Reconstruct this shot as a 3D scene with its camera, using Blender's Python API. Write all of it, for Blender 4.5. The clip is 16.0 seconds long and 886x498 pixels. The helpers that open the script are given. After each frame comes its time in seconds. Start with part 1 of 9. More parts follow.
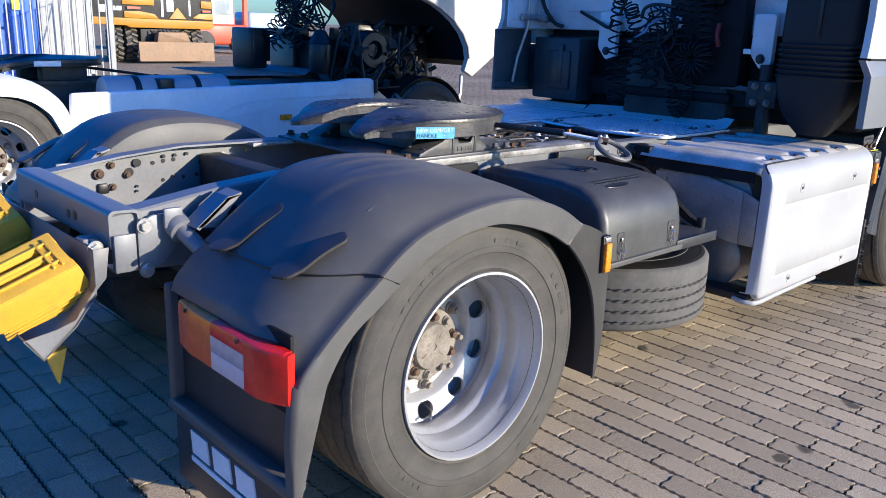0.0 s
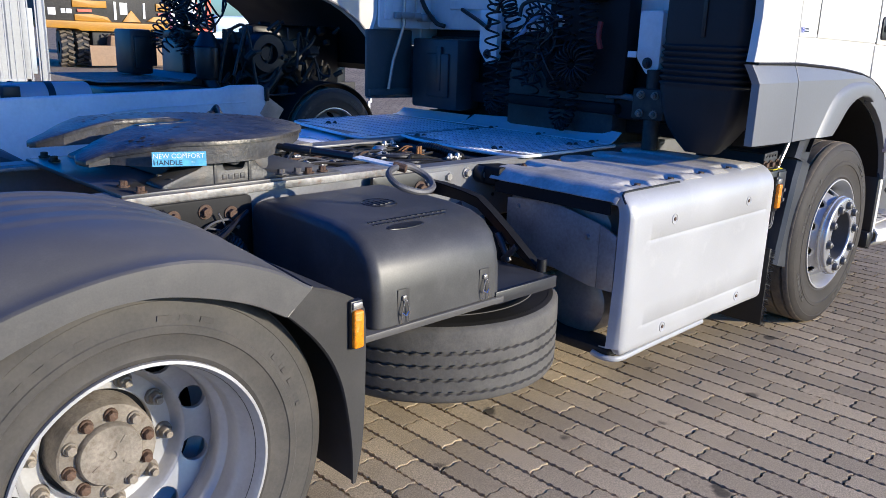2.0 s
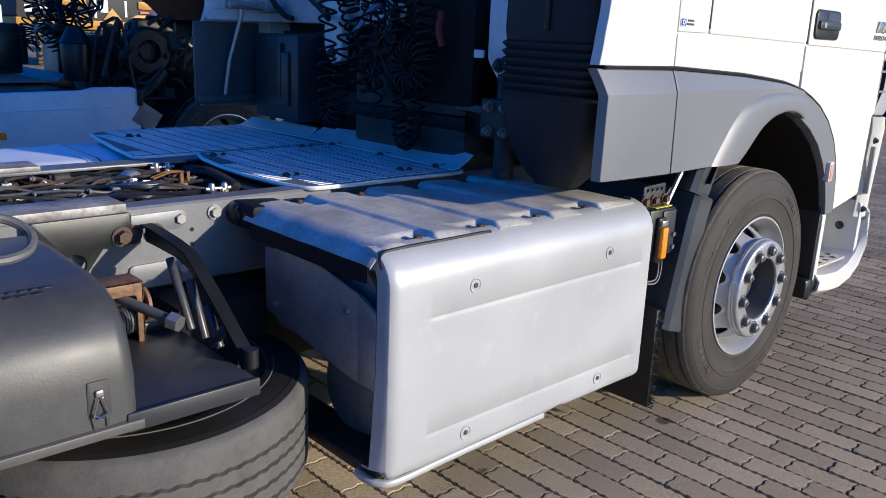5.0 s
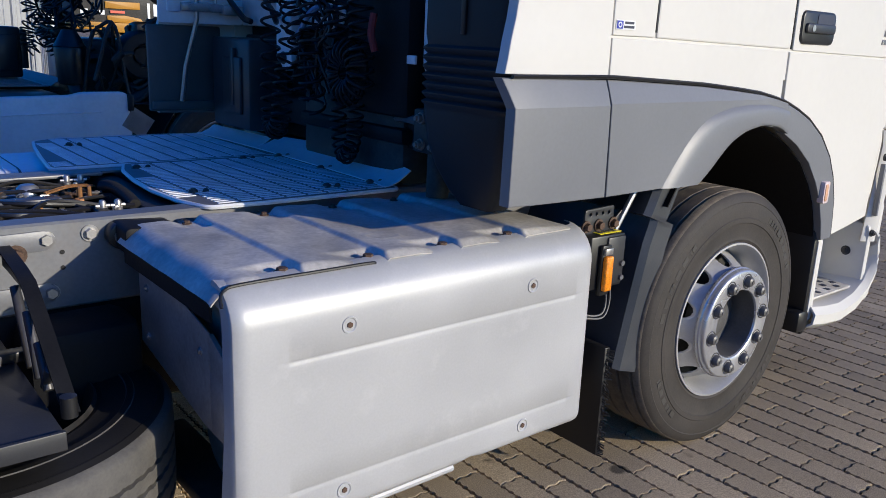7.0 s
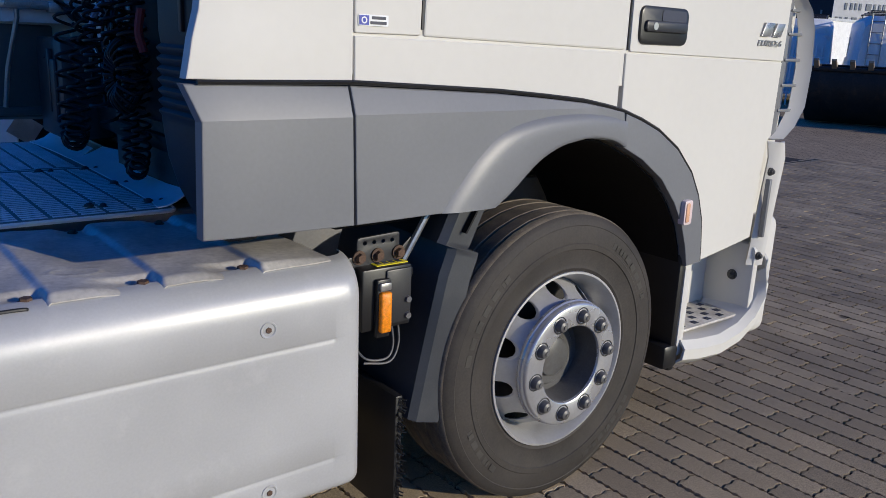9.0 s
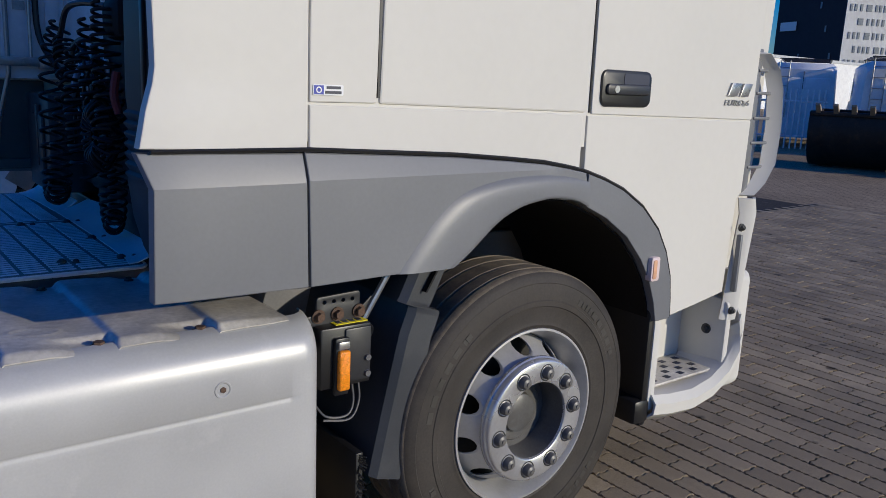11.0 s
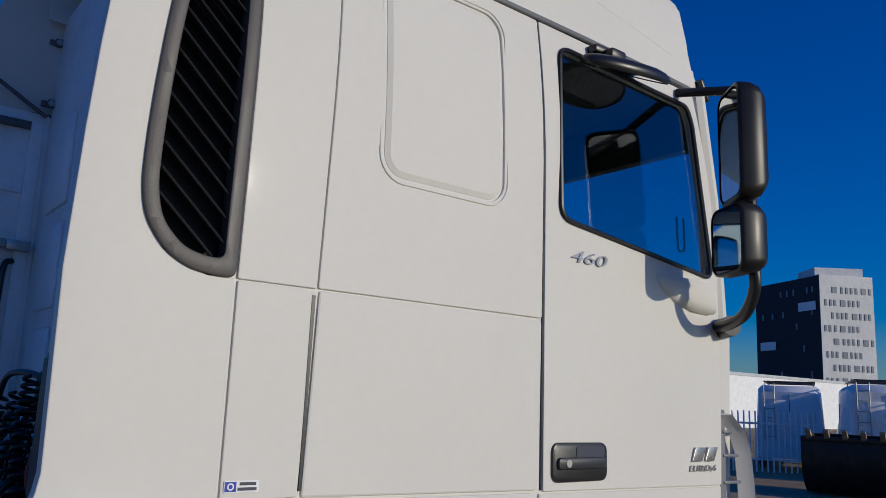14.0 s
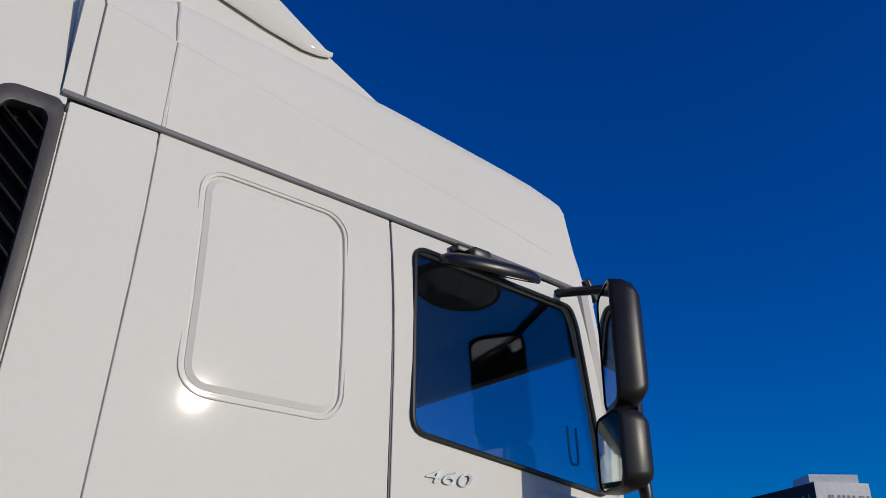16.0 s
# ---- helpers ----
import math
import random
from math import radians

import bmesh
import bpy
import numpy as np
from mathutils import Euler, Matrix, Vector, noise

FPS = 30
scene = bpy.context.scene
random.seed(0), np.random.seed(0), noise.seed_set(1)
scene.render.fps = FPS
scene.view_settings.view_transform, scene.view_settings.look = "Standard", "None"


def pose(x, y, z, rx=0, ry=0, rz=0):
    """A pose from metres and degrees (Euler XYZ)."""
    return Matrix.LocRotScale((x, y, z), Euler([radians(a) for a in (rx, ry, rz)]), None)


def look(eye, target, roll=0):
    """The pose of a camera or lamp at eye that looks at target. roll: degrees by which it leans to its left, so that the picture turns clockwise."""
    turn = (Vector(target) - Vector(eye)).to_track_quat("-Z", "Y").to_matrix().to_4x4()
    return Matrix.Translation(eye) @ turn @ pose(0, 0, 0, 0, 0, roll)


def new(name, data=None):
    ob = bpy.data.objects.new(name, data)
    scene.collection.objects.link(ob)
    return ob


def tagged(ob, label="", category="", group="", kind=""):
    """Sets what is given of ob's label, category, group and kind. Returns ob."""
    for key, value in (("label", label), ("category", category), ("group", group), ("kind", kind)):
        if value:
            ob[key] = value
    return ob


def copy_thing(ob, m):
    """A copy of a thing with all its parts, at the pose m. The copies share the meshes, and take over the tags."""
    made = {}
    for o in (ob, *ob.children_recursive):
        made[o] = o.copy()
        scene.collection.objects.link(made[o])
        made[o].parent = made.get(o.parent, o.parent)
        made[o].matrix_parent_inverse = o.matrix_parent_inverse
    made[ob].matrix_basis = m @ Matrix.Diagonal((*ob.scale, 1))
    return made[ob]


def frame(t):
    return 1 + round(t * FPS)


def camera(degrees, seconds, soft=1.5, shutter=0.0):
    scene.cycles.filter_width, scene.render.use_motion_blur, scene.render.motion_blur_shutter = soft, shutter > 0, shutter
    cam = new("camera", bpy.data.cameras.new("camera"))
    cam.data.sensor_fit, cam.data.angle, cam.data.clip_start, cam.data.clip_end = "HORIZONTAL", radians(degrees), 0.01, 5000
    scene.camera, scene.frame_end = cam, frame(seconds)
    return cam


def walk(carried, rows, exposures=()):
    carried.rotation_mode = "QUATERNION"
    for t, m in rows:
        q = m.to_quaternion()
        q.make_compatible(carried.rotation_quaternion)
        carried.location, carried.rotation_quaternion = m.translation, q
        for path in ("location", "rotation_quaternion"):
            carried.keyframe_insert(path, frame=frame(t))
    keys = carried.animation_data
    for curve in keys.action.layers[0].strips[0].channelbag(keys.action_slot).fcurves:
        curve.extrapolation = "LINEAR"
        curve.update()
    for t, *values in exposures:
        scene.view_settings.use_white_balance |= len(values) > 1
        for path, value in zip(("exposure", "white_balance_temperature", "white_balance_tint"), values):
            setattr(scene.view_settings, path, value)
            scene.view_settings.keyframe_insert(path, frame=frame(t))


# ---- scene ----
cam = camera(57.5, 16.0, 0.8)
METRES, EYE, TILT, LEAN, TURN = 4.7, 1.48, -2.56, -0.29, -43.3
ROWS = [
    (0.0, 0.0, 0.0, 0.0, 0.38, -12.74, -1.69),
    (0.5, 0.0477, 0.0331, 0.0045, 0.19, -12.53, -1.65),
    (1.0, 0.0829, 0.0735, 0.0038, -0.07, -12.53, -1.63),
    (1.5, 0.1149, 0.1157, 0.0064, -0.36, -12.49, -1.64),
    (2.0, 0.1557, 0.1494, 0.007, -0.71, -12.48, -1.55),
    (2.5, 0.1954, 0.1861, 0.0056, -1.09, -12.46, -1.61),
    (3.0, 0.2242, 0.229, 0.0077, -1.46, -12.4, -1.64),
    (3.5, 0.2565, 0.271, 0.0083, -1.76, -12.35, -1.68),
    (4.0, 0.2893, 0.3124, 0.0097, -1.73, -12.34, -1.82),
    (6.5, 0.401, 0.3874, 0.018, 4.28, -12.28, -2.29),
    (7.0, 0.4348, 0.4161, 0.0197, 4.51, -12.24, -2.33),
    (7.5, 0.4806, 0.4402, 0.024, 4.64, -12.19, -2.35),
    (8.0, 0.5173, 0.4624, 0.0268, 4.78, -12.19, -2.38),
    (8.5, 0.5461, 0.4954, 0.0269, 4.92, -12.19, -2.39),
    (9.0, 0.5772, 0.5101, 0.0271, 5.03, -12.1, -2.4),
    (11.5, 0.6097, 0.5038, 0.0483, 6.24, -6.84, -2.54),
    (12.0, 0.6126, 0.5005, 0.0538, 6.27, -2.18, -2.5),
    (12.5, 0.6171, 0.498, 0.0589, 6.15, 1.73, -2.48),
    (13.0, 0.6237, 0.4991, 0.0653, 5.9, 5.04, -2.46),
    (13.5, 0.628, 0.513, 0.0736, 5.58, 8.61, -2.35),
    (14.0, 0.6365, 0.5344, 0.0808, 5.23, 13.0, -2.26),
    (14.5, 0.6526, 0.5468, 0.0854, 4.9, 17.9, -2.21),
    (15.0, 0.6765, 0.5566, 0.0914, 4.37, 22.1, -1.92),
    (15.5, 0.698, 0.5629, 0.0919, 4.03, 25.21, -1.4),
    (16.0, 0.7218, 0.59, 0.0963, 4.51, 28.01, -0.48),
]
walk(cam, [(t, pose(-1.68, -2.80, EYE, TILT, LEAN, TURN) @ pose(METRES * x, METRES * y, METRES * z, 90 + pitch, roll, yaw)) for t, x, y, z, yaw, pitch, roll in ROWS],
     [(0.0, 0.98), (1.0, 0.80), (1.5, 0.73), (3.0, 0.60), (4.0, 0.48), (6.5, 0.25), (7.0, 0.13), (8.0, -0.07), (9.0, -0.20), (11.3, -0.38), (12.5, -0.47), (14.0, -0.63), (16.0, -0.55)])

# ---- light ----
SUN = Vector((0.3914, -0.8790, 0.2723)).normalized()
world = bpy.data.worlds.new("world")
scene.world = world
world.use_nodes = True
wn, wl = world.node_tree.nodes, world.node_tree.links
sky = wn.new("ShaderNodeTexSky")
sky.sky_type, sky.sun_disc = "NISHITA", False
sky.sun_elevation, sky.sun_rotation = radians(15.8), radians(156.0)
sky.altitude, sky.air_density, sky.dust_density, sky.ozone_density = 50, 1.0, 1.0, 3.0
hsv = wn.new("ShaderNodeHueSaturation")
hsv.inputs["Saturation"].default_value = 1.47
hsv.inputs["Hue"].default_value = 0.519
cool = wn.new("ShaderNodeVectorMath")
cool.operation = "MULTIPLY"
cool.inputs[1].default_value = (0.70, 0.96, 1.28)
wl.new(sky.outputs[0], cool.inputs[0])
wl.new(cool.outputs[0], hsv.inputs["Color"])
wl.new(hsv.outputs[0], wn["Background"].inputs[0])
wn["Background"].inputs[1].default_value = 0.124
sun = new("sun", bpy.data.lights.new("sun", "SUN"))
sun.data.energy, sun.data.angle, sun.data.color = 3.7, radians(0.55), (1.0, 0.90, 0.74)
sun.matrix_world = look(SUN * 60, (0, 0, 0))

# ---- materials ----


def pbr(name, color, rough=0.5, metal=0.0, var=0.12, scale=3.0, fine=60.0, bump=0.02, coat=0.0, dirt=None, dirt_amount=0.4, spread=0.25, spec=0.5, coat_rough=0.06):
    """A surface with broad patches, fine grain and, if dirt is given, stains of that colour."""
    m = bpy.data.materials.new(name)
    m.use_nodes = True
    n, l = m.node_tree.nodes, m.node_tree.links
    p = n["Principled BSDF"]
    co = n.new("ShaderNodeTexCoord")
    big, small = n.new("ShaderNodeTexNoise"), n.new("ShaderNodeTexNoise")
    big.inputs["Scale"].default_value, big.inputs["Detail"].default_value = scale, 5
    small.inputs["Scale"].default_value, small.inputs["Detail"].default_value = fine, 3
    l.new(co.outputs["Object"], big.inputs["Vector"])
    l.new(co.outputs["Object"], small.inputs["Vector"])
    ramp = n.new("ShaderNodeMapRange")
    ramp.inputs["From Min"].default_value, ramp.inputs["From Max"].default_value = 0.3, 0.7
    ramp.inputs["To Min"].default_value, ramp.inputs["To Max"].default_value = 1 - var, 1 + var
    l.new(big.outputs[0], ramp.inputs["Value"])
    grain = n.new("ShaderNodeMapRange")
    grain.inputs["From Min"].default_value, grain.inputs["From Max"].default_value = 0.3, 0.7
    grain.inputs["To Min"].default_value, grain.inputs["To Max"].default_value = 1 - var / 2, 1 + var / 2
    l.new(small.outputs[0], grain.inputs["Value"])
    mul = n.new("ShaderNodeMath")
    mul.operation = "MULTIPLY"
    l.new(ramp.outputs[0], mul.inputs[0])
    l.new(grain.outputs[0], mul.inputs[1])
    tint = n.new("ShaderNodeVectorMath")
    tint.operation = "SCALE"
    tint.inputs[0].default_value = color
    l.new(mul.outputs[0], tint.inputs["Scale"])
    out = tint.outputs[0]
    if dirt:
        blot = n.new("ShaderNodeTexNoise")
        blot.inputs["Scale"].default_value, blot.inputs["Detail"].default_value, blot.inputs["Roughness"].default_value = scale * 2.3, 8, 0.7
        l.new(co.outputs["Object"], blot.inputs["Vector"])
        fac = n.new("ShaderNodeMapRange")
        fac.inputs["From Min"].default_value, fac.inputs["From Max"].default_value = 0.62 - spread * 0.5, 0.62 + spread * 0.5
        fac.inputs["To Max"].default_value = dirt_amount
        l.new(blot.outputs[0], fac.inputs["Value"])
        mix = n.new("ShaderNodeMix")
        mix.data_type = "RGBA"
        l.new(fac.outputs[0], mix.inputs["Factor"])
        l.new(out, mix.inputs[6])
        mix.inputs[7].default_value = (*dirt, 1)
        out = mix.outputs[2]
    l.new(out, p.inputs["Base Color"])
    rr = n.new("ShaderNodeMapRange")
    rr.inputs["From Min"].default_value, rr.inputs["From Max"].default_value = 0.3, 0.7
    rr.inputs["To Min"].default_value, rr.inputs["To Max"].default_value = max(0.02, rough - 0.06), min(1, rough + 0.06)
    l.new(big.outputs[0], rr.inputs["Value"])
    l.new(rr.outputs[0], p.inputs["Roughness"])
    p.inputs["Metallic"].default_value, p.inputs["Coat Weight"].default_value = metal, coat
    p.inputs["Coat Roughness"].default_value, p.inputs["Specular IOR Level"].default_value = coat_rough, spec
    if bump:
        b = n.new("ShaderNodeBump")
        b.inputs["Strength"].default_value, b.inputs["Distance"].default_value = min(1.0, bump * 10), 0.004
        l.new(small.outputs[0], b.inputs["Height"])
        l.new(b.outputs[0], p.inputs["Normal"])
    return m


WHITE = pbr("white_paint", (0.66, 0.64, 0.59), 0.5, 0, 0.02, 1.5, 30, 0.0, coat=0.06, spec=0.10, coat_rough=0.06)
WHITE_OLD = pbr("white_paint_dusty", (0.86, 0.86, 0.85), 0.42, 0, 0.06, 2, 40, 0.002, dirt=(0.35, 0.33, 0.30), dirt_amount=0.25)
SKIRT = pbr("grey_painted_plastic", (0.176, 0.181, 0.192), 0.42, 0, 0.05, 2, 90, 0.004)
FENDER = pbr("dark_moulded_plastic", (0.098, 0.094, 0.090), 0.46, 0, 0.12, 3, 260, 0.004, dirt=(0.20, 0.185, 0.165), dirt_amount=0.30, spec=0.30)
FLAPPLASTIC = pbr("dark_flap_plastic", (0.046, 0.044, 0.042), 0.45, 0, 0.12, 3, 260, 0.004, dirt=(0.10, 0.09, 0.08), dirt_amount=0.3, spec=0.35)
BLACK = pbr("black_plastic", (0.013, 0.013, 0.014), 0.38, 0, 0.2, 4, 200, 0.006)
BOXPLASTIC = pbr("battery_box_plastic", (0.054, 0.053, 0.053), 0.45, 0, 0.22, 4, 200, 0.006, dirt=(0.11, 0.105, 0.10), dirt_amount=0.4)
DARK = pbr("dark_machinery", (0.022, 0.021, 0.020), 0.6, 0, 0.5, 8, 60, 0.02, dirt=(0.09, 0.075, 0.06), dirt_amount=0.5)
CAST = pbr("cast_iron_grey", (0.11, 0.11, 0.115), 0.55, 0.2, 0.2, 6, 120, 0.02, dirt=(0.16, 0.11, 0.07), dirt_amount=0.5)
RAIL = pbr("chassis_grey_paint", (0.19, 0.195, 0.205), 0.42, 0.15, 0.12, 4, 90, 0.006, dirt=(0.24, 0.20, 0.16), dirt_amount=0.4)
RAILEDGE = pbr("worn_steel_edge", (0.27, 0.26, 0.245), 0.5, 0.25, 0.4, 11, 60, 0.03, dirt=(0.15, 0.075, 0.035), dirt_amount=0.85, spread=0.16)
TYRE = pbr("tyre_rubber", (0.055, 0.050, 0.044), 0.72, 0, 0.2, 5, 130, 0.008, dirt=(0.115, 0.100, 0.082), dirt_amount=0.6, spread=0.4)
TREAD = pbr("tyre_tread_worn", (0.135, 0.112, 0.085), 0.85, 0, 0.25, 9, 140, 0.03, dirt=(0.30, 0.235, 0.155), dirt_amount=0.8, spread=0.4)
RIM = pbr("silver_rim_paint", (0.46, 0.455, 0.455), 0.42, 0.40, 0.08, 4, 90, 0.003, dirt=(0.25, 0.22, 0.19), dirt_amount=0.3)
HUBDIRT = pbr("dusty_hub_steel", (0.225, 0.195, 0.160), 0.7, 0.1, 0.3, 14, 120, 0.03, dirt=(0.105, 0.068, 0.045), dirt_amount=0.75, spread=0.2)
BRASS = pbr("dusty_brass", (0.42, 0.20, 0.08), 0.45, 0.5, 0.3, 20, 120, 0.01, dirt=(0.12, 0.08, 0.05), dirt_amount=0.6)
RUST = pbr("rusty_steel", (0.100, 0.058, 0.038), 0.75, 0.1, 0.4, 30, 200, 0.05, dirt=(0.045, 0.030, 0.022), dirt_amount=0.8)
STEEL = pbr("bare_steel", (0.46, 0.45, 0.44), 0.35, 0.8, 0.15, 9, 120, 0.005, dirt=(0.2, 0.15, 0.1), dirt_amount=0.3)
SILVER = pbr("silver_side_panel", (0.45, 0.45, 0.452), 0.40, 0.15, 0.06, 3, 160, 0.002, dirt=(0.60, 0.59, 0.58), dirt_amount=0.3, spread=0.12, spec=0.5)
ALUTOP = pbr("aluminium_cover", (0.56, 0.53, 0.485), 0.48, 0.12, 0.24, 6, 70, 0.006, dirt=(0.30, 0.28, 0.25), dirt_amount=0.6, spread=0.2, spec=0.3)
SMOOTHALU = pbr("smooth_bent_aluminium", (0.86, 0.87, 0.88), 0.42, 0.15, 0.06, 3, 60, 0.002)
DECK = pbr("dull_aluminium_plate", (0.20, 0.205, 0.213), 0.5, 0.2, 0.16, 6, 90, 0.006, dirt=(0.16, 0.155, 0.15), dirt_amount=0.5)
# Far lighter than DECK; the tread's contrast is set in the two colours.
TREADBAR = pbr("bright_tread_bar", (0.86, 0.87, 0.89), 0.38, 0.2, 0.12, 7, 90, 0.004)
STAINLESS = pbr("stainless_muffler", (0.40, 0.385, 0.37), 0.36, 0.45, 0.2, 4, 70, 0.004, dirt=(0.16, 0.12, 0.09), dirt_amount=0.45)
GREASE = pbr("greasy_turntable_steel", (0.045, 0.042, 0.039), 0.38, 0.25, 0.45, 9, 60, 0.05, dirt=(0.17, 0.145, 0.115), dirt_amount=0.85, spread=0.30)
FRONTTYRE = pbr("clean_front_tyre_rubber", (0.042, 0.037, 0.033), 0.66, 0, 0.25, 5, 130, 0.010, dirt=(0.072, 0.060, 0.048), dirt_amount=0.6, spread=0.4, spec=0.3)
TYREMARK = pbr("moulded_dark_rubber", (0.046, 0.042, 0.037), 0.5, 0, 0.2, 5, 130, 0.006)
GUARDPLASTIC = pbr("dark_guard_plastic", (0.028, 0.029, 0.033), 0.42, 0, 0.15, 4, 200, 0.006, dirt=(0.07, 0.066, 0.06), dirt_amount=0.3)
# Near-black for black parts, and for shade painted into recesses and undersides.
VOID = pbr("black_parts_and_shade", (0.011, 0.011, 0.012), 0.6, 0, 0.3, 4, 100, 0.01, spec=0.2)
YELLOW = pbr("yellow_plastic", (0.70, 0.40, 0.045), 0.45, 0, 0.08, 5, 90, 0.004, dirt=(0.45, 0.27, 0.06), dirt_amount=0.5)
AMBER = pbr("amber_lens", (0.85, 0.26, 0.01), 0.18, 0, 0.25, 90, 300, 0.05, coat=0.3)
REDLENS = pbr("red_lens", (0.78, 0.020, 0.014), 0.12, 0, 0.15, 30, 300, 0.02, coat=0.2, spec=0.35)
ORANGELENS = pbr("orange_red_lens", (0.80, 0.15, 0.03), 0.14, 0, 0.1, 30, 300, 0.02, coat=0.2, spec=0.35)
CLEARLENS = pbr("clear_lens", (0.74, 0.60, 0.58), 0.14, 0, 0.06, 40, 300, 0.02, coat=0.2, spec=0.35)
CLEARHOUSE = pbr("clear_lamp_body", (0.55, 0.42, 0.42), 0.2, 0, 0.1, 30, 300, 0.01, coat=0.6)
BADGE = pbr("badge_chrome", (0.34, 0.34, 0.35), 0.3, 0.6, 0.1, 30, 200, 0.0)
CHROME = pbr("chrome", (0.80, 0.80, 0.81), 0.14, 1.0, 0.05, 20, 200, 0.0)
BLUE = pbr("blue_film", (0.02, 0.04, 0.36), 0.4, 0, 0.05)
LABELBLUE = pbr("label_blue", (0.12, 0.45, 0.68), 0.4, 0, 0.2, 30, 200, 0.0, dirt=(0.68, 0.72, 0.74), dirt_amount=0.9, spread=0.08)
LABELWHITE = pbr("label_white", (0.78, 0.79, 0.80), 0.4, 0, 0.05, 20, 100, 0.0)
LABELYELLOW = pbr("label_yellow", (0.85, 0.70, 0.02), 0.45, 0, 0.05, 20, 100, 0.0)
INK = pbr("dark_print", (0.03, 0.035, 0.06), 0.5, 0, 0.0, 20, 100, 0.0)
SEAT = pbr("dark_seat_cloth", (0.03, 0.035, 0.05), 0.9, 0, 0.2, 12, 300, 0.02)
LINER = pbr("grey_cab_liner", (0.05, 0.05, 0.053), 0.8, 0, 0.08, 5, 200, 0.01)
PALEAMBER = pbr("pale_amber_lens", (0.75, 0.42, 0.26), 0.2, 0, 0.1, 40, 300, 0.01, coat=0.5)
BASEPLATE = pbr("dark_glossy_steel", (0.085, 0.085, 0.09), 0.38, 0.35, 0.2, 6, 80, 0.004, dirt=(0.12, 0.09, 0.06), dirt_amount=0.3)
GRILLEFRAME = pbr("brown_grey_grille_frame", (0.052, 0.047, 0.045), 0.5, 0, 0.2, 6, 150, 0.01)


def glass(name, tint, rough=0.0):
    m = bpy.data.materials.new(name)
    m.use_nodes = True
    p = m.node_tree.nodes["Principled BSDF"]
    p.inputs["Base Color"].default_value = (*tint, 1)
    p.inputs["Transmission Weight"].default_value, p.inputs["Roughness"].default_value, p.inputs["IOR"].default_value = 1.0, rough, 1.5
    return m


GLASS = glass("tinted_window_glass", (0.70, 0.80, 0.84))
MIRROR = bpy.data.materials.new("mirror_glass")
MIRROR.use_nodes = True
MIRROR.node_tree.nodes["Principled BSDF"].inputs["Base Color"].default_value = (0.75, 0.78, 0.80, 1)
MIRROR.node_tree.nodes["Principled BSDF"].inputs["Metallic"].default_value = 1.0
MIRROR.node_tree.nodes["Principled BSDF"].inputs["Roughness"].default_value = 0.03

# ---- building helpers ----
ROOTS = {}


def merge(dst, src):
    me = bpy.data.meshes.new("scratch")
    src.to_mesh(me)
    src.free()
    dst.from_mesh(me)
    bpy.data.meshes.remove(me)
    return dst


def join(*bms):
    first = bms[0]
    for b in bms[1:]:
        merge(first, b)
    return first


def finish(name, bm, material, smooth=35):
    bmesh.ops.recalc_face_normals(bm, faces=bm.faces)
    me = bpy.data.meshes.new(name)
    bm.to_mesh(me)
    bm.free()
    me.materials.append(material)
    me.polygons.foreach_set("use_smooth", [True] * len(me.polygons))
    me.set_sharp_from_angle(angle=radians(smooth))
    return me


def thing(name, label, category, at=(0, 0, 0), group="", kind=""):
    ob = new(name)
    ob.empty_display_size = 0.2
    ob.matrix_basis = Matrix.Translation(at)
    ROOTS[ob] = Matrix.Translation(at)
    return tagged(ob, label, category, group, kind)


def under(ob, parent):
    ob.parent = parent
    ob.matrix_parent_inverse = ROOTS[parent].inverted() if parent in ROOTS else Matrix()
    return ob


def part(name, bm, material, parent, label="", smooth=35):
    """One mesh object under a thing or a part; of a list, one object each."""
    if isinstance(bm, list):
        return [part(name, b, material, parent, label, smooth) for b in bm][0]
    ob = under(new(name, finish(name, bm, material, smooth)), parent)
    return tagged(ob, label)


def piece(name, me, m, parent, label=""):
    """An object of its own on a shared mesh."""
    ob = under(new(name, me), parent)
    ob.matrix_basis = m
    return tagged(ob, label)


def whole(name, bm, material, label, category, group="", kind="", smooth=35):
    return tagged(new(name, finish(name, bm, material, smooth)), label, category, group, kind)


def box(x0, x1, y0, y1, z0, z1, bevel=0.0, seg=2):
    bm = bmesh.new()
    bmesh.ops.create_cube(bm, size=1.0, matrix=Matrix.LocRotScale(((x0 + x1) / 2, (y0 + y1) / 2, (z0 + z1) / 2), None, (abs(x1 - x0), abs(y1 - y0), abs(z1 - z0))))
    if bevel:
        bmesh.ops.bevel(bm, geom=bm.edges[:], offset=bevel, segments=seg, profile=0.5, affect="EDGES")
    return bm


def cyl(p0, p1, r0, r1=None, seg=16, bevel=0.0):
    p0, p1 = Vector(p0), Vector(p1)
    d = p1 - p0
    bm = bmesh.new()
    m = Matrix.Translation((p0 + p1) / 2) @ d.to_track_quat("Z", "Y").to_matrix().to_4x4()
    bmesh.ops.create_cone(bm, cap_ends=True, segments=seg, radius1=r0, radius2=r0 if r1 is None else r1, depth=d.length, matrix=m)
    if bevel:
        es = [e for e in bm.edges if e.is_manifold and e.calc_face_angle() > 0.9]
        bmesh.ops.bevel(bm, geom=es, offset=bevel, segments=2, profile=0.5, affect="EDGES")
    return bm


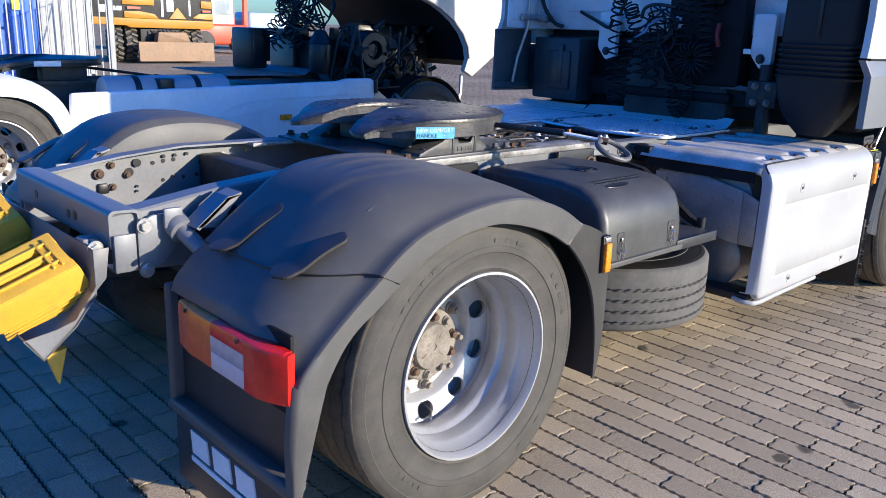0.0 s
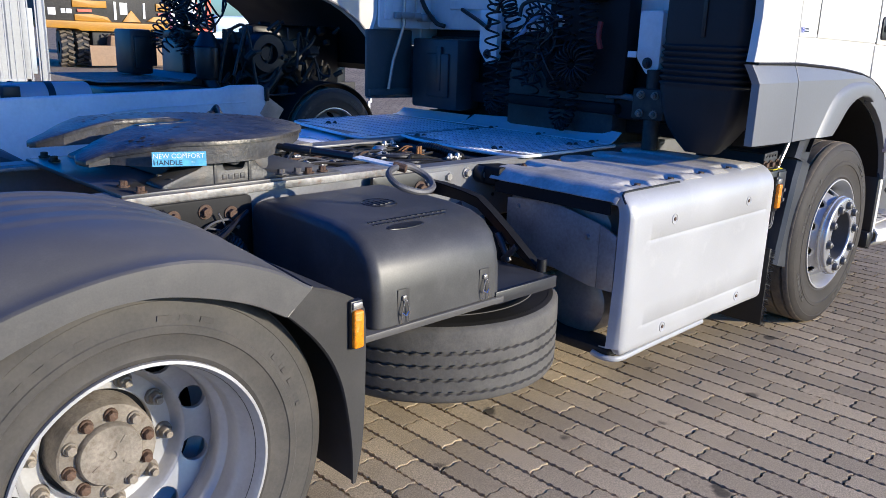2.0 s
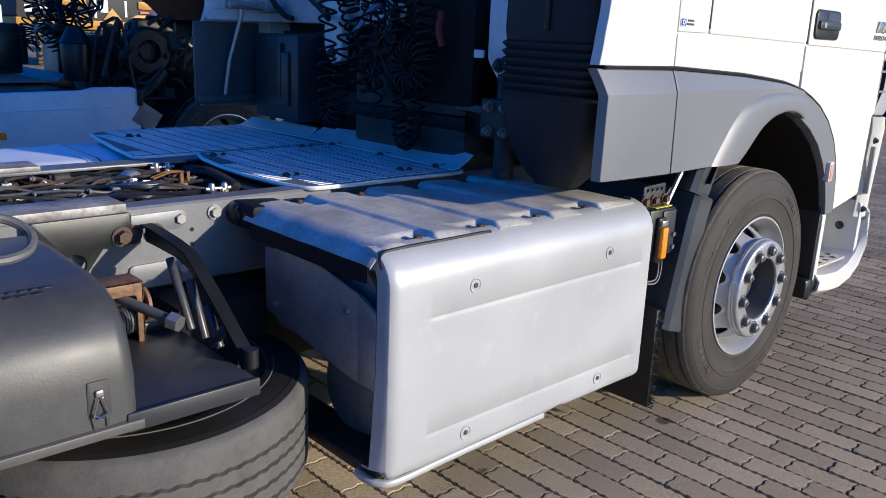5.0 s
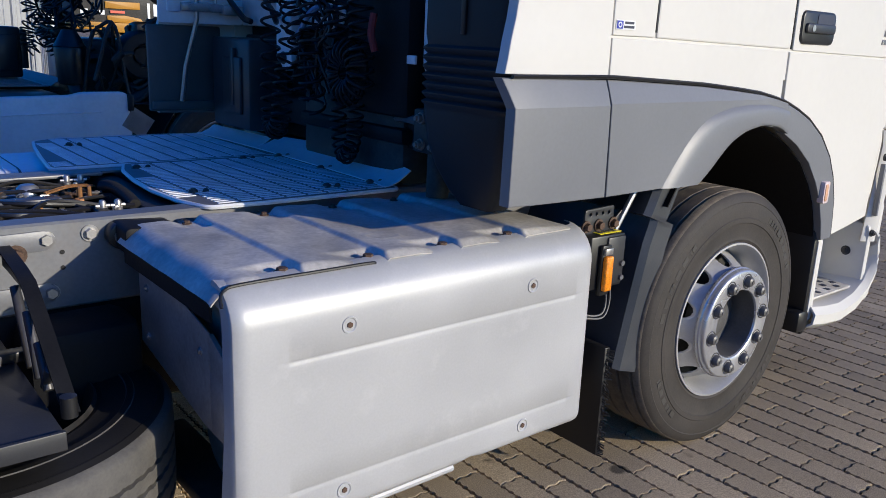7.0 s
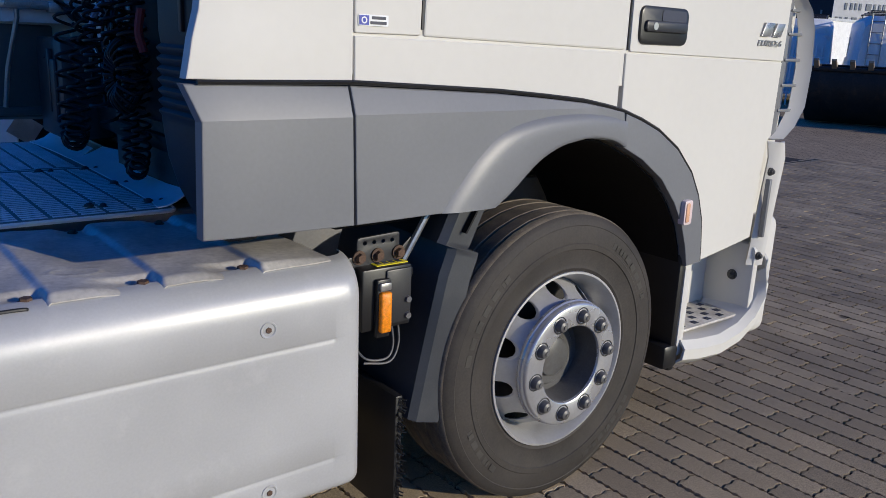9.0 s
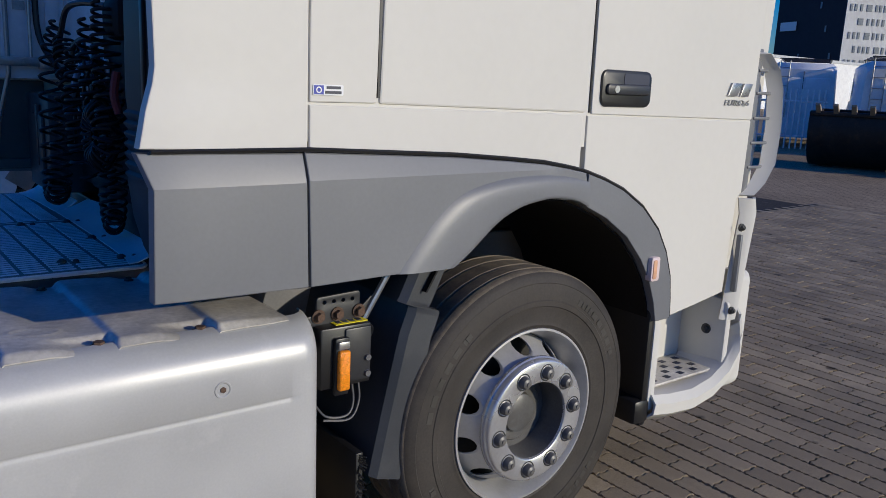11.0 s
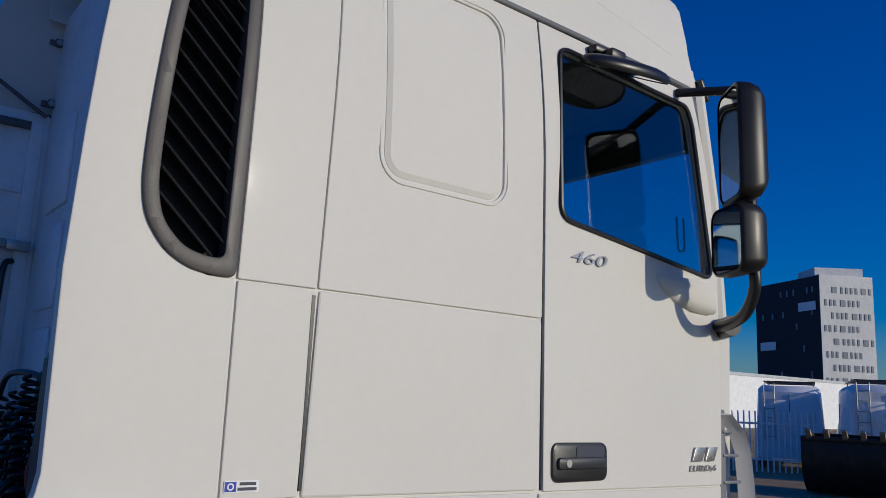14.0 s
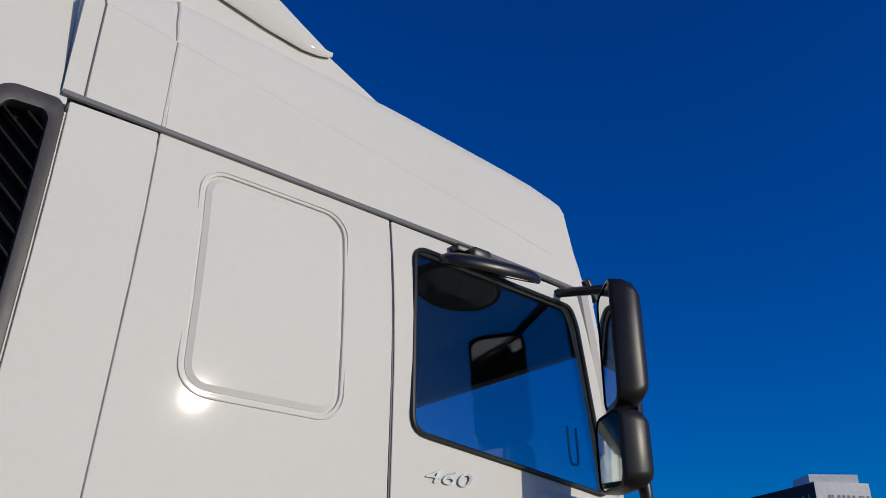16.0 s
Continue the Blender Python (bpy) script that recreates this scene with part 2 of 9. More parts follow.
def lathe(profile, seg=48, centre=(0, 0, 0), axis="y", closed=False):
    """Turns (radius, height) round an axis."""
    bm = bmesh.new()
    rings = []
    for r, h in profile:
        ring = []
        for i in range(seg):
            a = 2 * math.pi * i / seg
            u, v = r * math.cos(a), r * math.sin(a)
            co = {"y": (u, h, v), "z": (u, v, h), "x": (h, u, v)}[axis]
            ring.append(bm.verts.new(Vector(co) + Vector(centre)))
        rings.append(ring)
    pairs = list(zip(rings, rings[1:])) + ([(rings[-1], rings[0])] if closed else [])
    for a, b in pairs:
        for i in range(seg):
            j = (i + 1) % seg
            bm.faces.new((a[i], a[j], b[j], b[i]))
    if not closed:
        for ring in (rings[0], rings[-1]):
            if (ring[0].co - ring[seg // 2].co).length > 1e-4 and (ring is rings[0] and profile[0][0] < 0.02 or ring is rings[-1] and profile[-1][0] < 0.02):
                bm.faces.new(ring)
    return bm


def smooth_path(points, per=8, closed=False):
    """A Catmull-Rom curve through the points."""
    pts = [Vector(p) for p in points]
    out = []
    n = len(pts)
    for i in range(n if closed else n - 1):
        p0 = pts[(i - 1) % n] if closed or i > 0 else pts[0] * 2 - pts[1]
        p1, p2 = pts[i], pts[(i + 1) % n]
        p3 = pts[(i + 2) % n] if closed or i + 2 < n else pts[-1] * 2 - pts[-2]
        for k in range(per):
            t = k / per
            out.append(0.5 * (2 * p1 + (p2 - p0) * t + (2 * p0 - 5 * p1 + 4 * p2 - p3) * t * t + (3 * p1 - p0 - 3 * p2 + p3) * t ** 3))
    if not closed:
        out.append(pts[-1])
    return out


def tube(points, r, seg=8, closed=False):
    bm = bmesh.new()
    pts = [Vector(p) for p in points]
    n = len(pts)
    rings, side = [], None
    for i, p in enumerate(pts):
        a = pts[(i - 1) % n] if closed or i else p
        b = pts[(i + 1) % n] if closed or i + 1 < n else p
        d = (b - a).normalized()
        if side is None:
            side = d.orthogonal().normalized()
        side = (side - d * side.dot(d)).normalized()
        up = d.cross(side)
        rings.append([bm.verts.new(p + (side * math.cos(2 * math.pi * k / seg) + up * math.sin(2 * math.pi * k / seg)) * r) for k in range(seg)])
    for a, b in list(zip(rings, rings[1:])) + ([(rings[-1], rings[0])] if closed else []):
        for k in range(seg):
            j = (k + 1) % seg
            bm.faces.new((a[k], a[j], b[j], b[k]))
    if not closed:
        bm.faces.new(rings[0])
        bm.faces.new(rings[-1])
    return bm


def place3(axis, u, v, h):
    return {"y": (u, h, v), "z": (u, v, h), "x": (h, u, v)}[axis]


def plate(outer, a, b, axis="y", holes=(), bevel=0.0, seg=2, cuts=()):
    """A flat plate of that outline with holes, between a and b on an axis; bevel rounds the rim at a. cuts: places where (u, v) is split."""
    bm = bmesh.new()
    edges = []
    for loop in (outer, *holes):
        vs = [bm.verts.new(place3(axis, u, v, a)) for u, v in loop]
        edges += [bm.edges.new((vs[i], vs[(i + 1) % len(vs)])) for i in range(len(vs))]
    if holes:
        bmesh.ops.triangle_fill(bm, edges=edges, use_beauty=True)
    else:
        bm.faces.new(bm.verts[:])
    faces = bm.faces[:]
    rim = [e for e in bm.edges if len(e.link_faces) == 1]
    ret = bmesh.ops.extrude_face_region(bm, geom=faces)
    moved = [g for g in ret["geom"] if isinstance(g, bmesh.types.BMVert)]
    step = Vector(place3(axis, 0, 0, b - a))
    bmesh.ops.translate(bm, verts=moved, vec=step)
    if bevel:
        bm.normal_update()
        lvl = Vector(place3(axis, 0, 0, 1))
        es = [e for e in bm.edges if e.is_manifold and e.calc_face_angle() > 1.2 and all(abs(v.co.dot(lvl) - a) < 1e-5 for v in e.verts)]
        bmesh.ops.bevel(bm, geom=es, offset=bevel, segments=seg, profile=0.5, affect="EDGES")
    for ax, at in cuts:
        co, no = Vector(), Vector()
        co["xyz".index(ax)], no["xyz".index(ax)] = at, 1
        bmesh.ops.bisect_plane(bm, geom=bm.verts[:] + bm.edges[:] + bm.faces[:], plane_co=co, plane_no=no)
    return bm


def rounded(x0, x1, z0, z1, r, n=5):
    """The outline of a rectangle with rounded corners."""
    out = []
    for cx, cz, a0 in ((x1 - r, z1 - r, 0), (x0 + r, z1 - r, 90), (x0 + r, z0 + r, 180), (x1 - r, z0 + r, 270)):
        for i in range(n + 1):
            a = radians(a0 + 90 * i / n)
            out.append((cx + r * math.cos(a), cz + r * math.sin(a)))
    return out


def soften(poly, r, n=4):
    """Rounds the corners of an outline."""
    out = []
    pts = [Vector(p) for p in poly]
    for i, p in enumerate(pts):
        a, b = pts[i - 1], pts[(i + 1) % len(pts)]
        da, db = (a - p), (b - p)
        k = min(r, da.length * 0.45, db.length * 0.45)
        p0, p1 = p + da.normalized() * k, p + db.normalized() * k
        for j in range(n + 1):
            t = j / n
            out.append(tuple((1 - t) ** 2 * p0 + 2 * t * (1 - t) * p + t * t * p1))
    return out


def sheet(rows, thick=0.0):
    """A surface through rows of points, given a thickness."""
    bm = bmesh.new()
    vs = [[bm.verts.new(p) for p in row] for row in rows]
    for a, b in zip(vs, vs[1:]):
        for i in range(len(a) - 1):
            bm.faces.new((a[i], a[i + 1], b[i + 1], b[i]))
    if thick:
        bmesh.ops.remove_doubles(bm, verts=bm.verts, dist=1e-5)
        bmesh.ops.recalc_face_normals(bm, faces=bm.faces)
        bm.normal_update()
        old, rim = bm.faces[:], [e for e in bm.edges if e.is_boundary]
        twin = {v: bm.verts.new(v.co - v.normal * thick) for v in bm.verts[:]}
        for f in old:
            bm.faces.new([twin[v] for v in reversed(f.verts)])
        for e in rim:
            a, b = e.verts
            bm.faces.new((a, b, twin[b], twin[a]))
        bmesh.ops.recalc_face_normals(bm, faces=bm.faces)
    return bm


def moved(bm, m):
    bmesh.ops.transform(bm, matrix=m, verts=bm.verts)
    return bm


def hexbolt(r=0.016, h=0.018, washer=True):
    """A bolt head that points along -y from the origin."""
    bm = cyl((0, 0, 0), (0, -h, 0), r, r * 0.94, 6)
    if washer:
        merge(bm, cyl((0, 0.002, 0), (0, -0.004, 0), r * 1.5, None, 14))
    return bm


BOLT = finish("bolt", hexbolt(), STEEL)
RUSTBOLT = finish("bolt", hexbolt(0.017, 0.022), RUST)
DARKBOLT = finish("bolt", hexbolt(0.017, 0.022), CAST)
SMALLBOLT = finish("bolt", hexbolt(0.010, 0.010), STEEL)


def ease(t):
    """A soft step from 0 to 1."""
    t = max(0.0, min(1.0, t))
    return t * t * (3 - 2 * t)


def letters(name, text, size, m, material, parent, label="", depth=0.003, shear=0.0):
    cu = bpy.data.curves.new(name, "FONT")
    cu.body, cu.size, cu.extrude, cu.shear, cu.align_x = text, size, depth, shear, "LEFT"
    cu.resolution_u = 3
    tmp = new(name + "_curve", cu)
    me = bpy.data.meshes.new_from_object(tmp)
    bpy.data.objects.remove(tmp)
    bpy.data.curves.remove(cu)
    me.materials.clear()
    me.materials.append(material)
    me.transform(m)
    ob = under(new(name, me), parent)
    return tagged(ob, label)

# ---- the truck: wheels ----
truck = thing("tractor_truck", "white tractor truck with grey skirts and silver panel on pavers", "truck", (1.9, 0, 0))


def tyre_mesh(R, w, rim_r, seg=144, grooves=(-0.30, -0.105, 0.105, 0.30), wob=0.006):
    """A tyre round the y axis; its outer side is at -w/2."""
    side = [(rim_r - 0.012, 0.40), (rim_r + 0.004, 0.455), (rim_r + 0.018, 0.475), (rim_r + 0.030, 0.465), (R * 0.76, 0.497), (R * 0.765, 0.507),
            (R * 0.80, 0.508), (R * 0.805, 0.500), (R * 0.87, 0.497), (R * 0.915, 0.480), (R * 0.92, 0.484), (R * 0.955, 0.462), (R * 0.985, 0.430), (R * 0.996, 0.40)]
    prof = [(r, -h * w, 0) for r, h in side]
    for g in grooves:
        prof += [(R, (g - 0.022) * w, wob), (R - 0.014, (g - 0.014) * w, wob), (R - 0.014, (g + 0.014) * w, wob), (R, (g + 0.022) * w, wob)]
    prof += [(r, h * w, 0) for r, h in reversed(side)]
    bm = bmesh.new()
    rings = []
    for r, h, k in prof:
        ring = []
        for i in range(seg):
            a = 2 * math.pi * i / seg
            hh = h + k * (1 if (i // 2) % 2 else -0.4)
            ring.append(bm.verts.new((r * math.cos(a), hh, r * math.sin(a))))
        rings.append(ring)
    for a, b in zip(rings, rings[1:]):
        for i in range(seg):
            j = (i + 1) % seg
            bm.faces.new((a[i], a[j], b[j], b[i]))
    return bm


def tread_face(ob, centre, R):
    """Gives the running face of a tyre its worn brown rubber."""
    ob.data.materials.append(TREAD)
    c = Vector(centre)
    for f in ob.data.polygons:
        q = f.center - c
        if math.hypot(q.x, q.z) > 0.972 * R:
            f.material_index = 1
    return ob


def sidewall_bars(R, w, spans, r0, r1):
    """Raised plain bars in place of the moulded writing."""
    bm = bmesh.new()
    for a0, a1, n in spans:
        for k in range(n):
            b0 = radians(a0 + (a1 - a0) * (k + 0.12) / n)
            b1 = radians(a0 + (a1 - a0) * (k + 0.80) / n)
            m = 3
            for s in range(m):
                c0, c1 = b0 + (b1 - b0) * s / m, b0 + (b1 - b0) * (s + 1) / m
                hh = -0.5005 * w
                vs = [bm.verts.new((r * math.cos(c), h, r * math.sin(c))) for r, c, h in ((r0, c0, hh), (r1, c0, hh), (r1, c1, hh), (r0, c1, hh))]
                bm.faces.new(vs)
    bmesh.ops.recalc_face_normals(bm, faces=bm.faces)
    bmesh.ops.solidify(bm, geom=bm.faces[:], thickness=0.0018)
    return bm


def circle(cx, cz, r, n=12, sx=1.0, turn=0.0):
    out = []
    for i in range(n):
        a = 2 * math.pi * i / n
        u, v = r * sx * math.cos(a), r * math.sin(a)
        out.append((cx + u * math.cos(turn) - v * math.sin(turn), cz + u * math.sin(turn) + v * math.cos(turn)))
    return out


def hand_holes(n, r, size, squash, turn0=0.0):
    out = []
    for i in range(n):
        a = 2 * math.pi * (i + 0.5) / n + turn0
        out.append(circle(r * math.cos(a), r * math.sin(a), size, 14, squash, a))
    return out


HUBBOLT = finish("hub_bolt", join(cyl((0, 0, 0), (0, -0.020, 0), 0.0135, 0.0125, 6, 0.002), cyl((0, 0.003, 0), (0, -0.006, 0), 0.0175, 0.0165, 16)), RUST)
HUBBOLTGREY = finish("hub_bolt", join(cyl((0, 0, 0), (0, -0.020, 0), 0.0135, 0.0125, 6, 0.002), cyl((0, 0.003, 0), (0, -0.006, 0), 0.0175, 0.0165, 16)), HUBDIRT)
NUTGREY = finish("wheel_nut", join(cyl((0, 0, 0), (0, -0.030, 0), 0.0175, 0.0165, 6, 0.003), cyl((0, 0.004, 0), (0, -0.008, 0), 0.024, 0.022, 18), cyl((0, -0.028, 0), (0, -0.042, 0), 0.010, 0.009, 10)), HUBDIRT)
CAPNUT = finish("wheel_nut", join(cyl((0, 0.01, 0), (0, -0.020, 0), 0.0215, 0.0185, 20, 0.005), cyl((0, -0.016, 0), (0, -0.026, 0), 0.0135, 0.0125, 6, 0.002), cyl((0, 0.01, 0), (0, -0.003, 0), 0.0275, None, 24, 0.001)), GUARDPLASTIC)

POLISHED = pbr("polished_hub_ring", (0.56, 0.56, 0.57), 0.28, 0.6, 0.08, 6, 120, 0.003, dirt=(0.3, 0.28, 0.26), dirt_amount=0.25)
HUBCAP = pbr("dark_hub_cap", (0.120, 0.118, 0.115), 0.42, 0.2, 0.2, 9, 120, 0.006, dirt=(0.10, 0.085, 0.07), dirt_amount=0.5)
DOMENUT = finish("wheel_nut", join(lathe([(0.003, -0.026), (0.009, -0.025), (0.0165, -0.021), (0.0205, -0.013), (0.0215, 0.004)], 18), cyl((0, -0.020, 0), (0, -0.028, 0), 0.0085, 0.0075, 6)), HUBCAP)


def rear_wheel(x, yc, zc, R, flip, parent, dish=True):
    """The outer wheel of a pair; flip is -1 for the side at negative y."""
    m = Matrix.Translation((x, yc, zc)) @ (Matrix() if flip < 0 else Matrix.Rotation(math.pi, 4, "Z"))
    w = 0.300
    rim = lathe([(0.262, 0.17), (0.292, 0.148), (0.296, -0.120), (0.304, -0.140), (0.303, -0.149), (0.296, -0.150), (0.290, -0.138), (0.286, -0.120), (0.284, -0.085),
                 (0.275, -0.072), (0.271, -0.060), (0.270, -0.030), (0.271, -0.012), (0.266, -0.004), (0.258, 0.004), (0.256, 0.014), (0.2565, 0.046), (0.262, 0.056), (0.270, 0.062), (0.273, 0.076), (0.270, 0.084)], 96)
    disc = plate(circle(0, 0, 0.273, 72), 0.080, 0.094, "y", hand_holes(10, 0.238, 0.034, 0.92) + [circle(0, 0, 0.206, 60)], 0.003)
    for v in disc.verts:
        v.co.y += 0.32 * max(0.0, 0.270 - math.hypot(v.co.x, v.co.z))
    merge(disc, lathe([(0.206, 0.1005), (0.200, 0.106), (0.194, 0.128), (0.186, 0.140), (0.178, 0.143), (0.141, 0.143), (0.139, 0.146), (0.139, 0.165)], 72))
    wheel = part("wheel", moved(join(rim, disc), m), RIM, parent, "silver painted steel disc wheel")
    tread_face(part("tyre", moved(tyre_mesh(R, w, 0.297), m), TYRE, wheel, "dusty black truck tyre with four tread grooves"), (x, yc, zc), R)
    part("brake_drum", moved(cyl((0, 0.172, 0), (0, 0.26, 0), 0.235, None, 40), m), DARK, wheel)
    tagged(part("sidewall_marking", moved(sidewall_bars(R, w, ((104, 152, 7), (64, 86, 3), (-62, -38, 3), (-150, -120, 4), (12, 40, 4)), R * 0.826, R * 0.852), m), TYRE, wheel), kind="stuff")
    hub = lathe([(0.128, 0.17), (0.124, 0.10), (0.121, 0.084), (0.116, 0.080), (0.080, 0.078), (0.0785, 0.064), (0.075, 0.059), (0.012, 0.058), (0.010, 0.062), (0.004, 0.063)], 48)
    part("hub", moved(hub, m), HUBDIRT, wheel, "dusty grey hub face")
    part("hub_mark", [moved(moved(box(-0.011, 0.011, 0.0565, 0.060, -0.003, 0.003, 0.001), Matrix.Rotation(radians(a), 4, "Y") @ Matrix.Translation((0.045, 0, 0))), m) for a in (40, 150, 310)], HUBDIRT, wheel)
    for i in range(10):
        a = 2 * math.pi * i / 10 + 0.2
        piece("hub_bolt", HUBBOLT if (i * 7) % 10 < 6 else HUBBOLTGREY, m @ Matrix.Translation((0.0985 * math.cos(a), 0.079, 0.0985 * math.sin(a))), wheel, "rusty hub bolt")
        a += 0.31
        piece("wheel_nut", NUTGREY, m @ Matrix.Translation((0.1675 * math.cos(a), 0.143, 0.1675 * math.sin(a))), wheel, "dusty wheel nut")
    part("valve", moved(tube([(0.02, 0.12, -0.235), (0.01, 0.07, -0.238), (-0.03, 0.03, -0.240)], 0.004, 6), m), STEEL, wheel)
    inner = part("inner_tyre", moved(tyre_mesh(R, w, 0.297, 96), m @ Matrix.Translation((0, 0.335, 0))), TYRE, wheel)
    tagged(inner, "dark inner twin tyre")
    return wheel


def front_wheel(x, yc, zc, R, flip, parent):
    m = Matrix.Translation((x, yc, zc)) @ (Matrix() if flip < 0 else Matrix.Rotation(math.pi, 4, "Z"))
    w = 0.310
    rim = lathe([(0.268, 0.13), (0.292, 0.128), (0.296, -0.120), (0.304, -0.140), (0.303, -0.149), (0.296, -0.150), (0.288, -0.138), (0.277, -0.110), (0.270, -0.085), (0.266, -0.060), (0.262, -0.040), (0.255, -0.036)], 72)
    disc = plate(circle(0, 0, 0.263, 60), -0.050, -0.036, "y", hand_holes(10, 0.232, 0.033, 0.72) + [circle(0, 0, 0.190, 60)], 0.003)
    for v in disc.verts:
        r = math.hypot(v.co.x, v.co.z)
        v.co.y -= 0.112 * max(0.0, min(1.0, (0.262 - r) / 0.062))
    wheel = part("wheel", moved(join(rim, disc), m), RIM, parent, "silver painted steel front wheel")
    tread_face(part("tyre", moved(tyre_mesh(R, w, 0.297, 144, (-0.32, -0.12, 0.12, 0.32), 0.001), m), FRONTTYRE, wheel, "dusty black front tyre with a brown worn tread"), (x, yc, zc), R)
    part("brake_drum", moved(cyl((0, -0.028, 0), (0, 0.13, 0), 0.258, None, 40), m), DARK, wheel)
    tagged(part("sidewall_marking", moved(sidewall_bars(R, w, ((128, 172, 6), (20, 62, 7), (-70, -30, 7), (-160, -130, 5)), R * 0.825, R * 0.866), m), TYREMARK, wheel), kind="stuff")
    ring = lathe([(0.199, -0.150), (0.2125, -0.158), (0.2155, -0.164), (0.2155, -0.172), (0.2115, -0.176), (0.2115, -0.190), (0.2085, -0.196), (0.203, -0.199), (0.139, -0.199), (0.134, -0.196), (0.131, -0.188)], 72)
    part("hub_bore", moved(lathe([(0.131, -0.189), (0.128, -0.150), (0.126, -0.055)], 48), m), HUBCAP, wheel)
    part("hub_ring", moved(ring, m), POLISHED, wheel, "raised silver ring with ten capped nuts")
    cap = lathe([(0.005, -0.128), (0.055, -0.126), (0.066, -0.120), (0.070, -0.104), (0.100, -0.102), (0.106, -0.096), (0.130, -0.095)], 48)
    part("hub_cap", moved(cap, m), HUBCAP, wheel, "dark grey hub cap")
    part("nut_recess", [moved(lathe([(0.0295, -0.1985), (0.0295, -0.2002), (0.0262, -0.2005), (0.0250, -0.1985)], 20, (0.1675 * math.cos(2 * math.pi * i / 10 + 0.14), 0, 0.1675 * math.sin(2 * math.pi * i / 10 + 0.14))), m) for i in range(10)], GUARDPLASTIC, wheel)
    for i in range(10):
        a = 2 * math.pi * i / 10 + 0.14
        piece("wheel_nut", DOMENUT, m @ Matrix.Translation((0.1675 * math.cos(a), -0.198, 0.1675 * math.sin(a))), wheel, "dark grey capped wheel nut")
    return wheel


rear_wheel(0.0, -1.055, 0.472, 0.480, -1, truck)
rear_wheel(0.0, 1.055, 0.472, 0.480, 1, truck)
front_wheel(3.835, -1.062, 0.493, 0.498, -1, truck)
front_wheel(3.835, 1.062, 0.493, 0.498, 1, truck)

# spare wheel, lying flat under the shelf
SPARETREAD = pbr("grey_spare_tread", (0.082, 0.078, 0.073), 0.8, 0, 0.2, 7, 140, 0.02, dirt=(0.17, 0.155, 0.135), dirt_amount=0.6, spread=0.5)
SIDEWALL = pbr("clean_sidewall_rubber", (0.016, 0.015, 0.014), 0.5, 0, 0.2, 5, 130, 0.006, spec=0.25)
sp = Matrix.Translation((1.40, -0.625, 0.400)) @ Matrix.Rotation(radians(-90), 4, "X")
srim = lathe([(0.268, 0.13), (0.296, 0.120), (0.296, -0.120), (0.304, -0.140), (0.296, -0.150), (0.283, -0.120), (0.270, -0.066), (0.262, -0.006), (0.250, 0.040), (0.12, 0.05)], 48)
spare = part("spare_wheel", moved(srim, sp), DARK, truck, "spare wheel lying flat in a carrier")
spare_tyre = part("tyre", moved(tyre_mesh(0.492, 0.300, 0.297, 288, (-0.17, -0.01, 0.15, 0.31), 0.0030), sp), SPARETREAD, spare, "dusty spare tyre with four zigzag tread grooves")
spare_tyre.data.materials.append(SIDEWALL)
for poly in spare_tyre.data.polygons:
    if abs(poly.normal.z) > 0.8 and math.hypot(poly.center.x - 1.40, poly.center.y + 0.625) < 0.475:
        poly.material_index = 1
part("carrier", join(box(1.05, 1.42, -0.45, 0.30, 0.55, 0.60, 0.01), box(1.18, 1.29, -0.68, -0.42, 0.35, 0.58, 0.01)), BLACK, truck)

# ---- mudguards over the driven wheels ----
CREST = [(-0.598, 0.840), (-0.44, 0.958), (-0.30, 1.036), (-0.14, 1.060), (0.02, 1.054), (0.16, 1.026), (0.30, 0.972), (0.405, 0.898)]
CREASE = [(-0.428, 0.857), (-0.365, 0.905), (-0.274, 0.953), (-0.12, 0.990), (0.03, 1.004), (0.16, 0.992), (0.30, 0.945), (0.412, 0.880)]
OPENING = [(-0.369, 0.826), (-0.325, 0.856), (-0.244, 0.893), (-0.12, 0.930), (0.01, 0.936), (0.13, 0.912), (0.245, 0.872), (0.335, 0.822)]


def xz_path(pts, per=5):
    return smooth_path([(x, 0, z) for x, z in pts], per)


def spread_rows(curves, section):
    """Lofts between curves of (x, z); section gives (y, curve weights...)."""
    paths = [xz_path(c) for c in curves]
    rows = []
    for ps in zip(*paths):
        row = []
        for y, *ws in section:
            p = Vector()
            for w, q in zip(ws, ps):
                p += q * w
            row.append(Vector((p.x, y, p.z)))
        rows.append(row)
    return rows


def pressing(x, y):
    """The raised field on top of a mudguard and the three ribs on it."""
    z = 0.0045 * ease((0.985 - y - 0.30 * max(0.0, -0.15 - x)) / 0.03) * ease((x + 0.41) / 0.04) * ease((0.40 - x) / 0.05)
    for yr in (0.665, 0.765, 0.870):
        z += 0.0065 * math.exp(-((y - yr - 0.05 * x) / 0.014) ** 2) * ease((x + 0.30) / 0.16) * ease((0.36 - x) / 0.10)
    return z


def guard_top(x, y):
    """The height of a mudguard's upper face."""
    crest, crease = [np.interp(x, [p[0] for p in c], [p[1] for p in c]) for c in (CREST, CREASE)]
    w = 0.90 * max(0.0, (y - 0.88) / 0.325) ** 3
    return crest + (crease - crest) * w + pressing(x, y)


